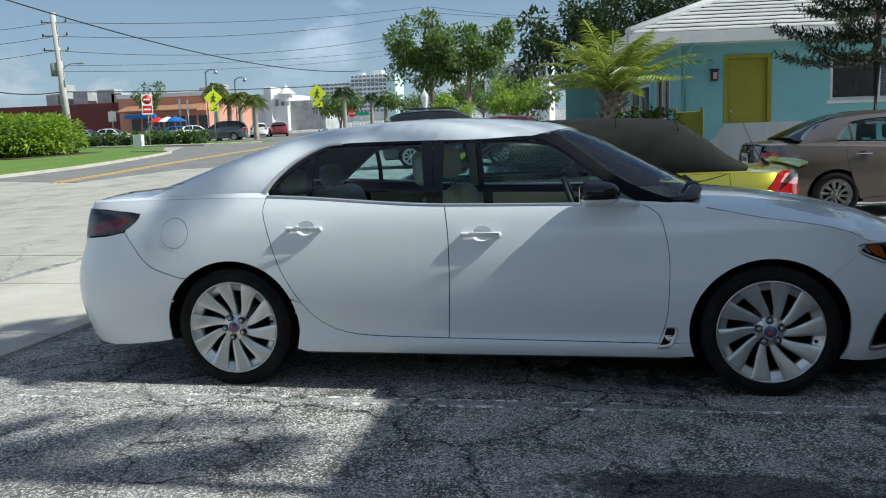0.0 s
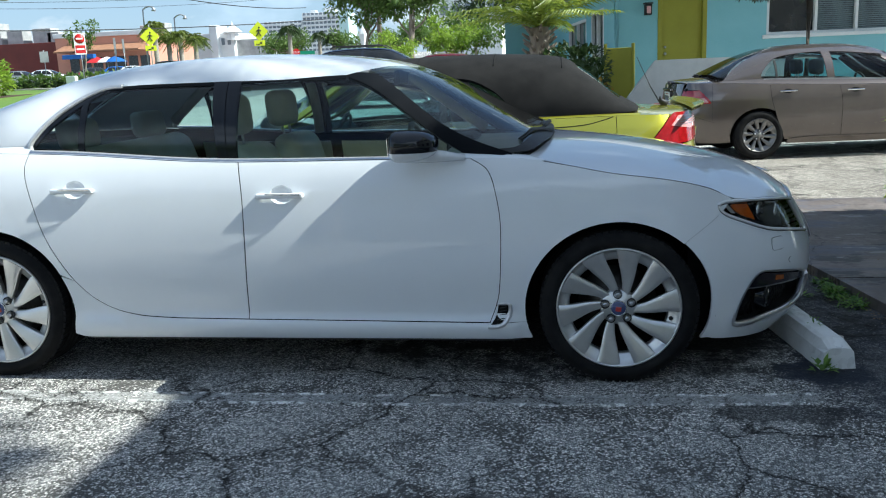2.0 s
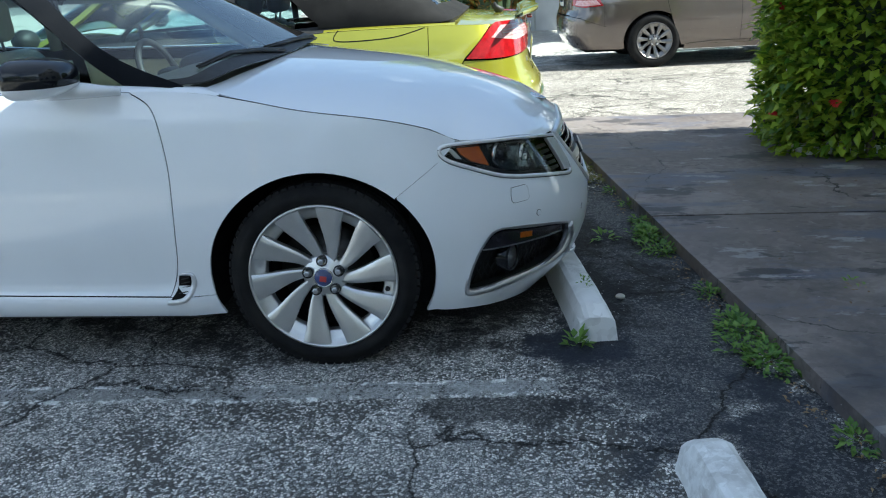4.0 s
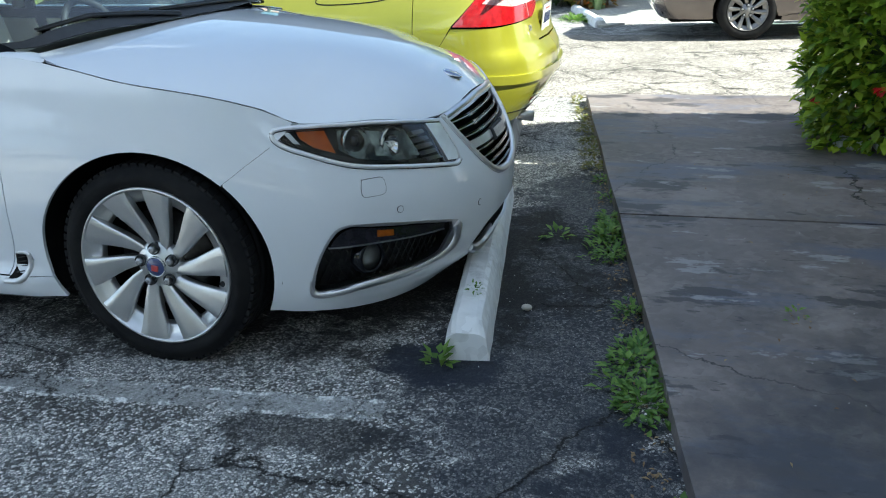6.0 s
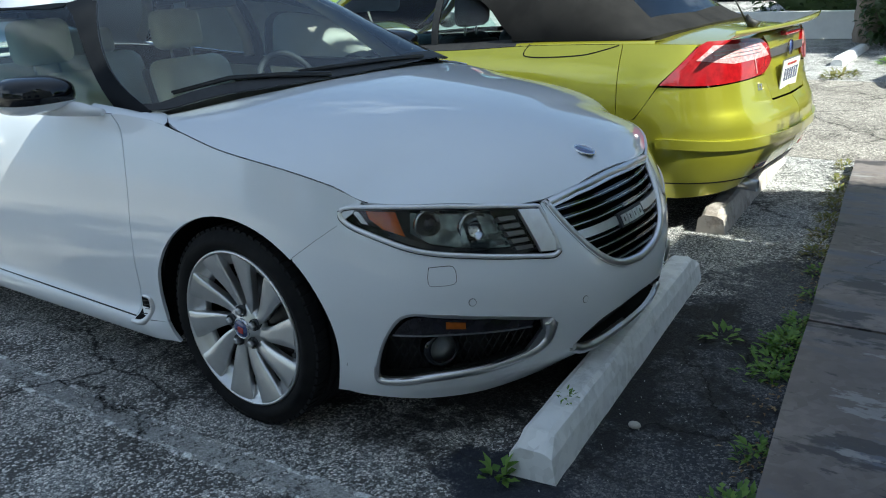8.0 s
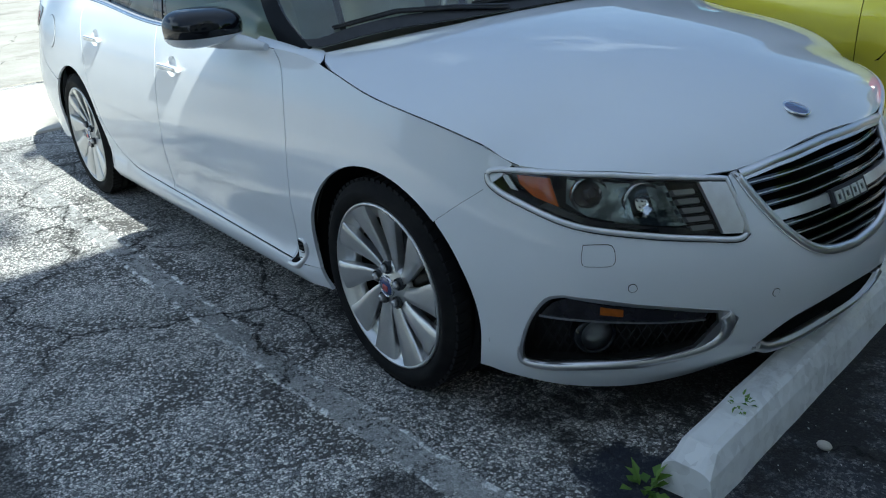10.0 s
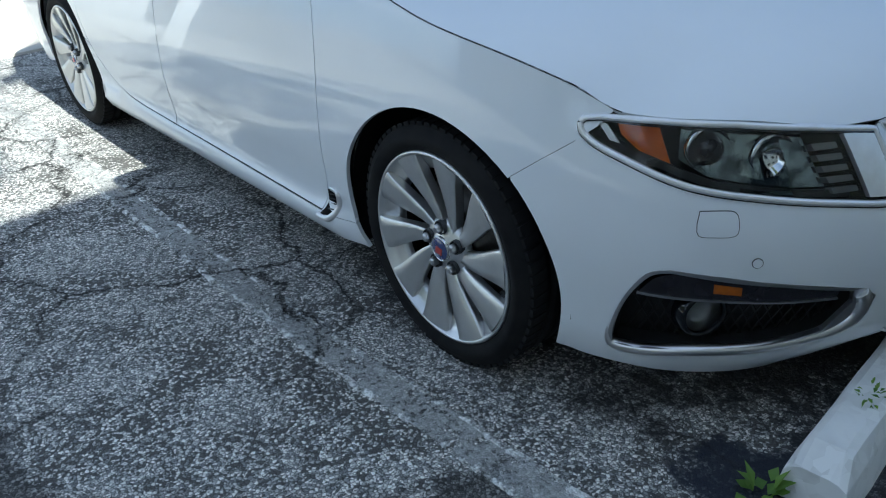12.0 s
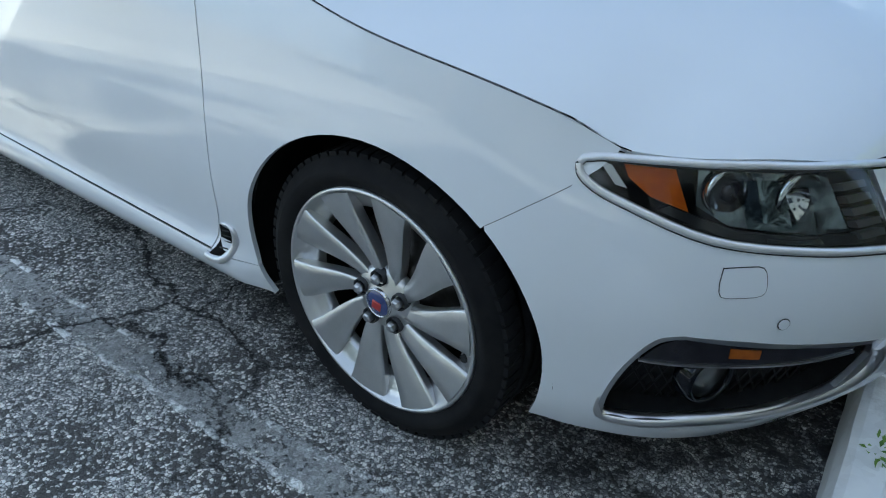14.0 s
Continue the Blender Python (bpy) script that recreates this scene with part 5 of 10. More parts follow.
def saloon_cabin(car):
    S = SALOON
    for y in (-0.37, 0.37):
        front_seat(car, 1.30, y, 0.36, BEIGE, DARKTRIM)
        part("rear_head_rest", cushion_bm(0.16, 0.26, y - 0.14, y + 0.14, 1.02, 1.17, 0.04, 0.02), BEIGE, car)
    part("rear_bench", cushion_bm(0.42, 0.95, -0.64, 0.64, 0.36, 0.54, 0.07), BEIGE, car)
    part("rear_backrest", cushion_bm(0.36, 0.52, -0.62, 0.62, 0.48, 1.03, 0.07, 0.17), BEIGE, car)
    part("parcel_shelf", box_bm(-0.45, 0.30, -0.62, 0.62, 0.98, 1.01, 0.01), DARKTRIM, car)
    part("cabin_floor", box_bm(0.35, 2.2, -0.70, 0.70, 0.27, 0.30), DARKTRIM, car)
    dash = cushion_bm(2.0, 2.5, -0.72, 0.72, 0.62, 0.955, 0.09)
    part("dashboard", dash, DASH, car)
    part("instrument_hood", cushion_bm(1.98, 2.15, 0.18, 0.56, 0.86, 0.985, 0.05), DARKTRIM, car)
    part("centre_console", cushion_bm(1.25, 2.1, -0.11, 0.11, 0.32, 0.62, 0.05), DARKTRIM, car)
    wheel_ring = [Vector((1.84 - 0.07 * math.sin(a), 0.37 + 0.185 * math.cos(a), 0.87 + 0.17 * math.sin(a))) for a in (2 * math.pi * i / 28 for i in range(29))]
    sw = part("steering_wheel", tube_bm(wheel_ring, 0.016, 8), DARKTRIM, car)
    part("steering_hub", cushion_bm(1.83, 1.90, 0.29, 0.45, 0.80, 0.92, 0.03), DARKTRIM, sw)
    for a in (0.1, math.pi - 0.1, -math.pi / 2):
        part("steering_spoke", tube_bm([(1.86, 0.37, 0.86), (1.84 - 0.07 * math.sin(a), 0.37 + 0.18 * math.cos(a), 0.87 + 0.165 * math.sin(a))], 0.014, 6), DARKTRIM, sw)
    part("rear_view_mirror", cushion_bm(1.78, 1.81, -0.13, 0.13, 1.27, 1.34, 0.012), BLACK, car)
    for sd in (-1, 1):
        card = sheet(outline([(0.35, 0.4), (0.35, 0.95), (1.18, 0.93), (1.18, 0.4)]), S.band(sd, 0.06), 0.08, 0.01)
        part("rear_door_card", card, BEIGE, car)
        card = sheet(outline([(1.25, 0.4), (1.25, 0.93), (2.2, 0.91), (2.2, 0.4)]), S.band(sd, 0.06), 0.08, 0.01)
        part("front_door_card", card, BEIGE, car)
        for (a, b) in (((1.12, 0.0), (1.12, 0.36)), ((0.2, 0.06), (0.5, 0.36)), ((2.15, 0.02), (1.72, 0.42))):
            L = S.green(0.03)
            run = [L(a[0] + (b[0] - a[0]) * t, a[1] + (b[1] - a[1]) * t) for t in (0, 0.25, 0.5, 0.75, 1)]
            part("pillar_trim", tube_bm([Vector((p.x, p.y * (-sd) * -1 if sd < 0 else -p.y, p.z)) for p in run], 0.03, 8), BEIGE, car)
    lining = outline([(1.7, 0.45), (0.3, 0.45), (0.15, 0.7), (0.15, 1.3), (0.3, 1.55), (1.7, 1.55), (1.84, 1.0)])
    part("roof_lining", sheet(lining, S.green(0.035), 0.08, 0.004), BEIGE, car)


white_saloon()


# ---- yellow convertible and brown saloon: their skins ----
CABRIO = CarShape(
    plan=[(-1.07, 0), (-1.05, 0.35), (-0.98, 0.6), (-0.84, 0.765), (-0.62, 0.845), (-0.2, 0.875), (0.5, 0.88), (2.2, 0.88), (2.7, 0.87), (3.1, 0.82), (3.35, 0.66), (3.5, 0.36), (3.54, 0)],
    top=[(-2.0, 0.965), (-1.3, 0.965), (-0.9, 0.965), (-0.5, 0.975), (0.0, 0.97), (0.6, 0.94), (2.0, 0.90), (2.4, 0.86), (2.9, 0.80), (3.3, 0.73), (3.8, 0.68), (4.5, 0.66)],
    side=[(0.1, -0.10), (0.2, -0.06), (0.3, -0.02), (0.45, 0.0), (0.6, 0.0), (0.75, -0.012), (0.86, -0.04), (0.95, -0.085), (1.05, -0.14)],
    front=[(0.1, -0.2), (0.2, -0.05), (0.4, 0.0), (0.55, -0.03), (0.7, -0.14), (0.8, -0.2)],
    rear=[(0.15, -0.20), (0.26, -0.09), (0.36, -0.01), (0.46, 0.03), (0.555, 0.03), (0.60, 0.012), (0.66, -0.03), (0.8, -0.062), (0.92, -0.06), (1.0, -0.08)],
    crown=[(-1.0, 0.985), (-0.8, 0.995), (-0.5, 1.01), (0.5, 1.0), (2.0, 0.97), (2.3, 0.95), (2.8, 0.88), (3.2, 0.78), (3.4, 0.70)],
    roof=[(-0.62, 1.0), (-0.48, 1.08), (-0.25, 1.26), (-0.05, 1.375), (0.2, 1.405), (0.6, 1.42), (1.2, 1.415), (1.5, 1.375), (1.8, 1.22), (2.1, 1.05), (2.3, 0.94)],
    belt=[(-0.7, 0.99), (0.0, 0.985), (0.6, 0.955), (2.0, 0.915), (2.35, 0.88)],
    front_from=2.7, rear_to=-0.45, green=(4.0, 0.55))
YX, YY = 2.54, 3.25
CIVIC = CarShape(
    plan=[(-1.03, 0), (-1.01, 0.38), (-0.93, 0.64), (-0.75, 0.79), (-0.35, 0.855), (0.5, 0.875), (2.0, 0.875), (2.7, 0.865), (3.1, 0.80), (3.35, 0.62), (3.48, 0.32), (3.51, 0)],
    top=[(-2.0, 1.0), (-1.2, 1.0), (-0.6, 0.99), (0.0, 0.965), (1.0, 0.92), (2.0, 0.89), (2.5, 0.86), (2.9, 0.80), (3.3, 0.72), (4.3, 0.66)],
    side=[(0.1, -0.10), (0.2, -0.06), (0.3, -0.02), (0.45, -0.005), (0.6, 0.0), (0.75, -0.008), (0.86, -0.03), (0.95, -0.06), (1.05, -0.1)],
    front=[(0.1, -0.2), (0.2, -0.05), (0.4, 0.0), (0.55, -0.03), (0.7, -0.14), (0.8, -0.2)],
    rear=[(0.15, -0.2), (0.26, -0.10), (0.4, -0.01), (0.55, 0.0), (0.62, -0.02), (0.68, -0.05), (0.85, -0.06), (1.0, -0.085)],
    crown=[(-0.95, 1.025), (-0.75, 1.045), (-0.5, 1.06), (0.5, 1.04), (2.0, 1.0), (2.5, 0.95), (3.0, 0.85), (3.35, 0.7)],
    roof=[(-0.62, 1.05), (-0.3, 1.2), (0.0, 1.33), (0.3, 1.41), (0.7, 1.44), (1.1, 1.435), (1.5, 1.39), (1.9, 1.24), (2.3, 1.06), (2.65, 0.92)],
    belt=[(-0.8, 1.0), (0.0, 0.975), (1.0, 0.93), (2.0, 0.90), (2.7, 0.86)],
    front_from=2.7, rear_to=-0.4)
CX, CY = 4.99, 8.865


YELLOW = material("lime_yellow_paint", (0.50, 0.48, 0.045), 0.30, 0.65, second=(0.46, 0.44, 0.04), scale=4, coat=1.0, coat_rough=0.03)
SOFTTOP = material("soft_top_cloth", (0.012, 0.0118, 0.012), 0.95, second=(0.021, 0.0203, 0.020), scale=5, bump=0.003, bump_scale=250, spec=0.2)
BROWN = material("bronze_grey_paint", (0.155, 0.128, 0.115), 0.26, 0.55, second=(0.14, 0.115, 0.105), scale=4, coat=1.0, coat_rough=0.03)
PLATE = material("plate_white", (0.72, 0.72, 0.66), 0.4, second=(0.6, 0.62, 0.5), scale=20)
CLEAR_RED = material("clear_reflector", (0.72, 0.46, 0.45), 0.12, second=(0.58, 0.22, 0.22), scale=60, coat=1)
SEAT_DARK = material("dark_seat", (0.05, 0.05, 0.052), 0.6, second=(0.035, 0.035, 0.036), scale=8)


def plate_part(parent, centre, normal_pose, w=0.30, h=0.15):
    """A number plate with plain bars in place of its characters."""
    p = part("number_plate", box_bm(-0.004, 0.004, -w / 2, w / 2, -h / 2, h / 2, 0.003), PLATE, parent)
    p.matrix_basis = normal_pose
    f = part("plate_frame", box_bm(-0.002, 0.003, -w / 2 - 0.008, w / 2 + 0.008, -h / 2 - 0.008, h / 2 + 0.008, 0.003), SATIN, p)
    for i in range(6):
        part("plate_bar", box_bm(-0.0062, -0.003, -w / 2 + 0.03 + 0.042 * i, -w / 2 + 0.056 + 0.042 * i, -0.032, 0.032), BADGE_BLUE, p)
    part("plate_bar", box_bm(-0.0062, -0.003, -0.08, 0.08, 0.048, 0.06), BADGE_RED, p)


def cabin(car, S, xs, seat_mat, floor_z=0.28, dash_x=1.75, wheel_side=1, head=True):
    for y in (-0.36, 0.36):
        front_seat(car, xs, y, 0.34, seat_mat, SEAT_DARK)
    part("rear_bench", cushion_bm(xs - 0.85, xs - 0.42, -0.58, 0.58, 0.36, 0.52, 0.06), seat_mat, car)
    part("rear_backrest", cushion_bm(xs - 0.92, xs - 0.80, -0.56, 0.56, 0.48, 0.96, 0.05, 0.10), seat_mat, car)
    part("dashboard", cushion_bm(dash_x, dash_x + 0.42, -0.68, 0.68, 0.6, 0.92, 0.08), DARKTRIM, car)
    ring = [Vector((dash_x - 0.10 - 0.07 * math.sin(a), wheel_side * 0.36 + 0.18 * math.cos(a), 0.86 + 0.165 * math.sin(a))) for a in (2 * math.pi * i / 24 for i in range(25))]
    sw = part("steering_wheel", tube_bm(ring, 0.015, 7), DARKTRIM, car)
    part("steering_hub", cushion_bm(dash_x - 0.12, dash_x - 0.06, wheel_side * 0.36 - 0.08, wheel_side * 0.36 + 0.08, 0.80, 0.90, 0.025), DARKTRIM, sw)
    part("floor_pan", box_bm(-0.8, 3.2, -0.62, 0.62, floor_z - 0.1, floor_z, 0.02), VOID, car)


def flank(S, a, b, z0, top_off=0.001, n=18):
    return [Vector((a + (b - a) * i / n, S.top(a + (b - a) * i / n) - top_off)) for i in range(n + 1)]


def lower_body(car, S, paint, rc, fc, az, z0=0.19, splits=(0.2, 1.0, 2.1), door_bottom=0.26, gap=0.0025, wing_to=None, rear_from=None, nose=True):
    """Doors, quarters, wings and sills of a car whose details differ only in their shut lines."""
    B = S.band(-1)
    a, b, c = splits
    s0, s1 = float(S.s[0]), float(S.s[-1])
    rf = rear_from if rear_from is not None else -0.55
    rear_cut = smooth((a, S.top(a)), (a + 0.02, 0.75), (a + 0.10, 0.5), (a + 0.2, door_bottom), n=5)
    mid_cut = smooth((b, S.top(b)), (b + 0.03, 0.7), (b + 0.03, door_bottom), n=4)
    front_cut = smooth((c, S.top(c)), (c + 0.05, 0.75), (c + 0.04, 0.45), (c, door_bottom), n=4)
    if a < b - 0.3:
        both_sides("rear_door", sheet(outline(flank(S, a, b, 0), mid_cut, rear_cut[::-1]), B, gap=gap), paint, car)
    both_sides("front_door", sheet(outline(flank(S, b, c, 0), front_cut, mid_cut[::-1]), B, gap=gap), paint, car)
    e0 = rear_cut if a < b - 0.3 else mid_cut
    e_end = e0[-1]
    quarter = outline(flank(S, rf, e0[0].x, 0), e0, [(rc[0] + az * 1.06 + 0.004, door_bottom)], arch(*rc, az, 6, 160, 24), [(rf, 0.50)])
    both_sides("rear_quarter", sheet(quarter, B, gap=gap), paint, car)
    wing_end = wing_to or 3.1
    wing = outline(flank(S, c, wing_end, 0), [(wing_end, 0.55)], arch(*fc, az, 30, 176, 24), [(fc[0] - az * 1.06 - 0.004, door_bottom)], front_cut[::-1])
    both_sides("front_wing", sheet(wing, B, gap=gap), paint, car)
    sill = outline([(rc[0] + az * 1.04, z0), (fc[0] - az * 1.04, z0), (fc[0] - az * 1.06 - 0.004, door_bottom), (rc[0] + az * 1.06 + 0.004, door_bottom)])
    both_sides("sill", sheet(sill, B, gap=gap), paint, car)
    rear_b = outline([(s0, 0.24), (s0, 0.62), (-0.9, 0.62), (rf, 0.50)], arch(*rc, az, 160, 194, 8), [(rc[0] - az * 1.04, z0 + 0.03), (-0.8, 0.22)])
    fb = outline([(s1, 0.2), (3.3, 0.18), (fc[0] + az * 1.05, z0)], arch(*fc, az, -14, 30, 8), [(wing_end, 0.55), (s1, 0.55)])
    both_sides("front_bumper", sheet(fb, B, gap=gap), paint, car)
    both_sides("nose", sheet(outline([(wing_end, 0.56), (s1, 0.56), (s1, S.top(s1)), (wing_end, S.top(wing_end))]), B, gap=gap), paint, car)
    lining = outline(flank(S, -0.8, 3.0, 0), [(3.0, 0.62)], arch(*fc, az + 0.02, 45, 180, 20), [(fc[0] - az * 1.1, 0.36), (rc[0] + az * 1.1, 0.36)], arch(*rc, az + 0.02, 5, 175, 20), [(-0.8, 0.45)])
    both_sides("body_lining", sheet(lining, S.band(-1, 0.035), 0.08, 0.002), VOID, car)
    for cx, cz in (rc, fc):
        for sd in (-1, 1):
            ring = [(cx + 1.06 * (az + 0.012) * math.cos(radians(t)), cz + (az + 0.012) * math.sin(radians(t))) for t in range(-8, 190, 11)]
            part("wheel_arch_liner", ribbon_bm([[(x, sd * (S.edge(0.5)[0] + 0.03), z) for x, z in ring], [(x, sd * 0.55, z) for x, z in ring], [(cx, sd * 0.55, cz) for _ in ring]]), VOID, car)
    return rear_b


def handle(parent, S, x0, x1, z, sd, mat):
    y = sd * abs(S.band_xh((x0 + x1) / 2, z)[1])
    bar = box_bm(x0, x1, -0.010, 0.010, -0.010, 0.010, 0.007, 2)
    for v in bar.verts:
        t = (v.co.x - x0) / (x1 - x0)
        v.co = Vector((v.co.x, y + sd * (0.018 + 0.012 * math.sin(math.pi * t)) + v.co.y, z + v.co.z))
    h = part("door_handle", bar, mat, parent)
    # a flat dark disc stands in for the shade in the handle's hollow
    cup = [Vector(((x0 + x1) / 2 + 0.055 * math.cos(a / 9 * math.pi), z + 0.03 * math.sin(a / 9 * math.pi))) for a in range(18)]
    part("handle_cup", sheet(cup, S.band(sd, -0.001), 0.03, 0.002), VOID, h)


def yellow_convertible():
    S = CABRIO
    car = thing("yellow_convertible_car", "lime yellow convertible car with a raised dark cloth roof", "car", at=pose(YX, YY, 0, 0, 0, 180))
    B, D, G = S.band(-1), S.deck(), S.green()
    rc, fc, az = (0.0, 0.32), (2.675, 0.32), 0.345
    s0 = float(S.s[0])
    rear_b = lower_body(car, S, YELLOW, rc, fc, az, splits=(0.80, 0.82, 2.05), rear_from=-0.43)
    # tail: lamps, lid, bumper
    lamp = outline(smooth((-0.65, 0.782), (-0.75, 0.88), (-0.84, 0.952), (-0.90, 0.978), n=4), smooth((-1.05, 0.978), (-1.29, 0.968), (-1.40, 0.90), (-1.41, 0.845), (-1.32, 0.795), n=4), smooth((-1.1, 0.782), (-0.89, 0.774), (-0.65, 0.782), n=3))
    fold = lambda pts: [Vector((2 * s0 - p[0], p[1])) for p in reversed(pts)]
    seam = smooth((-0.64, 0.775), (-0.53, 0.62), (-0.43, 0.575), (-0.36, 0.55), n=4)
    both_sides("tail_quarter", sheet(outline([(-0.43, 0.585), (-0.43, S.top(-0.43)), (-0.62, S.top(-0.62)), (-0.85, S.top(-0.85))], smooth((-0.835, 0.95), (-0.75, 0.88), (-0.645, 0.785), n=3), seam[1:-3]), B, 0.04, gap=0.002), YELLOW, car)
    lid = outline([(s0, 0.975), (-1.36, 0.975), (-1.42, 0.90), (-1.42, 0.845), (-1.345, 0.79), (-1.40, 0.655), (s0, 0.65)])
    both_sides("boot_panel", sheet(lid, B, 0.05, gap=0.002), YELLOW, car)
    panel = outline([(-0.40, 0.60), (-0.53, 0.615), (-0.64, 0.772), (-0.9, 0.765), (-1.3, 0.785), (-1.36, 0.785), (-1.40, 0.65), (s0, 0.645), (s0, 0.24), (-1.2, 0.215), (-0.75, 0.20), (-0.41, 0.21)], arch(*rc, az, 196, 142, 12))
    both_sides("rear_bumper", sheet(panel, B, 0.04, gap=0.002), YELLOW, car)
    strip = band_strip(smooth((-0.64, 0.49), (-0.70, 0.497), (-1.05, 0.474), (-1.4, 0.47), (s0, 0.468), n=6), 0.024)
    both_sides("bumper_strip", sheet(strip, S.band(-1, -0.017), 0.04, 0.022), YELLOW, car)
    both_sides("bumper_groove", sheet(band_strip(smooth((-0.55, 0.292), (-0.9, 0.285), (-1.2, 0.272), (-1.3, 0.262), n=4), 0.003), S.band(-1, -0.0015), 0.05, 0.002), VOID, car)
    both_sides("lower_valance", sheet(outline([(-1.28, 0.27), (s0, 0.30), (s0, 0.22), (-1.30, 0.205)]), S.band(-1, -0.004), 0.05, 0.006), BROWN_PLASTIC, car)
    both_sides("bumper_reflector", sheet([(-1.24, 0.335), (-1.36, 0.335), (-1.36, 0.31), (-1.24, 0.312)], S.band(-1, -0.004), 0.04, 0.006), RED_LENS, car)
    for sd in (-1, 1):
        hl = part("tail_lamp", sheet(lamp, S.band(sd, -0.010), 0.04, 0.02), RED_LENS, car, "red and clear tail lamp")
        part("clear_lens", sheet(outline([(-0.93, 0.958), (-1.28, 0.956), (-1.375, 0.88), (-1.05, 0.866), (-0.83, 0.893)]), S.band(sd, -0.0125), 0.04, 0.004), CLEAR_RED, hl)
        for k in range(3):
            part("lens_rib", sheet(outline([(-0.90 - 0.03 * k, 0.93 - 0.016 * k), (-1.28, 0.938 - 0.016 * k), (-1.28, 0.934 - 0.016 * k), (-0.90 - 0.03 * k, 0.926 - 0.016 * k)]), S.band(sd, -0.014), 0.05, 0.002), SATIN, hl)
        part("lens_divider", sheet(band_strip([(-1.20, 0.95), (-1.24, 0.80)], 0.004), S.band(sd, -0.013), 0.03, 0.003), CLEAR_RED, hl)
    bar = outline([(-1.40, 0.865), (s0, 0.868), (s0, 0.915), (-1.38, 0.905)])
    both_sides("chrome_bar", sheet(bar, S.band(-1, -0.014), 0.05, 0.02), SATIN, car)
    em = part("tail_badge", lathe_bm([(0.036, 0.0), (0.036, -0.004), (0.0001, -0.007)], 28, "x"), BADGE_BLUE, car)
    em.matrix_basis = pose(-1.026, 0, 0.89)
    part("badge_ring", lathe_bm([(0.04, 0.0), (0.04, -0.006), (0.035, -0.006)], 28, "x"), CHROME, em)
    plate_part(car, None, pose(-1.032, 0, 0.755, 0, -6, 0))
    both_sides("badge_letter_bar", sheet([(-1.255, 0.745), (-1.30, 0.745), (-1.30, 0.715), (-1.255, 0.715)], S.band(-1, -0.003), 0.02, 0.003, holes=[[Vector((-1.268, 0.737)), Vector((-1.287, 0.737)), Vector((-1.287, 0.723)), Vector((-1.268, 0.723))]]), SATIN, car)
    # boot lid, spoiler, aerial
    part("boot_lid", sheet(outline([(-0.985, 0.0), (-0.38, 0.0), (-0.38, 2.0), (-0.985, 2.0)]), D, 0.06, gap=0.0), YELLOW, car)
    both_sides("tonneau_seam", sheet(band_strip(smooth((0.11, 0.972), (0.135, 0.935), (0.12, 0.912), (0.0, 0.908), (-0.21, 0.92), (-0.33, 0.945), (-0.41, 0.968), n=5), 0.0028), S.band(-1, -0.0012), 0.04, 0.002), VOID, car)
    sp = ribbon_bm([[Vector((-0.93 - 0.02 * math.cos(u * math.pi / 2), 0.72 * u, 0.993 + 0.012)) for u in np.linspace(-1, 1, 17)], [Vector((-1.085 + 0.10 * u * u, 0.76 * u, 1.032)) for u in np.linspace(-1, 1, 17)],
                    [Vector((-1.08 + 0.10 * u * u, 0.755 * u, 1.012)) for u in np.linspace(-1, 1, 17)], [Vector((-0.93, 0.70 * u, 0.985)) for u in np.linspace(-1, 1, 17)]])
    part("spoiler", sp, YELLOW, car)
    bl = part("brake_light", box_bm(-1.04, -1.005, -0.13, 0.13, 0.958, 0.985, 0.008), RED_LENS, car)
    part("aerial", tube_bm([(-0.80, 0.0, 1.0), (-0.72, 0.0, 1.14), (-0.62, 0.0, 1.36)], [0.006, 0.004, 0.002], 6), BLACK, car)
    part("aerial_base", tube_bm([(-0.84, 0.0, 0.995), (-0.80, 0.0, 1.03), (-0.79, 0.0, 1.06)], [0.035, 0.018, 0.006], 10), BLACK, car)
    # soft top
    lower = smooth((1.52, 0.36), (0.95, 0.345), (0.70, 0.315), (0.55, 0.28), (0.40, 0.19), (0.30, 0.09), (0.235, 0.035), n=4)
    tail_edge = smooth((0.235, 0.01), (-0.05, 0.0), (-0.35, 0.0), (-0.5, 0.02), (-0.57, 0.2), (-0.60, 0.6), (-0.605, 1.0), n=4)
    half = [(1.55, 1.0), (1.54, 0.6)] + lower + tail_edge
    glass = [Vector((-0.46, 0.46)), Vector((-0.50, 1.0)), Vector((-0.46, 1.54)), Vector((-0.17, 1.42)), Vector((-0.13, 1.0)), Vector((-0.17, 0.58))]
    top = part("cloth_roof", sheet(outline(half, [Vector((p[0], 2 - p[1])) for p in reversed(half)]), S.green(-0.012), 0.05, 0.03, holes=[glass]), SOFTTOP, car, "dark cloth folding roof, raised")
    part("rear_screen", sheet(glass, S.green(-0.009), 0.05, 0.004), SCREEN, top)
    for x in (-0.03, 0.45, 1.0):
        L = S.green(-0.013)
        run = [L(x + 0.03 * math.sin(k * 3.1), k) for k in np.linspace(0.42, 1.58, 24)]
        part("roof_bow", tube_bm(run, 0.004, 6), SOFTTOP, top)
    both_sides("rear_window", sheet(outline([(0.74, 0.04), (0.74, 0.308), (0.62, 0.282), (0.46, 0.20), (0.35, 0.10), (0.30, 0.04)]), S.green(0.004), 0.05, 0.004), GLASS, car)
    both_sides("door_window", sheet(outline([(0.79, 0.0), (0.79, 0.325), (1.45, 0.352), (1.62, 0.25), (1.98, 0.0)]), S.green(0.004), 0.05, 0.004), GLASS, car)
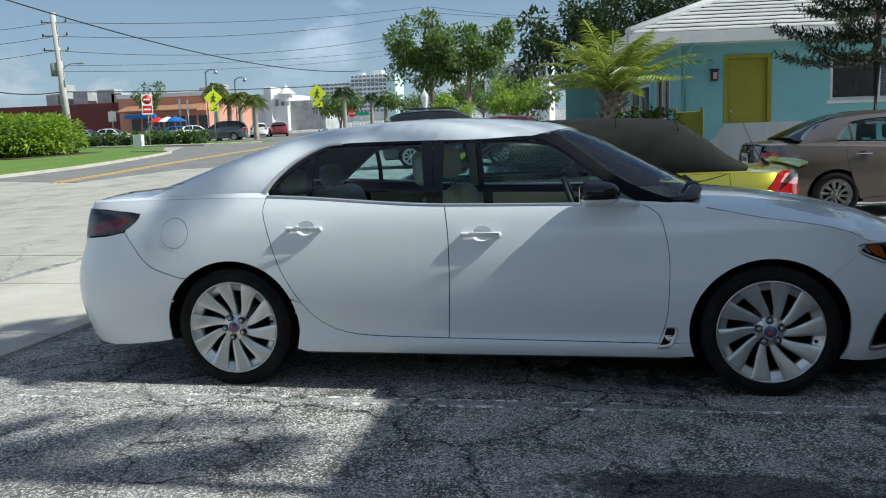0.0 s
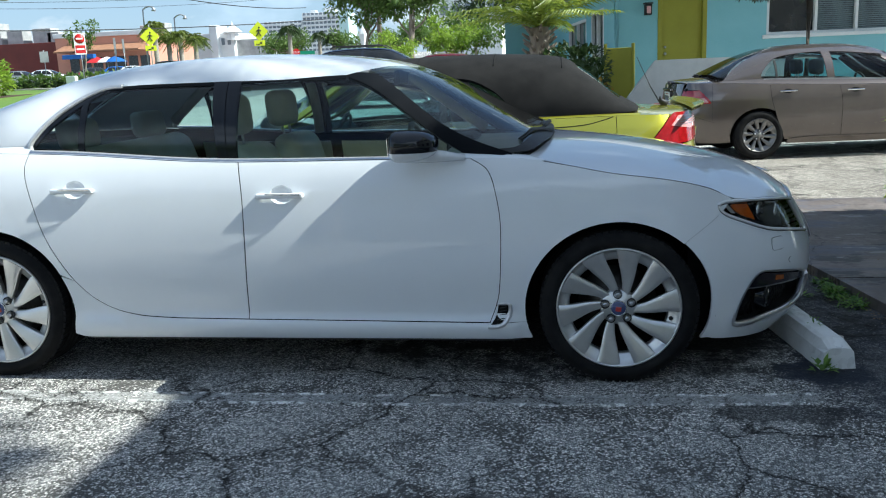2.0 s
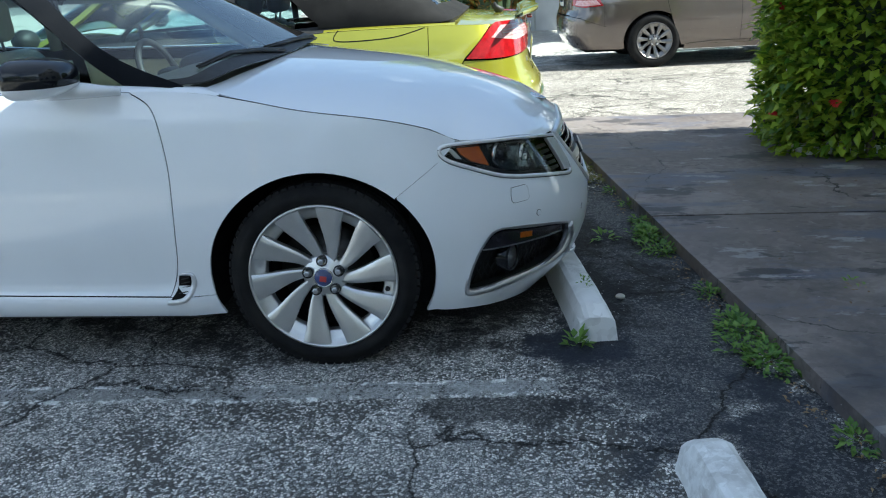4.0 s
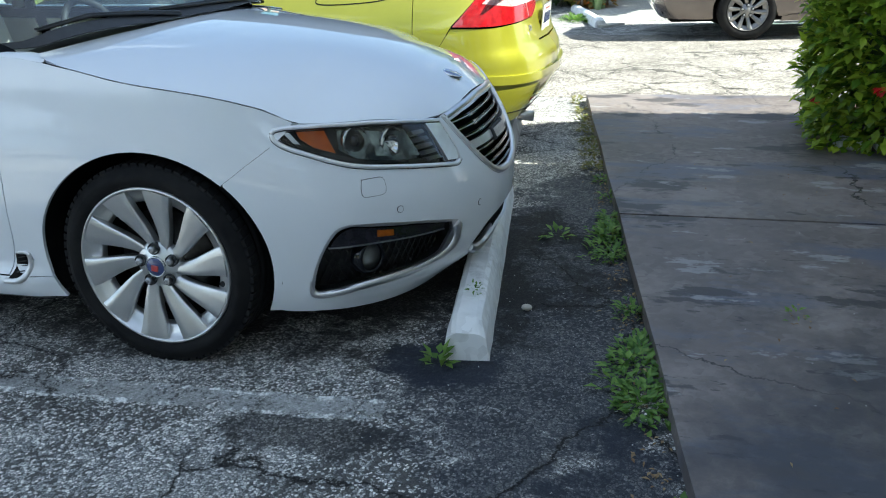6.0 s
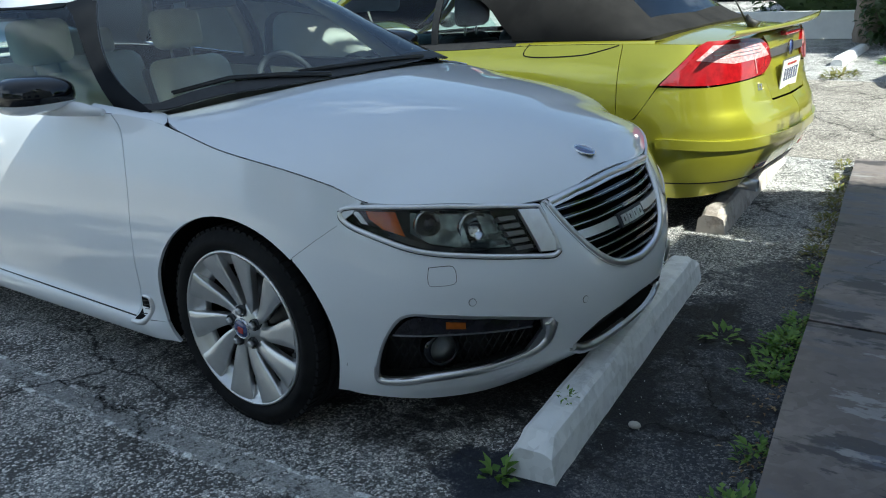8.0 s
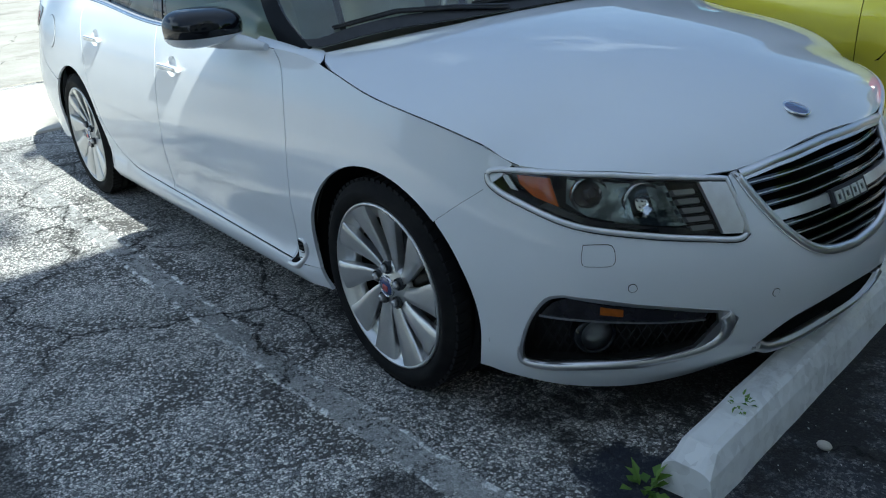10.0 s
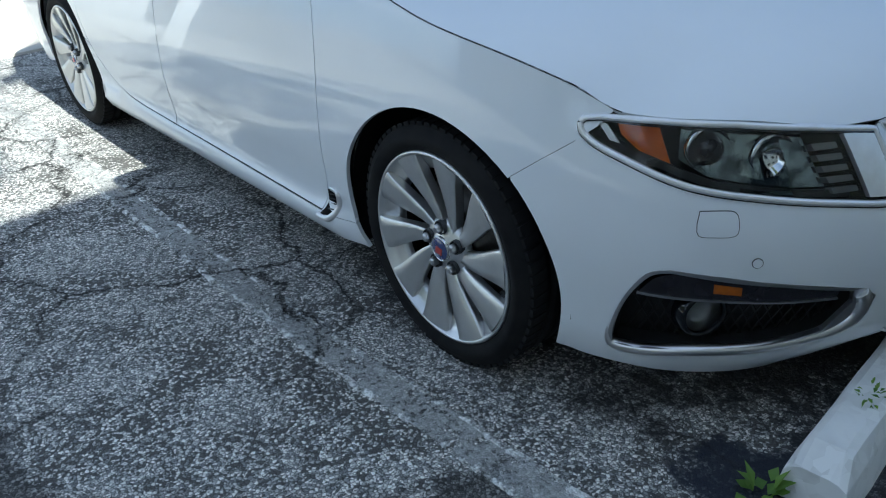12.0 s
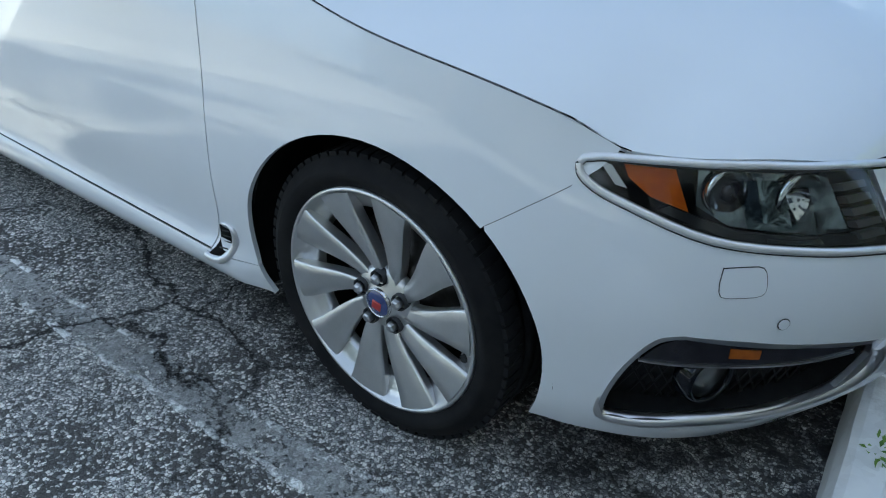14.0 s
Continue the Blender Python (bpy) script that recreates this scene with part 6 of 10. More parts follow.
    both_sides("window_post", sheet([(0.742, 0.0), (0.742, 0.32), (0.788, 0.33), (0.788, 0.0)], S.green(0.002), 0.05, 0.01), BLACK, car)
    ws = smooth((1.56, 0.42), (1.85, 0.2), (2.12, 0.04), n=4) + smooth((2.12, 0.04), (2.22, 0.4), (2.28, 1.0), n=4)
    part("windscreen", sheet(outline([(1.55, 1.0), (1.55, 0.6)], ws, [Vector((p[0], 2 - p[1])) for p in reversed(ws)], [(1.55, 1.4)]), G, 0.06, 0.005), GLASS, car)
    both_sides("a_pillar", sheet(band_strip(smooth((1.50, 0.385), (1.85, 0.17), (2.12, 0.0), n=4), 0.03), G, 0.04, 0.02), YELLOW, car)
    both_sides("waist_seal", ribbon_bm([[B(x, S.top(x) - 0.001) for x in np.linspace(0.1, 2.1, 30)], [B(x, S.top(x)) + Vector((0, 0.02, 0.016)) for x in np.linspace(0.1, 2.1, 30)], [G(x, 0.02) + Vector((0, 0.01, 0.0)) for x in np.linspace(0.1, 2.1, 30)]]), BLACK, car)
    both_sides("rear_shoulder", ribbon_bm([[B(x, S.top(x) - 0.001) for x in np.linspace(-0.6, 0.2, 16)], [B(x, S.top(x)) + Vector((0, 0.015, 0.012)) for x in np.linspace(-0.6, 0.2, 16)], [D(x, 0.14) for x in np.linspace(-0.6, 0.2, 16)]]), YELLOW, car)
    part("bonnet", sheet(outline([(2.2, 0.06), (3.38, 0.0), (3.38, 2.0), (2.2, 1.94)]), D, 0.08), YELLOW, car)
    for sd in (-1, 1):
        mr = bmesh.new()
        bmesh.ops.create_uvsphere(mr, u_segments=18, v_segments=10, radius=1, matrix=pose(1.95, sd * 0.98, 1.0) @ Matrix.Diagonal((0.07, 0.10, 0.065, 1)))
        for f in mr.faces:
            f.smooth = True
        part("door_mirror", mr, BLACK, car)
        handle(car, S, 0.92, 1.10, 0.80, sd, YELLOW)
        pipe = part("exhaust_pipe", lathe_bm([(0.028, 0.0), (0.031, -0.01), (0.031, -0.10), (0.026, -0.10), (0.026, 0.0)], 20, "x"), SATIN, car) if sd > 0 else None
        if pipe:
            pipe.matrix_basis = pose(-0.92, sd * 0.40, 0.225, 0, -4, 0)
    part("tail_lining", box_bm(-0.93, -0.85, -0.62, 0.62, 0.26, 0.9, 0.05), VOID, car)
    cabin(car, S, 1.05, SEAT_DARK, dash_x=1.72)
    for x, flip in ((0, False), (2.675, False), (0, True), (2.675, True)):
        wheel(car, (x, 0.86 if flip else -0.86, 0.32), 0.315, 0.222, 0.215, ALLOY, kind="slim", flip=flip, badge=False, simple=True)
    return car


def brown_saloon():
    S = CIVIC
    car = thing("brown_saloon_car", "bronze-grey four-door saloon car parked along the lane", "car", at=pose(CX, CY, 0.012, 0, 0, 6))
    B, D, G = S.band(-1), S.deck(), S.green()
    rc, fc, az = (0.0, 0.31), (2.70, 0.31), 0.345
    s0 = float(S.s[0])
    lower_body(car, S, BROWN, rc, fc, az, splits=(0.13, 1.0, 2.05), rear_from=-0.60, door_bottom=0.25)
    lamp = outline([(-0.612, 0.737), (-0.65, 0.80), (-0.765, 0.905), (-1.05, 0.905), (-1.10, 0.75), (-0.87, 0.722)])
    quarter = outline([(-0.60, 0.50), (-0.60, S.top(-0.6)), (-1.0, S.top(-1.0)), (-1.04, 0.91), (-0.768, 0.91), (-0.653, 0.803), (-0.611, 0.735), (-0.87, 0.718), (-1.10, 0.745), (-1.12, 0.62), (-0.9, 0.60)])
    both_sides("tail_quarter", sheet(quarter, B, 0.05), BROWN, car)
    both_sides("boot_panel", sheet(outline([(-1.07, 0.99), (-1.12, 0.75), (-1.12, 0.625), (s0, 0.625), (s0, 0.99)]), B, 0.05, gap=0.002), BROWN, car)
    bumper = outline([(s0, 0.24), (s0, 0.615), (-1.1, 0.615), (-0.9, 0.595), (-0.60, 0.50), (-0.45, 0.47)], arch(*rc, az, 150, 194, 8), [(-0.40, 0.22), (-0.8, 0.22)])
    both_sides("rear_bumper", sheet(bumper, B, 0.05, gap=0.002), BROWN, car)
    for sd in (-1, 1):
        hl = part("tail_lamp", sheet(lamp, S.band(sd, -0.008), 0.04, 0.02), RED_LENS, car, "red and clear tail lamp")
        part("clear_lens", sheet(outline([(-0.70, 0.805), (-0.645, 0.752), (-0.87, 0.738), (-1.0, 0.755), (-0.98, 0.805)]), S.band(sd, -0.011), 0.04, 0.004), CLEAR_RED, hl)
        handle(car, S, 0.24, 0.46, 0.858, sd, CHROME)
        handle(car, S, 1.08, 1.30, 0.845, sd, CHROME)
    both_sides("side_strip", sheet(band_strip([(-0.60, 0.485), (-0.40, 0.465)], 0.012), S.band(-1, -0.008), 0.05, 0.012), BROWN, car)
    both_sides("side_strip", sheet(band_strip([(0.40, 0.412), (1.02, 0.405)], 0.014), S.band(-1, -0.008), 0.05, 0.012), BROWN, car)
    both_sides("side_strip", sheet(band_strip([(1.05, 0.405), (2.05, 0.395)], 0.014), S.band(-1, -0.008), 0.05, 0.012), BROWN, car)
    both_sides("sill_trim", sheet(band_strip([(0.42, 0.245), (0.7, 0.265), (1.4, 0.262), (2.2, 0.255)], 0.012), S.band(-1, -0.014), 0.05, 0.02), BROWN, car)
    part("boot_lid", sheet(outline([(-0.99, 0.0), (-0.45, 0.0), (-0.45, 2.0), (-0.99, 2.0)]), D, 0.06), BROWN, car)
    part("boot_chrome", box_bm(-1.005, -0.985, -0.24, 0.24, 0.90, 0.925, 0.008), CHROME, car)
    em = part("boot_badge", box_bm(-1.0, -0.985, -0.04, 0.04, 0.935, 0.99, 0.012), CHROME, car)
    plate_part(car, None, pose(-0.99, 0, 0.80, 0, -4, 0))
    part("bonnet", sheet(outline([(2.55, 0.03), (3.33, 0.0), (3.33, 2.0), (2.55, 1.97)]), D, 0.08), BROWN, car)
    cant = smooth((1.60, 0.40), (1.35, 0.382), (0.81, 0.40), (0.35, 0.375), n=4)
    c_edge = smooth((0.35, 0.375), (0.2, 0.33), (0.08, 0.2), (0.03, 0.10), (0.06, 0.055), n=4)
    scr = smooth((-0.42, 0.14), (-0.30, 0.36), (-0.10, 0.50), (0.16, 0.66), (0.24, 0.80), (0.27, 1.0), n=4)
    head = smooth((1.62, 0.44), (1.68, 0.6), (1.72, 1.0), n=4)
    half = head[::-1] + cant + c_edge + [(0.06, 0.0), (-0.3, 0.0), (-0.5, 0.0)] + scr
    part("roof", sheet(outline(half, [Vector((p[0], 2 - p[1])) for p in reversed(half)]), G, 0.05), BROWN, car)
    part("rear_screen", sheet(outline(scr, [Vector((p[0], 2 - p[1])) for p in reversed(scr)], [(-0.50, 1.75), (-0.55, 1.0), (-0.50, 0.25)]), G, 0.06, 0.004), SCREEN, car)
    both_sides("quarter_window", sheet([(0.07, 0.065), (0.10, 0.16), (0.21, 0.29), (0.215, 0.06)], S.green(0.003), 0.05, 0.004), GLASS, car)
    both_sides("rear_side_window", sheet([(0.235, 0.058), (0.23, 0.30), (0.38, 0.362), (0.82, 0.38), (0.86, 0.06)], S.green(0.003), 0.05, 0.004), GLASS, car)
    both_sides("front_side_window", sheet([(0.95, 0.06), (0.93, 0.378), (1.35, 0.36), (1.55, 0.32), (2.0, 0.06)], S.green(0.003), 0.05, 0.004), GLASS, car)
    both_sides("b_pillar", sheet([(0.86, 0.04), (0.82, 0.40), (0.93, 0.40), (0.95, 0.04)], G, 0.05, 0.02), BROWN, car)
    both_sides("window_bar", sheet([(0.214, 0.04), (0.21, 0.31), (0.232, 0.31), (0.236, 0.04)], G, 0.05, 0.02), BLACK, car)
    ws = smooth((1.66, 0.46), (2.1, 0.22), (2.45, 0.06), n=4) + smooth((2.45, 0.06), (2.55, 0.4), (2.6, 1.0), n=3)
    part("windscreen", sheet(outline([(1.72, 1.0), (1.69, 0.6)], ws, [Vector((p[0], 2 - p[1])) for p in reversed(ws)], [(1.69, 1.4)]), G, 0.06, 0.005), GLASS, car)
    both_sides("a_pillar", sheet(outline(smooth((1.60, 0.41), (1.64, 0.455), (2.1, 0.215), (2.45, 0.05), n=3), [(2.4, 0.0), (2.06, 0.04), (1.57, 0.335)]), G, 0.05, 0.02), BROWN, car)
    both_sides("waist_trim", ribbon_bm([[B(x, S.top(x) - 0.001) for x in np.linspace(-0.5, 2.5, 40)], [B(x, S.top(x)) + Vector((0, 0.012, 0.008)) for x in np.linspace(-0.5, 2.5, 40)], [G(x, 0.055) for x in np.linspace(-0.5, 2.5, 40)]]), BROWN, car)
    both_sides("waist_chrome", sheet(band_strip([(0.06, 0.052), (0.5, 0.05), (1.0, 0.05), (2.0, 0.05)], 0.008), S.green(-0.003), 0.05, 0.006), SATIN, car)
    part("tail_lining", box_bm(-0.9, -0.82, -0.64, 0.64, 0.26, 0.94, 0.05), VOID, car)
    part("roof_lining", sheet(outline([(1.6, 0.48), (0.3, 0.48), (0.15, 1.0), (0.3, 1.52), (1.6, 1.52)]), S.green(0.035), 0.1, 0.004), SEAT_GREY, car)
    cabin(car, S, 1.15, SEAT_GREY, dash_x=1.9)
    for x, flip in ((0, False), (2.70, False), (0, True), (2.70, True)):
        wheel(car, (x, 0.865 if flip else -0.865, 0.31), 0.312, 0.212, 0.2, GREY_ALLOY, spokes=10, kind="slim", flip=flip, badge=False, simple=True, turn=0.2)
    return car


BROWN_PLASTIC = material("brown_plastic", (0.06, 0.04, 0.03), 0.5, second=(0.09, 0.06, 0.045), scale=12)
SEAT_GREY = material("grey_seat", (0.16, 0.16, 0.16), 0.8, second=(0.12, 0.12, 0.12), scale=10)
yellow_convertible()
brown_saloon()


# ---- ground ----
def far_rise(y):
    """The ground climbs a little beyond the lane."""
    return 0.021 * max(0.0, y - 7.0) * ease((y - 7.0) / 10.0)


def paving_material(name, dark, light, speck, speck_amount, stain, crack=0.0, speck_scale=90.0, stain_scale=0.55, rough=0.92, bump=0.5, damp=None, pool=None):
    """Old paving: aggregate specks, broad stains and fine cracks."""
    m = bpy.data.materials.new(name)
    m.use_nodes = True
    n, l = m.node_tree.nodes, m.node_tree.links
    b = n["Principled BSDF"]
    b.inputs["Roughness"].default_value, b.inputs["Specular IOR Level"].default_value = rough, 0.3
    co = n.new("ShaderNodeTexCoord")

    def tex(kind, scale, **kw):
        t = n.new(kind)
        t.inputs["Scale"].default_value = scale
        for k, v in kw.items():
            t.inputs[k].default_value = v
        l.new(co.outputs["Object"], t.inputs["Vector"])
        return t

    def rng(socket, a, c, lo=0.0, hi=1.0):
        r = n.new("ShaderNodeMapRange")
        for k, v in (("From Min", a), ("From Max", c), ("To Min", lo), ("To Max", hi)):
            r.inputs[k].default_value = v
        l.new(socket, r.inputs["Value"])
        return r.outputs["Result"]

    def mix(fac, a, c, kind="MIX"):
        x = n.new("ShaderNodeMix")
        x.data_type, x.blend_type = "RGBA", kind
        l.new(fac, x.inputs["Factor"])
        for s, v in (("A", a), ("B", c)):
            if isinstance(v, tuple):
                x.inputs[s].default_value = (*v, 1)
            else:
                l.new(v, x.inputs[s])
        return x.outputs["Result"]

    broad = tex("ShaderNodeTexNoise", 1.3, Detail=8.0, Roughness=0.62)
    col = mix(rng(broad.outputs["Fac"], 0.32, 0.68), dark, light)
    sp = tex("ShaderNodeTexVoronoi", speck_scale)
    sn = tex("ShaderNodeTexNoise", speck_scale * 0.3, Detail=5.0)
    pick = n.new("ShaderNodeMath")
    pick.operation = "MULTIPLY"
    l.new(rng(sp.outputs["Color"], 0.25, 0.72), pick.inputs[0])
    l.new(rng(sn.outputs["Fac"], 0.28, 0.62), pick.inputs[1])
    amt = n.new("ShaderNodeMath")
    amt.operation = "MULTIPLY"
    wear = tex("ShaderNodeTexNoise", 2.1, Detail=6.0, Roughness=0.7)
    l.new(pick.outputs[0], amt.inputs[0])
    l.new(rng(wear.outputs["Fac"], 0.30, 0.62, 0.12 * speck_amount, speck_amount), amt.inputs[1])
    col = mix(amt.outputs[0], col, speck)
    st = tex("ShaderNodeTexNoise", stain_scale, Detail=9.0, Roughness=0.72)
    col = mix(rng(st.outputs["Fac"], 0.54, 0.62, 0.0, stain[3]), col, stain[:3])
    height = amt.outputs[0]
    if damp:
        # streaky dark and light marks with crisp edges
        mp = n.new("ShaderNodeMapping")
        mp.inputs["Scale"].default_value = (1.0, 2.6, 1.0)
        l.new(co.outputs["Object"], mp.inputs["Vector"])
        for scale, lo, hi, colour in damp:
            t = tex("ShaderNodeTexNoise", scale, Detail=8.0, Roughness=0.68)
            l.new(mp.outputs["Vector"], t.inputs["Vector"])
            col = mix(rng(t.outputs["Fac"], lo, hi, 0.0, 0.8), col, colour)
    if pool:
        # a wide dark stain with a ragged edge
        cx, cy, rx, ry, dark, most = pool
        mp = n.new("ShaderNodeMapping")
        mp.inputs["Location"].default_value, mp.inputs["Scale"].default_value = (-cx / rx, -cy / ry, 0), (1 / rx, 1 / ry, 0)
        l.new(co.outputs["Object"], mp.inputs["Vector"])
        ln, rag, add = n.new("ShaderNodeVectorMath"), tex("ShaderNodeTexNoise", 2.6, Detail=9.0, Roughness=0.7), n.new("ShaderNodeMath")
        ln.operation = "LENGTH"
        l.new(mp.outputs["Vector"], ln.inputs[0])
        l.new(ln.outputs["Value"], add.inputs[0])
        l.new(rng(rag.outputs["Fac"], 0.25, 0.75, -0.5, 0.5), add.inputs[1])
        col = mix(rng(add.outputs[0], 0.7, 1.2, most, 0.0), col, dark)
    if crack:
        warp = tex("ShaderNodeTexNoise", 3.2, Detail=11.0, Roughness=0.66)
        wmix2 = n.new("ShaderNodeMix")
        wmix2.data_type, wmix2.blend_type = "RGBA", "LINEAR_LIGHT"
        wmix2.inputs["Factor"].default_value = 0.16
        l.new(co.outputs["Object"], wmix2.inputs["A"])
        l.new(warp.outputs["Color"], wmix2.inputs["B"])
        v = n.new("ShaderNodeTexVoronoi")
        v.feature = "DISTANCE_TO_EDGE"
        v.inputs["Scale"].default_value = crack
        l.new(wmix2.outputs["Result"], v.inputs["Vector"])
        gate = tex("ShaderNodeTexNoise", 0.8, Detail=3.0)
        line = n.new("ShaderNodeMath")
        line.operation = "MULTIPLY"
        l.new(rng(v.outputs["Distance"], 0.002 * crack, 0.0065 * crack, 0.92, 0.0), line.inputs[0])
        l.new(rng(gate.outputs["Fac"], 0.44, 0.56), line.inputs[1])
        col = mix(line.outputs[0], col, (0.012, 0.012, 0.012))
        sub = n.new("ShaderNodeMath")
        sub.operation = "SUBTRACT"
        l.new(height, sub.inputs[0])
        l.new(line.outputs[0], sub.inputs[1])
        height = sub.outputs[0]
    l.new(col, b.inputs["Base Color"])
    p = n.new("ShaderNodeBump")
    p.inputs["Strength"].default_value, p.inputs["Distance"].default_value = bump, 0.006
    l.new(height, p.inputs["Height"])
    l.new(p.outputs["Normal"], b.inputs["Normal"])
    return m


def asphalt_material(name, low, high, coat=(0.45, 0.68), coat_most=0.9, tone=(0.85, 1.2), size=115.0, oil_and_shade=(), crack=1.5, flake=None, fill=0.0):
    """Worn asphalt: single stones of uneven brightness in black bitumen, coated patches, oil marks, painted shade and
    cracks.
    """
    m = bpy.data.materials.new(name)
    m.use_nodes = True
    n, l = m.node_tree.nodes, m.node_tree.links
    b = n["Principled BSDF"]
    b.inputs["Roughness"].default_value, b.inputs["Specular IOR Level"].default_value = 0.88, 0.3
    co = n.new("ShaderNodeTexCoord").outputs["Object"]

    def tex(kind, scale, at=co, feature=None, **kw):
        t = n.new(kind)
        if feature:
            t.feature = feature
        t.inputs["Scale"].default_value = scale
        for k, v in kw.items():
            t.inputs[k].default_value = v
        l.new(at, t.inputs["Vector"])
        return t

    def rng(socket, a, c, lo=0.0, hi=1.0):
        r = n.new("ShaderNodeMapRange")
        for k, v in (("From Min", a), ("From Max", c), ("To Min", lo), ("To Max", hi)):
            r.inputs[k].default_value = v
        l.new(socket, r.inputs["Value"])
        return r.outputs["Result"]

    def sums(kind, a, c):
        x = n.new("ShaderNodeMath")
        x.operation = kind
        for i, v in enumerate((a, c)):
            if isinstance(v, float):
                x.inputs[i].default_value = v
            else:
                l.new(v, x.inputs[i])
        return x.outputs["Value"]

    def mix(fac, a, c, kind="MIX"):
        x = n.new("ShaderNodeMix")
        x.data_type, x.blend_type = "RGBA", kind
        for s, v in (("Factor", fac), ("A", a), ("B", c)):
            if isinstance(v, float):
                x.inputs[s].default_value = v
            elif isinstance(v, tuple):
                x.inputs[s].default_value = (*v, 1)
            else:
                l.new(v, x.inputs[s])
        return x.outputs["Result"]

    def warped(amount, scale, detail):
        return mix(amount, co, tex("ShaderNodeTexNoise", scale, Detail=detail, Roughness=0.66).outputs["Color"], "LINEAR_LIGHT")

    bitumen = tuple(0.06 * c for c in high)
    at = warped(0.004, 150.0, 2.0)
    cell = tex("ShaderNodeTexVoronoi", size, at)
    rim = tex("ShaderNodeTexVoronoi", size, at, "DISTANCE_TO_EDGE").outputs["Distance"]
    chan = n.new("ShaderNodeSeparateColor")
    l.new(cell.outputs["Color"], chan.inputs["Color"])
    stone = mix(rng(chan.outputs["Red"], 0.1, 0.95), low, high)
    chips = tex("ShaderNodeTexNoise", size * 2.6, Detail=3.0, Roughness=0.7).outputs["Fac"]
    grey = n.new("ShaderNodeCombineColor")
    broad = tex("ShaderNodeTexNoise", 1.1, Detail=6.0, Roughness=0.6).outputs["Fac"]
    shade = sums("MULTIPLY", rng(chips, 0.3, 0.7, 0.62, 1.35), rng(broad, 0.34, 0.66, *tone))
    for k in ("Red", "Green", "Blue"):
        l.new(shade, grey.inputs[k])
    stone = mix(1.0, stone, grey.outputs["Color"], "MULTIPLY")
    # stones that still wear their bitumen, in patches
    worn = rng(tex("ShaderNodeTexNoise", 2.3, Detail=8.0, Roughness=0.68).outputs["Fac"], *coat, 0.02, coat_most)
    coated = rng(sums("SUBTRACT", worn, chan.outputs["Green"]), -0.06, 0.06)
    col = mix(coated, stone, tuple(2.2 * c for c in bitumen))
    gap = rng(rim, 0.02, 0.12, 1.0 - fill, 0.0)
    col = mix(gap, col, bitumen)
    for cx, cy, rx, ry, dark, most in oil_and_shade:
        # ragged-edged dark patches: oil marks, and shade painted under the car
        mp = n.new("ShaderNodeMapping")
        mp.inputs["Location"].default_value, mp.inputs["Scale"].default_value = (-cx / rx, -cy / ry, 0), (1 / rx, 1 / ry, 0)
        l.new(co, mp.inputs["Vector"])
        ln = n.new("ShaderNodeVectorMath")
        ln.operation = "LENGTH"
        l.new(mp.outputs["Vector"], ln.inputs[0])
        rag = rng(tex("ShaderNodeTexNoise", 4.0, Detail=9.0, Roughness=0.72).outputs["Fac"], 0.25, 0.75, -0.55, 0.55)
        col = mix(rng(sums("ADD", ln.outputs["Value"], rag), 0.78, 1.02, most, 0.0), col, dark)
    cracks = tex("ShaderNodeTexVoronoi", crack, warped(0.16, 3.2, 11.0), "DISTANCE_TO_EDGE").outputs["Distance"]
    gate = rng(tex("ShaderNodeTexNoise", 0.8, Detail=3.0).outputs["Fac"], 0.42, 0.54)
    line = sums("MULTIPLY", rng(cracks, 0.002 * crack, 0.008 * crack, 0.92, 0.0), gate)
    halo = sums("MULTIPLY", rng(cracks, 0.0, 0.035 * crack, 0.6, 0.0), gate)
    col = mix(sums("MULTIPLY", halo, rng(chan.outputs["Blue"], 0.3, 0.6)), col, bitumen)
    col = mix(line, col, (0.008, 0.008, 0.008))
    l.new(col, b.inputs["Base Color"])
    p = n.new("ShaderNodeBump")
    p.inputs["Strength"].default_value, p.inputs["Distance"].default_value = 0.9, 0.004
    l.new(sums("SUBTRACT", sums("MULTIPLY", rng(rim, 0.0, 0.3), rng(chan.outputs["Blue"], 0.0, 1.0, 0.5, 1.0)), line), p.inputs["Height"])
    l.new(p.outputs["Normal"], b.inputs["Normal"])
    if flake:
        # paint that has flaked off shows what lies under it
        t = tex("ShaderNodeTexNoise", flake[0], Detail=10.0, Roughness=0.75)
        l.new(rng(t.outputs["Fac"], flake[1], flake[1] + 0.1, 0.0, flake[2]), b.inputs["Alpha"])
    return m


# the second oval puts the shade under the white car into the colour
LOT = asphalt_material("old_asphalt", (0.22, 0.222, 0.225), (0.97, 0.945, 0.895), oil_and_shade=((4.0, 0.95, 0.50, 1.7, (0.026, 0.031, 0.044), 0.78), (2.75, 1.0, 1.5, 0.92, (0.02, 0.02, 0.021), 0.88), (3.42, -0.30, 0.30, 0.10, (0.025, 0.025, 0.026), 0.7), (3.70, 0.16, 0.20, 0.16, (0.022, 0.027, 0.042), 0.88), (4.28, -0.75, 0.22, 0.7, (0.024, 0.029, 0.042), 0.8), (2.5, -1.15, 0.75, 0.16, (0.025, 0.025, 0.026), 0.7)))
STREET = paving_material("worn_street", (0.30, 0.285, 0.25), (0.42, 0.40, 0.355), (0.55, 0.53, 0.48), 0.5, (0.22, 0.205, 0.18, 0.6), crack=0.5)
ROAD = paving_material("road_asphalt", (0.16, 0.155, 0.15), (0.21, 0.205, 0.2), (0.32, 0.31, 0.3), 0.5, (0.12, 0.12, 0.12, 0.6))
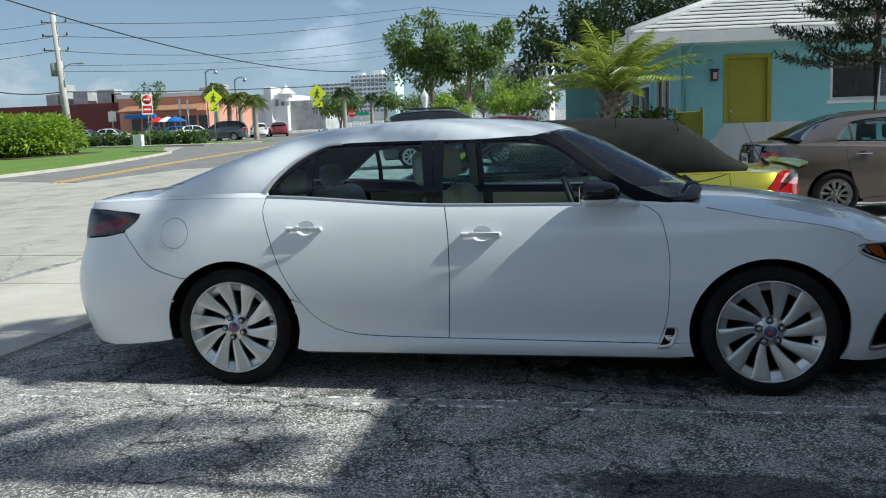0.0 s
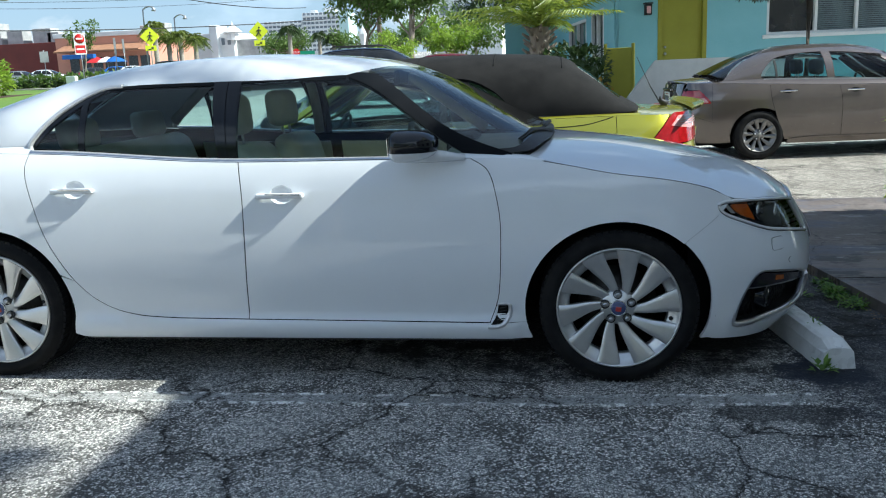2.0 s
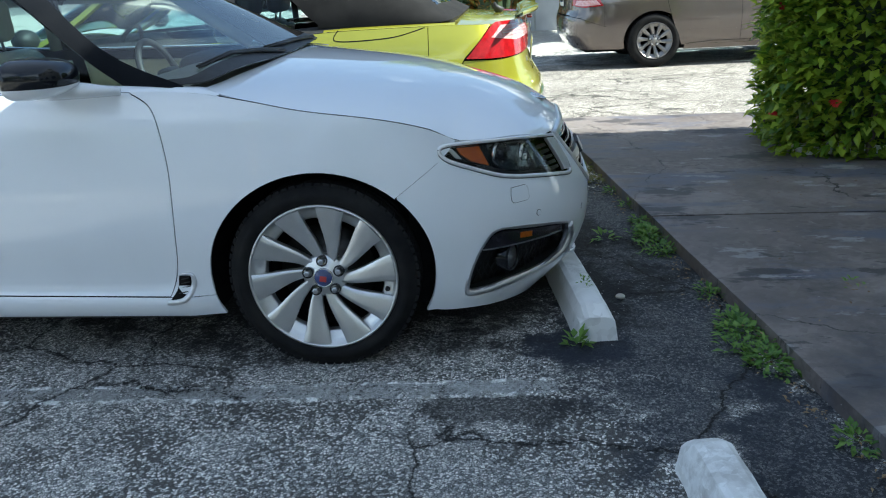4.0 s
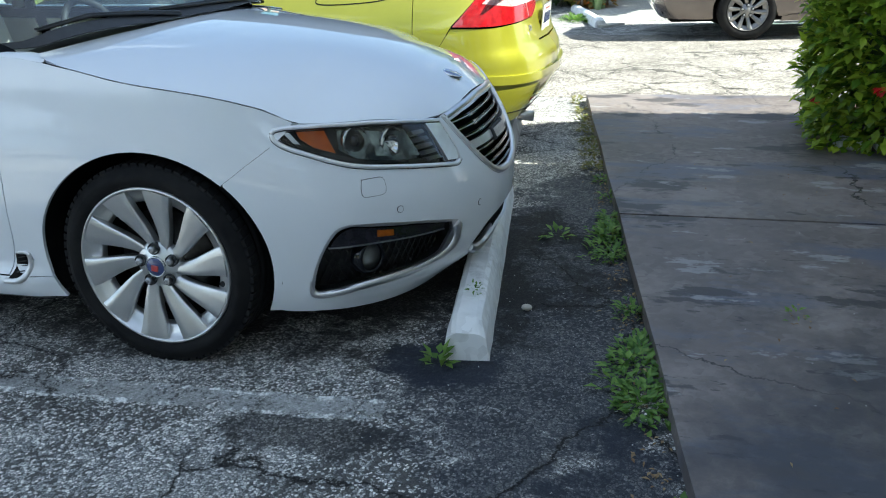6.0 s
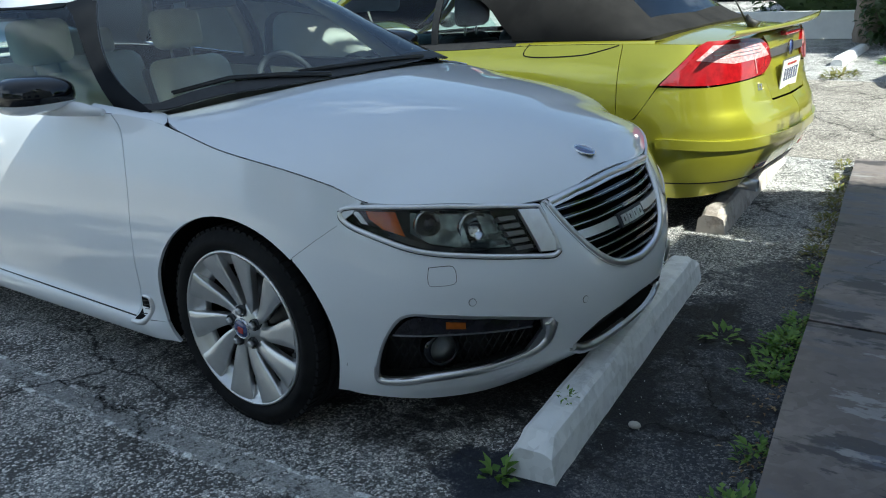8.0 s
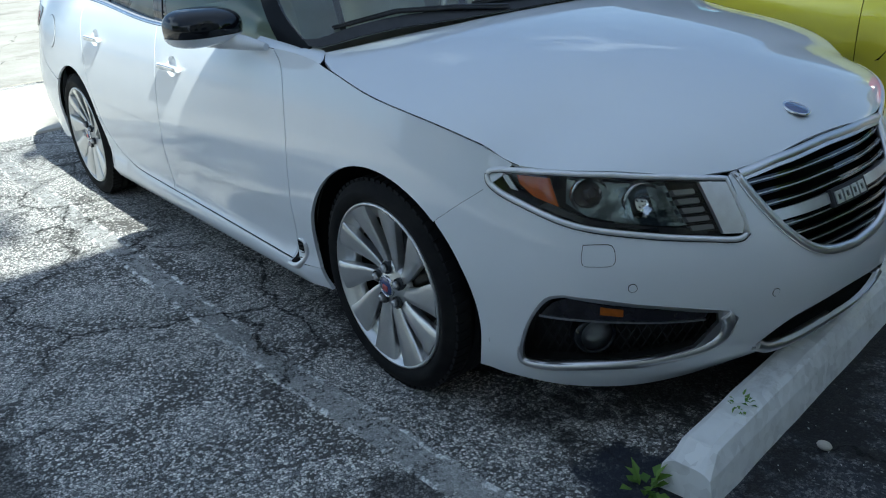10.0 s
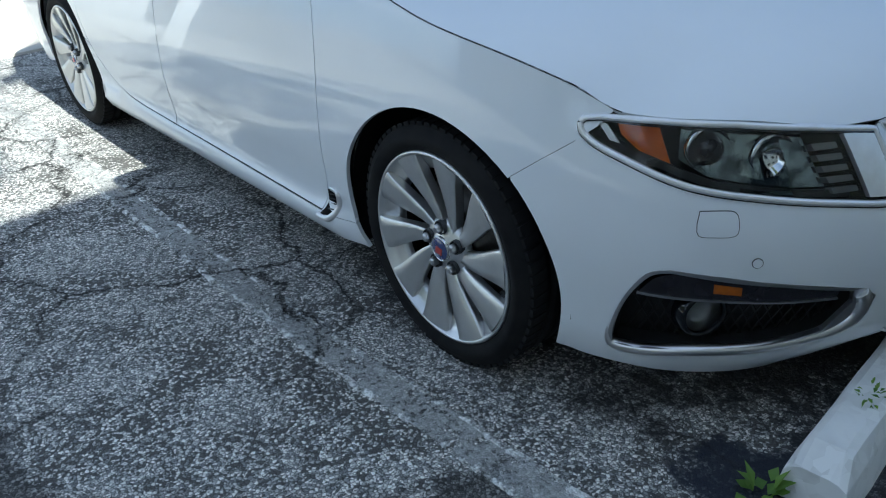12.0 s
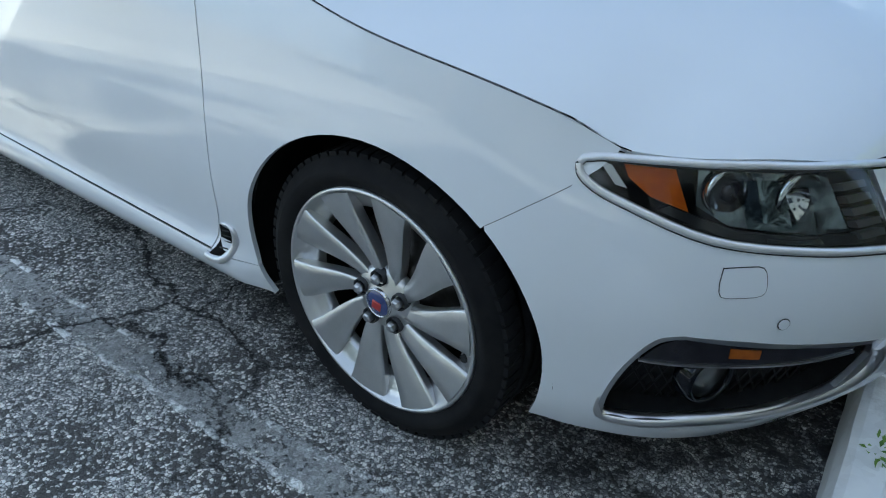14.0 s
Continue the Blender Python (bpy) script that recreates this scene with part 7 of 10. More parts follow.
CONCRETE = paving_material("pale_concrete", (0.42, 0.39, 0.34), (0.52, 0.49, 0.43), (0.6, 0.57, 0.5), 0.25, (0.33, 0.30, 0.26, 0.5), rough=0.85, bump=0.15)
SLAB = paving_material("painted_slab", (0.108, 0.091, 0.085), (0.185, 0.155, 0.143), (0.46, 0.43, 0.40), 0.2, (0.24, 0.21, 0.195, 0.6), speck_scale=34.0, stain_scale=1.3, rough=0.5, bump=0.2, crack=0.6, damp=((0.9, 0.52, 0.60, (0.105, 0.115, 0.155)), (1.3, 0.575, 0.60, (0.045, 0.041, 0.042)), (7.0, 0.62, 0.66, (0.05, 0.045, 0.045)), (2.1, 0.60, 0.625, (0.30, 0.29, 0.285))), pool=(5.4, -0.9, 1.0, 1.7, (0.047, 0.046, 0.054), 0.75))
LINE = asphalt_material("worn_line_paint", (0.46, 0.46, 0.45), (0.70, 0.70, 0.69), coat_most=0.2, fill=0.75, flake=(14.0, 0.40, 0.58))
LINE_EDGE = asphalt_material("paint_crumbs", (0.80, 0.80, 0.78), (0.95, 0.95, 0.93), coat_most=0.08, fill=0.9, flake=(15.0, 0.47, 1.0))
LANE = asphalt_material("worn_lane", (0.16, 0.145, 0.128), (0.68, 0.625, 0.55), coat=(0.5, 0.75), coat_most=0.7, size=95.0)
YELLOW_LINE = paving_material("worn_yellow_paint", (0.55, 0.32, 0.05), (0.62, 0.38, 0.08), (0.4, 0.33, 0.2), 0.5, (0.3, 0.25, 0.15, 0.5), stain_scale=3.0)
STOP_WORN = paving_material("stained_concrete", (0.34, 0.29, 0.25), (0.50, 0.46, 0.42), (0.70, 0.67, 0.62), 0.5, (0.20, 0.165, 0.14, 0.7), speck_scale=30.0, stain_scale=6.0, rough=0.8, bump=0.4)
STOP_PAINT = paving_material("chalky_white_paint", (0.76, 0.765, 0.76), (0.84, 0.845, 0.84), (0.30, 0.29, 0.27), 0.45, (0.42, 0.41, 0.39, 0.5), speck_scale=38.0, stain_scale=5.0, rough=0.7, bump=0.3)
GRASS = material("lawn", (0.10, 0.19, 0.025), 0.9, second=(0.16, 0.24, 0.04), scale=0.6, fine=(0.05, 0.11, 0.015), fine_scale=9, fine_amount=0.6, bump=0.01, bump_scale=12)
SOIL = material("dark_mulch", (0.09, 0.055, 0.038), 0.95, second=(0.05, 0.035, 0.028), scale=6, bump=0.01, bump_scale=40)
GRAVEL = material("white_gravel", (0.46, 0.45, 0.42), 0.9, second=(0.32, 0.31, 0.28), scale=14, bump=0.01, bump_scale=60)


def drape(pts, off, step=1.5, thick=None):
    """A flat area laid on the ground, off metres above it."""
    def lift(x, y):
        return Vector((x, y, far_rise(y) + off))
    lift.centre = Vector((0, 0, -1000))
    return sheet([Vector(p) for p in pts], lift, step, thick or off + 0.02, edge_step=step)


bm = bmesh.new()
ys = [-400, -60, -20, -6] + [i * 1.0 for i in range(6, 30)] + [35, 45, 60, 90, 150, 400, 1500]
xs = [-1500, -300, -60, -20, 0, 20, 60, 300, 1500]
net = [[bm.verts.new((x, y, far_rise(y))) for x in xs] for y in ys]
for a, b in zip(net, net[1:]):
    for i in range(len(xs) - 1):
        bm.faces.new((a[i], a[i + 1], b[i + 1], b[i])).smooth = True
tagged(part("ground", bm, LOT), "old grey asphalt with pale stones showing, stained and cracked, with car shade painted in", "ground", kind="structure")
tagged(part("street", drape([(-4.1, -60), (-4.3, 14), (-7, 24), (-9, 40), (-14, 60), (-14, 75), (-60, 75), (-60, 50), (-21.6, 39), (-18.6, 26), (-18.2, 14), (-40, -30), (-40, -60)], 0.012, 4.0), STREET), "pale worn street surface", "street", kind="structure")
tagged(part("road", drape([(-10, 25), (-12.8, 23.9), (-13.4, 18.4), (-18.4, 20.5), (-18.8, 26.8), (-21.4, 37.7), (-27, 51), (-60, 66), (-60, 90), (0, 90), (-12, 55)], 0.020, 4.0), ROAD), "grey asphalt road leading away", "road", kind="structure")
for k in (-0.14, 0.14):
    run = smooth((-14.2 + k, 18.5), (-14.8 + k, 22.5), (-15.8 + k, 28.4), (-16.8 + k, 35.7), (-18.0 + k, 43.8), (-21 + k, 58), n=6)
    tagged(part("yellow_line", drape(band_strip(run, 0.065), 0.026, 3.0), YELLOW_LINE), "worn yellow line painted along the road", "road line", kind="structure")
pave = tagged(new("pavement"), "pale concrete pavement in square slabs", "pavement", kind="structure")
for i in range(12):
    y0 = -9.2 + 2.05 * i
    part("slab", drape([(-4.02, y0), (-1.86, y0), (-1.86, y0 + 2.035), (-4.02, y0 + 2.035)], 0.016, 1.0), CONCRETE, pave)
tagged(part("apron", drape([(-9.5, 5.3), (-4.05, 5.0), (-4.05, 15.5), (-9.5, 17.5)], 0.018, 2.0), STREET), "pale concrete apron beside the street", "apron", kind="structure")
tagged(part("lawn", drape([(-18.6, 21.0), (-18.95, 26.8), (-21.6, 37.7), (-30, 54.0), (-80, 66), (-80, 30), (-40, 16)], 0.05, 4.0), GRASS), "sunlit green lawn at the street corner", "lawn", kind="structure")
tagged(part("kerb", drape(band_strip(smooth((-18.45, 19.5), (-18.75, 26.8), (-21.3, 37.7), (-23.2, 41.5), (-26, 42.5), n=5), 0.09), 0.13, 1.5), CONCRETE), "pale concrete kerb round the lawn", "kerb", kind="structure")
tagged(part("far_kerb", drape(band_strip([(-47, 60.5), (-33.9, 54.7), (-26.0, 52.6), (-22.5, 54)], 0.6), 0.14, 3.0), CONCRETE), "pale concrete path beyond the lawn", "kerb", kind="structure")
tagged(part("planting_strip", drape([(-47, 62.0), (-33.9, 55.8), (-26.0, 53.6), (-22.8, 55), (-24, 60), (-45, 70)], 0.05, 3.0), GRASS), "planted strip before the shops", "verge", kind="structure")
bay = [Vector(p) for p in smooth((-1.2, -0.25), (0.5, -0.235), (1.8, -0.225), (2.6, -0.21), (3.2, -0.178), (3.62, -0.153), n=6)]
bay_line = tagged(new("bay_line"), "worn white bay line, flaked and grey", "parking line", kind="structure")
part("paint_film", drape(band_strip(bay, 0.05), 0.004, 0.4, 0.003), LINE, bay_line)
for k in (-0.047, 0.047):
    edges = [[Vector((p.x, p.y + k + 0.004 * math.sin(9 * p.x) + 0.003 * math.sin(31 * p.x) + w, z)) for p in (a.lerp(b, t / 6) for a, b in zip(bay, bay[1:]) for t in range(6))] for w, z in ((-0.010, 0.0), (-0.008, 0.0062), (0.008, 0.0062), (0.010, 0.0))]
    part("paint_edge", ribbon_bm(edges), LINE_EDGE, bay_line, "crumbled white paint edge")
tagged(part("lane", drape([(-1.82, 4.55), (1.0, 4.5), (3.0, 4.62), (4.6, 4.55), (8, 4.7), (14, 4.6), (14, 8.6), (5, 8.5), (1.5, 8.7), (-1.82, 8.6)], 0.004, 0.6, 0.003), LANE), "pale sun-bleached lane between the parked cars", "lane", kind="structure")
walkway = tagged(new("walkway"), "raised grey-brown painted concrete walkway, scuffed and stained", "walkway", kind="structure")
for y0, y1 in ((1.565, 4.43), (-2.9, 1.545), (-9.0, -2.92)):
    ex = lambda y: 4.44 - (y + 0.3) * 0.154 + 0.003 * math.sin(5 * y)
    left = [(ex(y0 + (y1 - y0) * i / 10), y0 + (y1 - y0) * i / 10) for i in range(11)]
    part("slab", drape(left + [(7.4, y1 + 0.04), (7.4, y0 + 0.04)], 0.06, 0.35, 0.07), SLAB, walkway)
tagged(part("gravel_bed", drape([(3.35, 9.3), (3.45, 9.3), (4.3, 10.6), (6.5, 10.9), (6.5, 13.0), (2.9, 13.0), (2.75, 11.5)], 0.03, 0.7), GRAVEL), "white gravel bed before the low wall", "gravel bed", kind="structure")


# ---- wheel stops ----
def wheel_stop(a, b, label, w=0.15, h=0.125, paint=None):
    """A low concrete bar with sloping sides and chipped ends, from a to b."""
    a, b = Vector((*a, 0)), Vector((*b, 0))
    d = (b - a).normalized()
    n = Vector((-d.y, d.x, 0))
    rnd = random.Random(int(a.x * 100))
    bm = bmesh.new()
    rows = []
    k = 26
    for i in range(k + 1):
        t = i / k
        p = a + (b - a) * t
        end = min(1.0, min(t, 1 - t) * 14 + 0.75)
        ring = [(-w / 2, 0), (-w / 2 + 0.012, h * 0.6), (-w / 2 + 0.028, h * 0.93 * end), (-w / 2 + 0.045, h * end), (w / 2 - 0.045, h * end), (w / 2 - 0.028, h * 0.93 * end), (w / 2 - 0.012, h * 0.6), (w / 2, 0)]
        rows.append([bm.verts.new(p + n * (x + rnd.uniform(-0.0015, 0.0015)) + Vector((0, 0, max(0.0, z + (rnd.uniform(-0.002, 0.002) if z else 0))))) for x, z in ring])
    for r0, r1 in zip(rows, rows[1:]):
        for i in range(7):
            bm.faces.new((r0[i], r0[i + 1], r1[i + 1], r1[i]))
    bm.faces.new(rows[0])
    bm.faces.new(rows[-1][::-1])
    bmesh.ops.recalc_face_normals(bm, faces=bm.faces[:])
    ob = part("wheel_stop", bm, paint or STOP_PAINT)
    return tagged(ob, label, "wheel stop", "wheel stops in the bays")


wheel_stop((3.775, 0.19), (3.535, 1.93), "white-painted concrete wheel stop under the white car's nose")
wheel_stop((3.40, 2.62), (3.20, 4.40), "dirty brown-stained concrete wheel stop behind the yellow car", paint=STOP_WORN)
wheel_stop((3.99, -0.62), (4.20, -2.40), "chipped white-painted concrete wheel stop of the empty bay")
wheel_stop((2.34, 9.9), (2.28, 11.7), "white-painted concrete wheel stop before the low wall")
wheel_stop((3.38, 9.35), (2.80, 11.5), "white-painted kerb bar beside the gravel bed")


# ---- plants ----
LEAF_HEDGE = leaf_material("hedge_leaves", (0.07, 0.16, 0.016), (0.40, 0.52, 0.05), 0.26, 0.45)
LEAF_BRIGHT = leaf_material("bright_leaves", (0.18, 0.29, 0.025), (0.34, 0.46, 0.06), 0.45, 0.45)
LEAF_TREE = leaf_material("tree_leaves", (0.075, 0.14, 0.03), (0.17, 0.25, 0.055), 0.5, 0.45)
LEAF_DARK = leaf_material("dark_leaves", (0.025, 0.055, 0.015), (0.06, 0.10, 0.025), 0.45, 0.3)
LEAF_PALM = leaf_material("palm_leaves", (0.09, 0.14, 0.02), (0.22, 0.26, 0.05), 0.45, 0.35)
LEAF_PINE = leaf_material("pine_needles", (0.012, 0.03, 0.012), (0.03, 0.055, 0.02), 0.5, 0.15)
LEAF_WEED = leaf_material("weed_leaves", (0.07, 0.16, 0.025), (0.20, 0.33, 0.06), 0.5, 0.35)
LEAF_DRY = leaf_material("dry_grass", (0.20, 0.17, 0.05), (0.14, 0.17, 0.04), 0.6, 0.3)
PETAL = leaf_material("red_petals", (0.70, 0.02, 0.02), (0.85, 0.06, 0.05), 0.5, 0.35)
BARK = material("bark", (0.17, 0.13, 0.10), 0.9, second=(0.28, 0.24, 0.20), scale=5, bump=0.01, bump_scale=30, stretch=(1, 1, 0.3))
BARK_PALE = material("pale_bark", (0.42, 0.38, 0.33), 0.9, second=(0.28, 0.25, 0.21), scale=6, bump=0.01, bump_scale=24, stretch=(1, 1, 3))


def leaf(verts, faces, p, d, up, length, width, bend=0.15):
    """One folded leaf as four triangles."""
    d = d.normalized()
    s = d.cross(up)
    s = Vector((1, 0, 0)) if s.length < 1e-4 else s.normalized()
    u = s.cross(d).normalized()
    i = len(verts)
    verts += [p, p + d * length * 0.5 + s * width * 0.5 + u * length * bend * 0.4, p + d * length + u * -length * bend, p + d * length * 0.5 - s * width * 0.5 + u * length * bend * 0.4, p + d * length * 0.5]
    faces += [(i, i + 1, i + 4), (i + 1, i + 2, i + 4), (i + 4, i + 2, i + 3), (i, i + 4, i + 3)]


def mesh_of(name, verts, faces):
    me = bpy.data.meshes.new(name)
    me.from_pydata([tuple(v) for v in verts], [], faces)
    me.update()
    return me


def rand_dir(rnd):
    while True:
        v = Vector((rnd.uniform(-1, 1), rnd.uniform(-1, 1), rnd.uniform(-1, 1)))
        if 0.05 < v.length < 1:
            return v.normalized()


def hedge(name, label, x0, x1, y0, y1, z0, z1, count, mat, size, seed, flowers=0, bulge=0.15):
    """A clipped hedge: leaves crowded at its uneven outside, twigs within."""
    rnd = random.Random(seed)
    ob = thing(name, label, "hedge")
    verts, faces, spots = [], [], []
    cx, cy = (x0 + x1) / 2, (y0 + y1) / 2
    hx, hy = (x1 - x0) / 2, (y1 - y0) / 2
    for i in range(count):
        d = rand_dir(rnd)
        q = d / (abs(d.x) ** 4 + abs(d.y) ** 4 + abs(d.z) ** 4) ** 0.25
        depth = 1 - 0.28 * rnd.random() ** 2
        wob = 1 + bulge * noise.noise(Vector((q.x * 2.3 + seed, q.y * 2.3, q.z * 2.3))) + 0.05 * rnd.uniform(-1, 1)
        p = Vector((cx + hx * q.x * depth * wob, cy + hy * q.y * depth * wob, z0 + (z1 - z0) * (0.5 + 0.5 * q.z * depth * wob)))
        if p.z < max(z0 + 0.02, 0.07):
            continue
        dd = (Vector((q.x, q.y, q.z * 0.7 + 0.25)) + rand_dir(rnd) * 0.9).normalized()
        leaf(verts, faces, p, dd, Vector((0, 0, 1)) + rand_dir(rnd) * 0.4, size * rnd.uniform(0.7, 1.3), size * rnd.uniform(0.48, 0.68))
        if depth > 0.96 and len(spots) < flowers * 6:
            spots.append((p, Vector((q.x, q.y, q.z))))
    tagged(part("leaves", mesh_of("leaves", verts, faces), mat, ob), kind="stuff")
    # closed lump in dark leaf colours that fills the inside of every hedge
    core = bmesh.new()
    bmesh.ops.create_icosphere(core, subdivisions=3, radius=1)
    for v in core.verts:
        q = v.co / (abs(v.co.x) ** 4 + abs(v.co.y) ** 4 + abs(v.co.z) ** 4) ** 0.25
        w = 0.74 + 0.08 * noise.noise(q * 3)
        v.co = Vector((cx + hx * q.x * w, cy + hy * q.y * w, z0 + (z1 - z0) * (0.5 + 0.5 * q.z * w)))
    part("dark_core", core, LEAF_DARK, ob)
    stems = bmesh.new()
    for i in range(14):
        sx, sy = cx + hx * rnd.uniform(-0.7, 0.7), cy + hy * rnd.uniform(-0.7, 0.7)
        tube_bm([(sx, sy, z0 - 0.02), (sx + rnd.uniform(-0.1, 0.1), sy + rnd.uniform(-0.1, 0.1), z0 + (z1 - z0) * 0.4)], [0.02, 0.012], 6, stems)
    tagged(part("stems", stems, BARK, ob), kind="stuff")
    rnd.shuffle(spots)
    for p, d in spots[:flowers]:
        fv, ff = [], []
        for k in range(14):
            leaf(fv, ff, p + d * 0.04, (d + rand_dir(rnd) * 1.1), Vector((0, 0, 1)), 0.048, 0.034)
        part("flower", mesh_of("flower", fv, ff), PETAL, ob)
    return ob


def crown_leaves(verts, faces, rnd, centre, radius, count, size, flat=0.75):
    for i in range(count):
        d = rand_dir(rnd)
        p = centre + Vector((d.x, d.y, d.z * flat)) * radius * rnd.random() ** 0.45
        leaf(verts, faces, p, (d + rand_dir(rnd)).normalized(), Vector((0, 0, 1)) + rand_dir(rnd) * 0.5, size * rnd.uniform(0.6, 1.3), size * rnd.uniform(0.35, 0.6))


def tree(name, label, x, y, height, spread, trunk_r, mat, seed, leaves=5000, size=0.22, bare=0.35, bark=None, clumps=26, lean=0.0):
    """A tree: tapered trunk, limbs that fork, and clumps of leaves with gaps."""
    rnd = random.Random(seed)
    z0 = far_rise(y)
    ob = thing(name, label, "tree", at=pose(x, y, z0 - 0.05))
    tr = bmesh.new()
    top = Vector((lean, 0, height * 0.62))
    pts = [Vector((0, 0, 0)), Vector((rnd.uniform(-0.1, 0.1), rnd.uniform(-0.1, 0.1), height * 0.2)), Vector((lean * 0.5 + rnd.uniform(-0.2, 0.2), 0, height * 0.42)), top]
    tube_bm(smooth(*pts, n=4), [trunk_r * (1.25 - 0.9 * i / 12) for i in range(13)], 10, tr)
    ends = []
    for i in range(9):
        t = rnd.uniform(0.3, 0.62)
        b = Vector((lean * t, 0, height * t))
        a = 2 * math.pi * i / 9 + rnd.uniform(-0.3, 0.3)
        e = Vector((lean + math.cos(a) * spread * rnd.uniform(0.45, 0.85), math.sin(a) * spread * rnd.uniform(0.45, 0.85), height * rnd.uniform(0.6, 0.92)))
        m = b.lerp(e, 0.5) + Vector((0, 0, -0.06 * height))
        tube_bm(smooth(b, m, e, n=4), [trunk_r * 0.45 * (1 - 0.75 * k / 8) for k in range(9)], 7, tr)
        ends += [e, m.lerp(e, 0.5)]
    part("trunk", tr, bark or BARK, ob)
    verts, faces = [], []
    for i in range(clumps):
        if i < len(ends):
            c = ends[i]
        else:
            a = rnd.uniform(0, 2 * math.pi)
            r = spread * rnd.uniform(0.2, 0.95)
            c = Vector((lean + math.cos(a) * r, math.sin(a) * r, height * (bare + (0.97 - bare) * rnd.random())))
        crown_leaves(verts, faces, rnd, c, spread * rnd.uniform(0.20, 0.38), leaves // clumps, size)
    tagged(part("crown", mesh_of("crown", verts, faces), mat, ob), kind="stuff")
    return ob


def frond(verts, faces, base, azim, rise, length, droop, leaflets=26, size=0.4, rnd=random):
    """One feather frond: leaflets along an arching rib."""
    h = Vector((math.cos(azim), math.sin(azim), 0))
    prev = None
    rib = []
    for i in range(leaflets + 1):
        t = i / leaflets
        rib.append(base + h * length * (t * math.cos(rise) + 0.12 * t * t) + Vector((0, 0, length * (t * math.sin(rise) - droop * t * t))))
    s = h.cross(Vector((0, 0, 1)))
    for i in range(2, leaflets):
        t = i / leaflets
        d = (rib[i + 1] - rib[i - 1]).normalized()
        ln = size * (0.35 + 1.1 * math.sin(math.pi * min(1, t * 0.9 + 0.08)))
        for sg in (-1, 1):
            leaf(verts, faces, rib[i], (s * sg * 0.85 + d * 0.55 + Vector((0, 0, -0.25 + 0.2 * rnd.random()))), Vector((0, 0, 1)), ln, 0.05 * size / 0.4, 0.2)
    i0 = len(verts)
    for i in range(0, leaflets, 3):
        j = min(i + 3, leaflets)
        k = len(verts)
        w = 0.02
        verts += [rib[i] - s * w, rib[i] + s * w, rib[j] + s * w, rib[j] - s * w]
        faces.append((k, k + 1, k + 2, k + 3))


def palm(name, label, x, y, trunk_h, trunk_r, length, count, mat, seed, droop=0.75, size=0.4, boots=True, z0=None, fall=85):
    rnd = random.Random(seed)
    g = far_rise(y) if z0 is None else z0
    ob = thing(name, label, "palm tree", at=pose(x, y, g - 0.03))
    bm = bmesh.new()
    prof = []
    n = 14
    for i in range(n + 1):
        t = i / n
        prof.append((trunk_r * (1.15 - 0.25 * t) * (1 + (0.08 if i % 2 else -0.05)), trunk_h * t))
    prof.append((0.001, trunk_h * 1.02))
    lathe_bm(prof, 12, "z", bm)
    part("trunk", bm, BARK if boots else BARK_PALE, ob)
    if boots:
        bt = bmesh.new()
        for i in range(60):
            a = i * 2.4
            z = trunk_h * (0.35 + 0.65 * i / 60)
            d = Vector((math.cos(a), math.sin(a), 0.7))
            p = Vector((math.cos(a) * trunk_r * 0.95, math.sin(a) * trunk_r * 0.95, z))
            tube_bm([p, p + d * 0.14], [0.035, 0.022], 5, bt)
        tagged(part("leaf_bases", bt, BARK, ob), kind="stuff")
    verts, faces = [], []
    for i in range(count):
        a = i * 2.399 + rnd.uniform(-0.2, 0.2)
        t = i / count
        frond(verts, faces, Vector((0, 0, trunk_h * 0.98)), a, radians(78 - fall * t), length * rnd.uniform(0.85, 1.1), droop * rnd.uniform(0.7, 1.1), 24, size, rnd)
    tagged(part("fronds", mesh_of("fronds", verts, faces), mat, ob), kind="stuff")
    return ob


def weed(x, y, z, r, n, seed, mat=None, size=0.06, label="low green weeds growing in the joint", upright=0.6):
    rnd = random.Random(seed)
    verts, faces = [], []
    for i in range(n):
        a, q = rnd.uniform(0, 2 * math.pi), r * rnd.random() ** 0.6
        p = Vector((q * math.cos(a) * 0.6, q * math.sin(a), rnd.uniform(0, 0.03)))
        d = Vector((math.cos(a) * 0.7, math.sin(a) * 0.7, upright * rnd.random()))
        leaf(verts, faces, p, d + rand_dir(rnd) * 0.4, Vector((0, 0, 1)), size * rnd.uniform(0.5, 1.3), size * rnd.uniform(0.3, 0.6))
    ob = part("weed", mesh_of("weed", verts, faces), mat or LEAF_WEED)
    ob.matrix_world = pose(x, y, z)
    return tagged(ob, label, "weed", "weeds along the walkway's edge", "stuff")


edge_x = lambda y: 4.44 - (y + 0.3) * 0.154
for i, (y, dx, r, n) in enumerate(((0.02, -0.13, 0.20, 220), (0.30, -0.10, 0.22, 260), (0.62, -0.08, 0.13, 90), (1.18, -0.13, 0.16, 150), (1.42, -0.10, 0.18, 240), (1.62, -0.07, 0.12, 120), (1.95, -0.04, 0.09, 50), (2.25, -0.05, 0.1, 60), (-0.5, -0.08, 0.12, 80))):
    weed(edge_x(y) + dx * 0.5, y, 0.0, r * 0.6, int(n * 0.7), 40 + i, size=0.034)
for i in range(8):
    y = (0.02 + 0.05 * i) if i < 5 else (1.2 + 0.1 * (i - 5))
    weed(edge_x(y) - 0.05 - 0.03 * (i % 3), y, 0.0, 0.13, 34, 140 + i, size=0.04, upright=0.6)
weed(edge_x(1.35) - 0.28, 1.36, 0, 0.07, 14, 60, size=0.05, label="broad-leaved young weed on the asphalt")
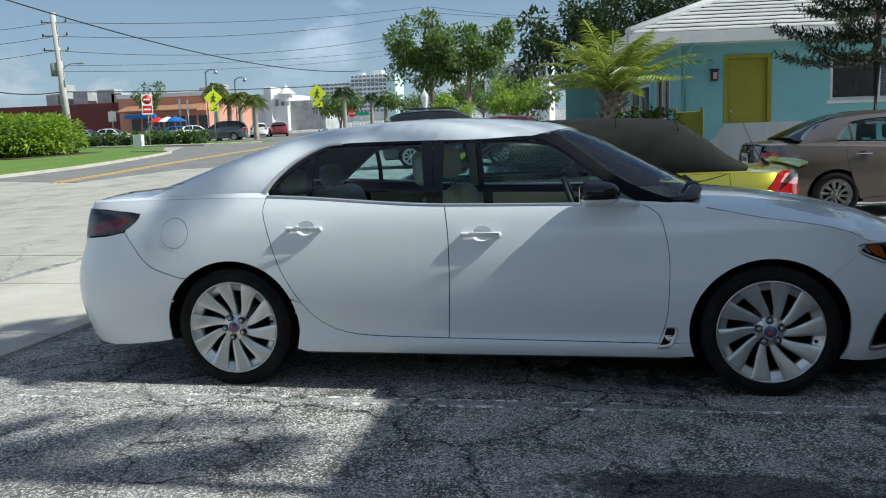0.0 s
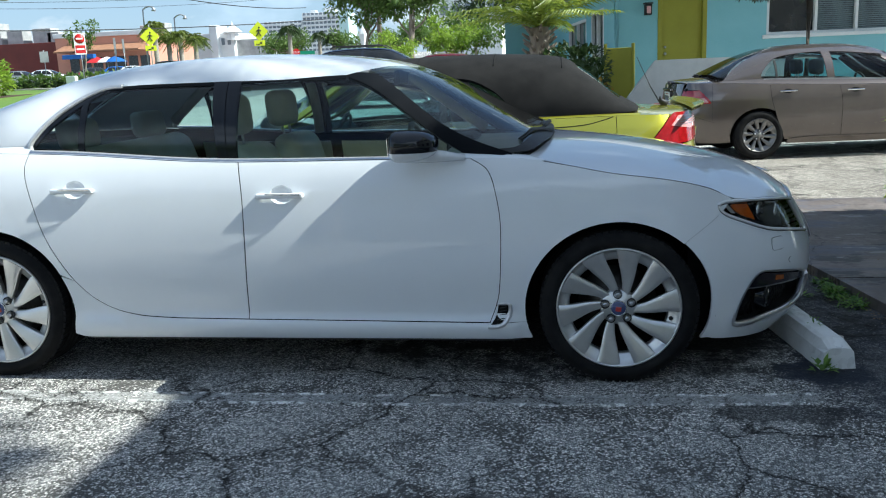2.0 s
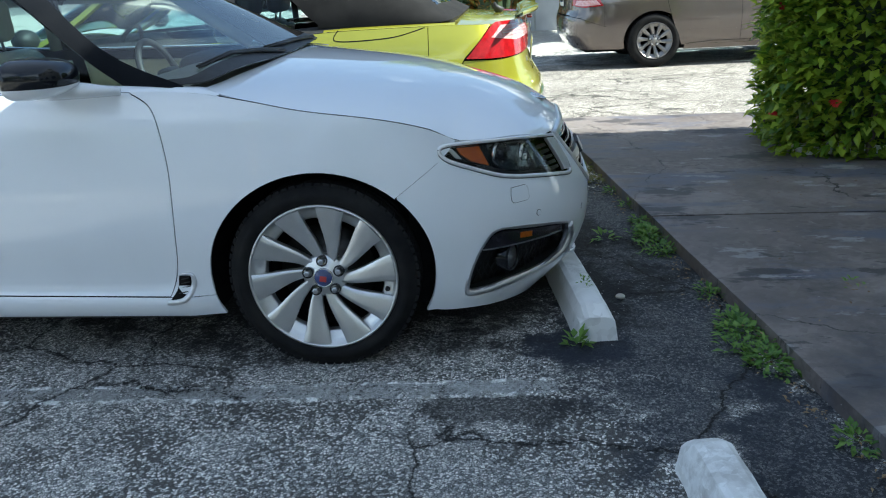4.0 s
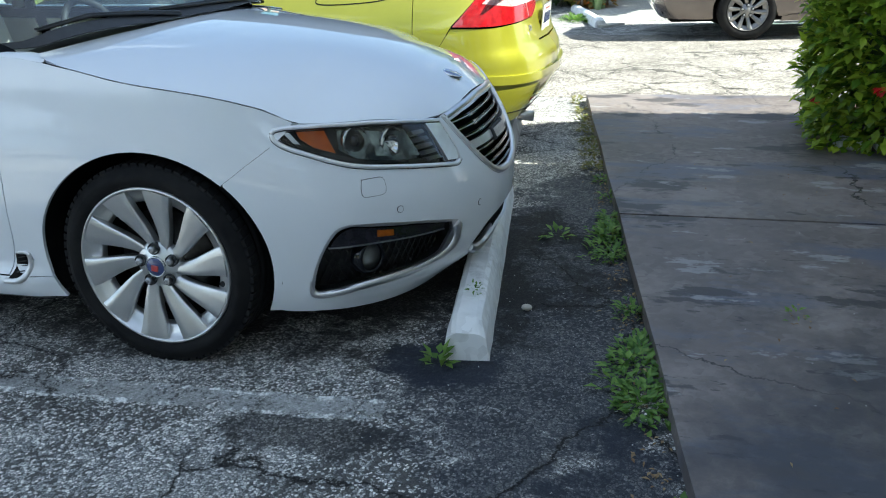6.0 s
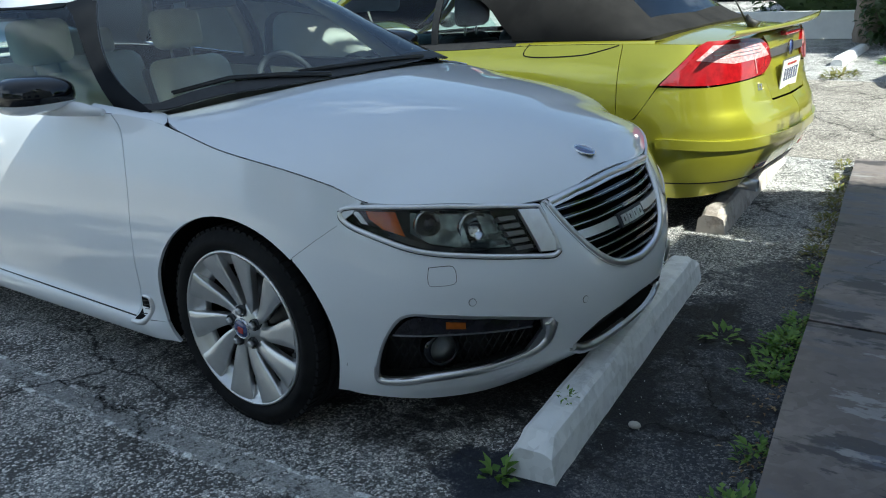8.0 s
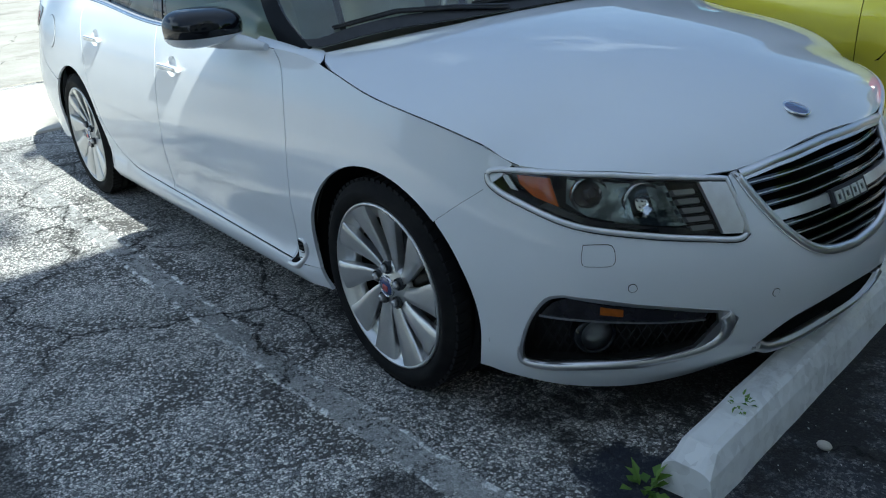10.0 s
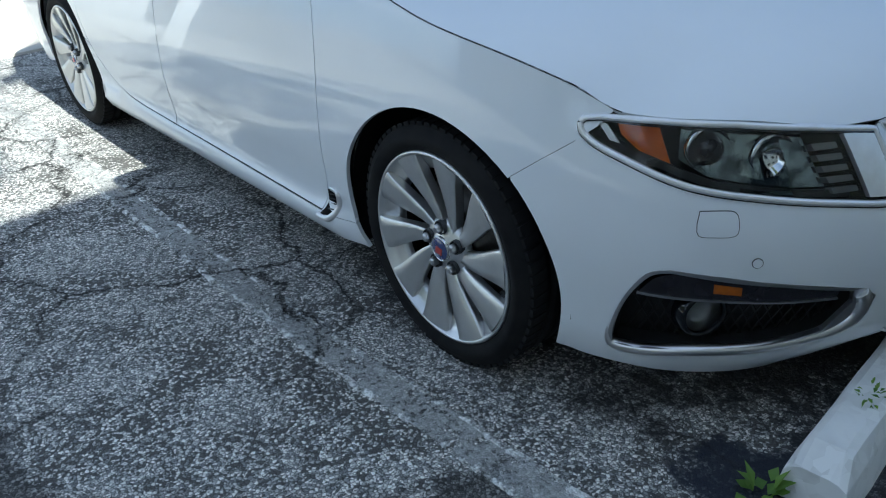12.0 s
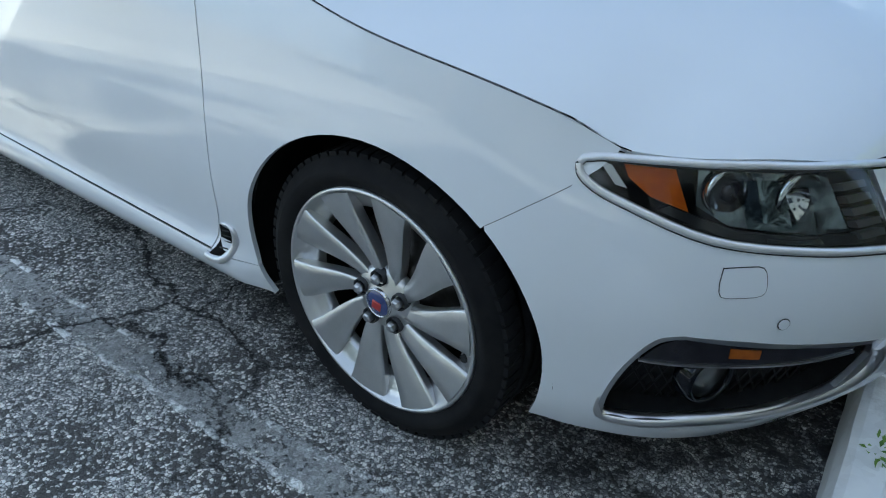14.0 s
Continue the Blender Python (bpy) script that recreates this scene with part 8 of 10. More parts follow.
for i, y in enumerate((2.5, 2.8, 3.1, 3.4, 3.7, 4.0, 4.4)):
    weed(edge_x(y) - 0.05, y, 0.0, 0.10, 70, 70 + i, LEAF_DRY, 0.035, "dry yellowish grass along the walkway")
weed(3.70, 0.14, 0.0, 0.05, 20, 90, size=0.055, label="spiky weed at the foot of the wheel stop", upright=1.0)
weed(3.745, 0.455, 0.118, 0.035, 22, 91, size=0.018, label="small clover growing on the wheel stop")
weed(4.78, 0.55, 0.06, 0.05, 12, 92, size=0.025, label="small weed in the walkway")
weed(2.6, 9.0, 0.0, 0.3, 120, 93, LEAF_DRY, 0.07, "dry grass by the gravel bed")
weed(3.0, 10.2, 0.02, 0.35, 200, 94, size=0.09, label="low weeds between the kerb bars")
bm = bmesh.new()
bmesh.ops.create_icosphere(bm, subdivisions=2, radius=0.017, matrix=Matrix.Diagonal((1.2, 0.9, 0.7, 1)))
st = part("pebble", bm, CONCRETE)
st.matrix_world = pose(3.90, 0.60, 0.010)
tagged(st, "small pale pebble on the asphalt", "pebble")

LITTER = leaf_material("dead_leaves", (0.16, 0.09, 0.04), (0.34, 0.25, 0.13), 0.7, 0.15)
GRIT = leaf_material("pale_grit", (0.35, 0.34, 0.32), (0.62, 0.61, 0.58), 0.8, 0.0)


def litter(name, label, category, spots, mat, size, seed):
    """Small dry bits lying flat where they fell."""
    rnd = random.Random(seed)
    verts, faces = [], []
    for x, y, z, rx, ry, n in spots:
        for i in range(n):
            a = rnd.uniform(0, 2 * math.pi)
            p = Vector((x + rx * rnd.gauss(0, 0.5), y + ry * rnd.gauss(0, 0.5), z + 0.003 + rnd.uniform(0, 0.004)))
            leaf(verts, faces, p, Vector((math.cos(a), math.sin(a), rnd.uniform(-0.02, 0.12))), Vector((rnd.uniform(-0.2, 0.2), rnd.uniform(-0.2, 0.2), 1)), size * rnd.uniform(0.5, 1.3), size * rnd.uniform(0.25, 0.5))
    tagged(part(name, mesh_of(name, verts, faces), mat), label, category, kind="stuff")


litter("leaf_litter", "dry brown leaf bits in the gutter beside the walkway", "leaf litter", [(edge_x(y) - 0.045, y, 0.0, 0.05, 0.3, 34) for y in (-0.6, -0.2, 0.2, 0.6, 1.0, 1.5, 2.0, 2.5, 3.0)], LITTER, 0.022, 401)
litter("slab_litter", "a few dry leaf bits scattered on the walkway", "leaf litter", [(5.0, 0.6, 0.06, 0.7, 1.8, 26), (5.1, 2.2, 0.06, 0.6, 0.8, 14), (4.78, 0.55, 0.06, 0.06, 0.05, 12)], LITTER, 0.02, 402)
litter("pale_grit", "pale grit and paint flecks on the asphalt", "grit", [(4.0, 0.6, 0.0, 0.3, 0.9, 110), (2.9, -0.7, 0.0, 1.6, 0.6, 130), (3.6, -0.25, 0.0, 0.6, 0.25, 60), (4.9, 0.6, 0.06, 0.6, 1.6, 30)], GRIT, 0.009, 403)
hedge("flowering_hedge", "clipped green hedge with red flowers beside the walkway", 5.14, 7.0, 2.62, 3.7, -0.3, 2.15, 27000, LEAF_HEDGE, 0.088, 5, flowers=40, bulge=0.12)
bm = bmesh.new()
for i in range(9):
    box_bm(5.24 + 0.2 * i, 5.42 + 0.2 * i, 2.84, 2.98, 0.05, 0.115, 0.012, 1, bm)
tagged(part("planter_edging", bm, STOP_PAINT), "white-painted block edging under the hedge", "edging", kind="structure")
tagged(part("planter_soil", drape([(5.34, 2.98), (7.1, 2.98), (7.1, 4.2), (5.34, 4.2)], 0.10, 0.5), SOIL), "dark soil under the hedge", "soil", kind="structure")

# ---- two-storey building beyond the walkway, that shades the bays ----
STUCCO_W = material("cream_stucco", (0.62, 0.60, 0.52), 0.9, second=(0.55, 0.53, 0.46), scale=2, bump=0.004, bump_scale=60)
ob = thing("shade_building", "cream two-storey motel building beside the walkway", "building")
part("wall", box_bm(7.4, 16.0, -8.4, 1.9, 0.0, 5.9), STUCCO_W, ob)
part("porch_wall", box_bm(7.4, 9.0, 1.91, 2.62, 0.0, 4.0), STUCCO_W, ob)
part("roof", box_bm(7.12, 16.3, -8.7, 2.15, 5.9, 6.02), STUCCO_W, ob)
for i in range(3):
    y = -7.2 + 3.0 * i
    part("window", box_bm(7.36, 7.41, y, y + 1.4, 1.0, 2.2), GLOSS_BLACK, ob)
    part("window", box_bm(7.36, 7.41, y, y + 1.4, 3.9, 5.1), GLOSS_BLACK, ob)
palm("coconut_palm", "tall palm whose fronds shade the bays", 6.9, -1.25, 7.4, 0.05, 1.0, 5, LEAF_PALM, 3, 0.8, 0.5, False)
palm("coconut_palm", "tall palm whose fronds shade the bays", 6.9, 1.28, 8.3, 0.06, 1.6, 9, LEAF_PALM, 4, 0.8, 0.5, False)
# what stands behind the camera
ob = thing("street_building", "pale one-storey building across the lot", "building")
part("wall", box_bm(-14, 12, -26, -20, 0, 3.4), STUCCO_W, ob)
part("roof", box_bm(-14.4, 12.4, -26.4, -19.6, 3.4, 3.6), STUCCO_W, ob)
tree("shade_tree", "broad green tree across the lot", -7, -16, 6.5, 3.0, 0.2, LEAF_TREE, 71, 2500, 0.3)
tree("shade_tree", "broad green tree across the lot", 3, -17, 5.5, 2.6, 0.2, LEAF_TREE, 72, 2500, 0.3)
palm("sabal_palm", "sabal palm across the lot", -2.5, -14.5, 5.2, 0.18, 1.6, 24, LEAF_PALM, 73, 0.8, 0.4, False)


# ---- the turquoise house ----
TURQ = material("turquoise_stucco", (0.25, 0.50, 0.54), 0.9, second=(0.22, 0.46, 0.50), scale=1.2, fine=(0.30, 0.55, 0.58), fine_scale=40, fine_amount=0.3, bump=0.004, bump_scale=70)
GREEN_STUCCO = material("pale_green_stucco", (0.22, 0.42, 0.38), 0.9, second=(0.20, 0.37, 0.34), scale=1.0, bump=0.004, bump_scale=60)
OLIVE = material("olive_door_paint", (0.30, 0.29, 0.03), 0.5, second=(0.27, 0.26, 0.025), scale=3, bump=0.001, bump_scale=40)
ROOF_WHITE = material("white_roof_tile", (0.62, 0.62, 0.61), 0.8, second=(0.50, 0.50, 0.49), scale=1.5, bump=0.004, bump_scale=20, per_object=0.06)
TRIM_WHITE = material("white_trim", (0.72, 0.73, 0.72), 0.6, second=(0.65, 0.66, 0.65), scale=4)
DARK_GLASS = material("dark_window", (0.01, 0.012, 0.014), 0.08, second=(0.02, 0.022, 0.024), scale=3, coat=0.5)
BLIND = material("blind_slat", (0.12, 0.16, 0.17), 0.6, second=(0.09, 0.12, 0.13), scale=6)
WALL_WHITE = material("white_wall", (0.66, 0.67, 0.66), 0.85, second=(0.54, 0.55, 0.55), scale=2.2, bump=0.003, bump_scale=60)


def turquoise_house():
    z0 = far_rise(15.2)
    ob = thing("turquoise_house", "turquoise one-storey house with an olive door and a white tiled roof", "house", at=pose(3.62, 15.2, z0, 0, 0, 12) @ Matrix(((1, 0.16, 0, 0), (0, 1, 0, 0), (0, 0, 1, 0), (0, 0, 0, 1))))
    top = 2.88
    door, win = (0.97, 1.87, 0.30, 2.56), (3.17, 5.90, 1.58, 2.50)
    for u0, u1, w0, w1 in ((0, door[0], 0, top), (door[0], door[1], door[3], top), (door[0], door[1], 0, door[2]), (door[1], win[0], 0, top), (win[0], win[1], 0, win[2]), (win[0], win[1], win[3], top), (win[1], 12, 0, top)):
        part("front_wall", box_bm(u0, u1, 0, 0.22, w0, w1), TURQ, ob)
    for v0, v1, w0, w1 in ((0.22, 1.2, 0, top), (1.2, 2.9, 0, 0.9), (1.2, 2.9, 2.35, top), (2.9, 3.7, 0, top), (3.7, 6.9, 0, 0.12), (3.7, 6.9, 2.25, top), (6.9, 12.0, 0, top)):
        part("side_wall", box_bm(0, 0.22, v0, v1, w0, w1), TURQ, ob)
    part("back_wall", box_bm(0.22, 12, 11.78, 12.0, 0, top), TURQ, ob)
    for v0, v1, w0, w1 in ((1.2, 2.9, 0.9, 2.35), (3.7, 6.9, 0.12, 2.25)):
        wd = part("side_window", box_bm(0.08, 0.10, v0, v1, w0, w1), DARK_GLASS, ob)
        for a, b, c, d in ((v0, v0 + 0.07, w0, w1), (v1 - 0.07, v1, w0, w1), (v0, v1, w1 - 0.07, w1), (v0, v1, w0, w0 + 0.07), ((v0 + v1) / 2 - 0.03, (v0 + v1) / 2 + 0.03, w0, w1)):
            part("window_frame", box_bm(-0.01, 0.07, a, b, c, d, 0.006), TRIM_WHITE, wd)
    dr = part("door", box_bm(door[0] + 0.03, door[1] - 0.03, 0.06, 0.11, door[2], door[3] - 0.03, 0.004), OLIVE, ob, "olive painted door")
    for a, b, c, d in ((door[0] - 0.06, door[0] + 0.03, door[2], door[3] + 0.06), (door[1] - 0.03, door[1] + 0.06, door[2], door[3] + 0.06), (door[0] + 0.03, door[1] - 0.03, door[3] - 0.03, door[3] + 0.06)):
        part("door_frame", box_bm(a, b, -0.02, 0.12, c, d, 0.006), OLIVE, ob)
    kn = part("door_knob", lathe_bm([(0.001, -0.05), (0.03, -0.04), (0.03, -0.02), (0.014, -0.012), (0.014, 0.0)], 16), SATIN, dr)
    kn.matrix_basis = pose(door[0] + 0.11, 0.06, 1.28)
    part("door_lock", lathe_bm([(0.001, -0.02), (0.026, -0.018), (0.026, 0.0)], 16), SATIN, dr).matrix_basis = pose(door[0] + 0.11, 0.06, 1.42)
    gl = part("window", box_bm(win[0], win[1], 0.12, 0.14, win[2], win[3]), DARK_GLASS, ob)
    for u in (win[0], win[0] + 1.0, win[0] + 1.84, win[1] - 0.06):
        part("window_frame", box_bm(u, u + 0.06, 0.02, 0.12, win[2], win[3], 0.006), TRIM_WHITE, gl)
    for w0, w1 in ((win[2], win[2] + 0.05), (win[3] - 0.05, win[3])):
        part("window_frame", box_bm(win[0], win[1], 0.03, 0.115, w0, w1, 0.006), TRIM_WHITE, gl)
    part("window_sill", box_bm(win[0] - 0.08, win[1] + 0.08, -0.07, 0.05, win[2] - 0.08, win[2] - 0.003, 0.01), TRIM_WHITE, gl)
    slat = finish(box_bm(win[0] + 1.08, win[1] - 0.1, 0.095, 0.115, -0.014, 0.014), "blind_slat")
    slat.materials.append(BLIND)
    for i in range(20):
        part("blind_slat", slat, BLIND, gl).matrix_basis = pose(0, 0, win[2] + 0.07 + 0.041 * i)
    lp = part("wall_lamp", box_bm(0.62, 0.76, -0.16, -0.02, 2.08, 2.30, 0.02), BLACK, ob)
    part("lamp_glass", box_bm(0.645, 0.735, -0.165, -0.05, 2.11, 2.26, 0.01), CLEAR_RED, lp)
    part("lamp_cap", box_bm(0.60, 0.78, -0.18, 0.0, 2.30, 2.33, 0.01), BLACK, lp)
    part("downspout", tube_bm([(0.12, -0.55, 2.86), (0.10, -0.10, 2.62), (0.06, -0.06, 2.4), (0.06, -0.06, 0.0)], 0.045, 8), TURQ, ob)
    part("step", box_bm(door[0] - 0.3, door[1] + 0.3, -0.9, 0.0, 0, 0.28, 0.02), CONCRETE, ob)
    # roof: hipped, with courses of tiles
    e0, e1, f0, f1, ez, rz = -1.25, 15.2, -0.75, 12.6, 2.98, 5.6
    part("soffit", box_bm(e0, e1, f0, f1, ez - 0.12, ez - 0.06), TRIM_WHITE, ob)
    for a in ((e0, e1, f0 - 0.03, f0), (e0, e1, f1, f1 + 0.03), (e0 - 0.03, e0, f0, f1), (e1, e1 + 0.03, f0, f1)):
        part("fascia", box_bm(*a, ez - 0.14, ez + 0.10, 0.004), TRIM_WHITE, ob)
    mid = (f0 + f1) / 2
    run = mid - f0
    deck = bmesh.new()
    c = [deck.verts.new(p) for p in ((e0, f0, ez + 0.06), (e1, f0, ez + 0.06), (e1, f1, ez + 0.06), (e0, f1, ez + 0.06), (e0 + run, mid, rz), (e1 - run, mid, rz))]
    for q in ((0, 1, 5, 4), (1, 2, 5), (2, 3, 4, 5), (3, 0, 4)):
        deck.faces.new([c[i] for i in q])
    part("roof_deck", deck, ROOF_WHITE, ob)
    n = 22
    for i in range(n):
        t0, t1 = i / n, (i + 1.12) / n
        z = lambda t: ez + 0.075 + (rz - ez - 0.06) * t
        rows = lambda t, o: [Vector((e0 + run * t, f0 + run * t, z(t) + o)), Vector((e1 - run * t, f0 + run * t, z(t) + o))]
        a, b = rows(t0, 0.085), rows(min(t1, 1.0), 0.005)
        k = 40
        line = lambda r: [r[0].lerp(r[1], j / k) + Vector((0, 0, 0.008 * (j % 2))) for j in range(k + 1)]
        part("tile_course", ribbon_bm([[p - Vector((0, 0, 0.05)) for p in line(a)], line(a), line(b)]), ROOF_WHITE, ob)
        a = [Vector((e0 + run * t0, f1 - run * t0, z(t0) + 0.05)), Vector((e0 + run * t0, f0 + run * t0, z(t0) + 0.05))]
        b = [Vector((e0 + run * min(t1, 1), f1 - run * min(t1, 1), z(min(t1, 1)) + 0.01)), Vector((e0 + run * min(t1, 1), f0 + run * min(t1, 1), z(min(t1, 1)) + 0.01))]
        part("tile_course", ribbon_bm([[p - Vector((0, 0, 0.05)) for p in line(a)], line(a), line(b)]), ROOF_WHITE, ob)
    for side_y in (f0,):
        part("hip_cap", tube_bm([(e0, side_y, ez + 0.14), (e0 + run, mid, rz + 0.06)], 0.09, 8), ROOF_WHITE, ob)
    part("ridge_cap", tube_bm([(e0 + run, mid, rz + 0.06), (e1 - run, mid, rz + 0.06)], 0.09, 8), ROOF_WHITE, ob)
    part("roof_vent", lathe_bm([(0.12, 0.0), (0.12, 0.25), (0.2, 0.26), (0.17, 0.40), (0.001, 0.44)], 16, "z"), TRIM_WHITE, ob).matrix_basis = pose(1.55, 2.6, 3.98)
    for k in (-0.08, 0.08):
        fl = part("flood_lamp", lathe_bm([(0.03, 0.0), (0.05, -0.08), (0.06, -0.1), (0.001, -0.09)], 14), TRIM_WHITE, ob)
        fl.matrix_basis = pose(-0.55 + k, -0.6, 2.78, -25, 0, k * 300)


turquoise_house()
z0 = far_rise(26)
ob = thing("green_wing", "pale green single-storey wing behind the palm", "house", at=pose(0.6, 26, z0))
part("wall", box_bm(0, 6, 0, 6, 0, 2.5), GREEN_STUCCO, ob)
part("roof", box_bm(-0.5, 6.5, -0.5, 6.5, 2.5, 2.75, 0.04), ROOF_WHITE, ob)

z0 = far_rise(12.9)
lw = thing("low_wall", "white low wall with a sloping end before the house", "wall")
part("tall_part", prism_bm([Vector(p) for p in ((3.72, 0.0), (3.72, 0.55), (4.25, 1.24), (6.6, 1.24), (6.6, 0.0))], lambda p, t: Vector((p.x, 12.9 + t, z0 + p.y)), 0.18), WALL_WHITE, lw)
part("low_part", box_bm(-0.5, 3.715, 12.92, 13.08, z0 - 0.05, z0 + 0.42, 0.01), WALL_WHITE, lw)
gp = thing("painted_panel", "yellow-green painted metal panel beside the house", "panel")
part("panel", box_bm(3.38, 3.86, 13.5, 13.56, z0 - 0.05, 1.58, 0.01), OLIVE, gp)
part("post", box_bm(3.34, 3.40, 13.5, 13.58, z0 - 0.05, 1.66, 0.01), OLIVE, gp)
part("post", box_bm(3.86, 3.92, 13.5, 13.58, z0 - 0.05, 1.66, 0.01), OLIVE, gp)

hedge("garden_shrub", "dark green rounded shrub before the house", 2.15, 3.35, 11.7, 13.0, z0, 1.58, 1800, LEAF_DARK, 0.12, 21)
hedge("croton_bush", "low bush with orange and green leaves", 2.7, 3.4, 11.3, 11.9, z0, 0.95, 500, leaf_material("croton_leaves", (0.45, 0.14, 0.02), (0.16, 0.2, 0.03)), 0.13, 22)
hedge("garden_hedge", "low dark hedge beyond the yellow car", -0.6, 3.0, 15.4, 16.6, 0.1, 1.35, 1500, LEAF_DARK, 0.15, 23)
CACTUS = material("cactus_skin", (0.22, 0.32, 0.12), 0.7, second=(0.30, 0.38, 0.18), scale=8, bump=0.003, bump_scale=60)
cb = thing("column_cactus", "pale green column cactus in the bed", "cactus")
for dx, dy, h in ((0, 0, 1.05), (0.10, 0.05, 0.78), (-0.10, 0.02, 0.66), (0.04, -0.1, 0.5)):
    arm = bmesh.new()
    tube_bm([(3.15 + dx * 0.6, 11.35 + dy, far_rise(11.3) - 0.02), (3.15 + dx, 11.35 + dy, 0.3), (3.15 + dx * 1.4, 11.35 + dy, h)], [0.04, 0.05, 0.028], 9, arm)
    part("arm", arm, CACTUS, cb)
pot = thing("clay_pot", "large terracotta pot by the gravel bed", "pot", at=pose(4.3, 11.6, far_rise(11.6)))
part("body", lathe_bm([(0.001, 0.0), (0.16, 0.0), (0.24, 0.22), (0.25, 0.34), (0.22, 0.40), (0.20, 0.40), (0.20, 0.34)], 24, "z"), material("terracotta", (0.30, 0.11, 0.05), 0.8, second=(0.22, 0.08, 0.04), scale=8), pot)
LEAF_DATE = leaf_material("date_palm_leaves", (0.11, 0.17, 0.02), (0.34, 0.40, 0.06), 0.4, 0.45)
palm("date_palm", "young date palm with feathery fronds before the house", 2.15, 12.6, 1.95, 0.19, 1.95, 34, LEAF_DATE, 11, 0.40, 0.24, fall=56)


def norfolk_pine(x, y, h, seed):
    rnd = random.Random(seed)
    z0 = far_rise(y)
    ob = thing("norfolk_pine", "dark green pine with drooping tiers of branches", "tree", at=pose(x, y, z0 - 0.03))
    part("trunk", tube_bm([(0, 0, 0), (0.02, 0, h * 0.5), (0, 0, h)], [0.10, 0.07, 0.02], 10), BARK, ob)
    verts, faces = [], []
    limbs = bmesh.new()
    for i in range(6):
        z = 2.3 + (h - 2.3) * i / 6
        ln = 1.65 * (1 - 0.7 * i / 6)
        for k in range(5):
            a = k * math.pi * 0.4 + i * 0.55 + rnd.uniform(-0.15, 0.15)
            d = Vector((math.cos(a), math.sin(a), 0))
            s = d.cross(Vector((0, 0, 1)))
            along = lambda t: Vector((0, 0, z)) + d * ln * t + Vector((0, 0, ln * (0.30 * t * t - 0.22 * t)))
            tube_bm([along(t) for t in (0, 0.3, 0.6, 0.85, 1.0)], [0.024, 0.02, 0.014, 0.01, 0.006], 5, limbs)
            # finger-like twigs that turn upwards, clothed in short needles
            for m in range(11):
                t0 = 0.18 + 0.82 * m / 10
                for side in (-1, 1):
                    b = along(t0)
                    tip = b + s * side * 0.34 * (1.1 - 0.6 * t0) + d * 0.22 + Vector((0, 0, 0.10 + 0.05 * rnd.random()))
                    for j in range(34):
                        u = j / 34
                        p = b.lerp(tip, u) + Vector((0, 0, 0.05 * u * u))
                        leaf(verts, faces, p, rand_dir(rnd) + (tip - b).normalized() * 0.9, Vector((0, 0, 1)), rnd.uniform(0.08, 0.13), 0.034, 0.1)
    tagged(part("branch", limbs, BARK, ob), kind="stuff")
    tagged(part("needles", mesh_of("needles", verts, faces), LEAF_PINE, ob), kind="stuff")


norfolk_pine(6.62, 11.9, 4.8, 8)

# ---- trees and palms in the distance ----
tree("street_tree", "grey-trunked street tree with an open green crown", -7.6, 41.0, 6.6, 2.3, 0.15, LEAF_TREE, 31, 5000, 0.26, 0.45)
tree("street_tree", "grey-trunked street tree with an open green crown", -5.0, 40.0, 7.0, 2.3, 0.15, LEAF_TREE, 32, 5000, 0.26, 0.42)
tree("bright_tree", "small tree with bright yellow-green leaves", -1.4, 28.0, 2.9, 1.3, 0.08, LEAF_BRIGHT, 33, 2200, 0.16, 0.4, clumps=18)
tree("bright_tree", "small tree with bright yellow-green leaves", -5.2, 36.0, 2.6, 1.2, 0.08, LEAF_BRIGHT, 34, 1800, 0.16, 0.3, clumps=18)
for i, (x, y, h, s) in enumerate(((-0.2, 47, 7.6, 3.2), (3.0, 44, 8.6, 3.6), (7.5, 42, 9.0, 3.8), (13.0, 43, 9.5, 4.0), (19.0, 45, 9.5, 4.0))):
    tree("garden_tree", "tall dark green tree behind the houses", x, y, h, s, 0.22, LEAF_DARK, 50 + i, 4200, 0.36, 0.3)
for i, (px, d, h) in enumerate(((-0.478, 70, 4.6), (-0.462, 73, 3.7), (-0.447, 72, 3.9), (-0.428, 70, 3.4), (-0.313, 80, 4.1), (-0.279, 95, 3.8), (-0.262, 92, 3.4))):
    palm("sabal_palm", "sabal palm along the street", 2.06 + px * d, -4.3 + d, h, 0.2, 1.35, 34, LEAF_DARK if i > 3 else LEAF_PALM, 80 + i, 0.9, 0.32, False)
for i, (x, y, h, s) in enumerate(((-26, 84, 4.2, 3.0), (-20, 88, 4.6, 3.2), (-14, 84, 4.2, 3.0), (-9, 72, 4.2, 2.8), (-4, 60, 4.6, 2.8), (-12, 100, 6, 4), (-30, 96, 4.5, 3))):
    tree("far_tree", "rounded green tree along the far street", x, y, h, s, 0.14, LEAF_TREE, 100 + i, 1500, 0.4, 0.12, clumps=16)
# unseen row behind the camera, added to cut low skylight and darken reflections
for i, (x, y, h, s) in enumerate(((-13.0, -21.0, 8.0, 4.2), (-5.5, -23.0, 9.0, 4.6), (2.0, -21.5, 7.4, 4.0), (9.0, -23.5, 9.2, 4.6), (16.5, -21.0, 8.2, 4.2))):
    tree("garden_tree", "tall dark green tree out of view, added to dim the low sky", x, y, h, s, 0.22, LEAF_DARK, 60 + i, 3600, 0.42, 0.22)
tree("thin_tree", "thin young tree with sparse leaves", -33.2, 57.5, 5.2, 1.3, 0.07, LEAF_TREE, 120, 600, 0.3, 0.35, clumps=14)
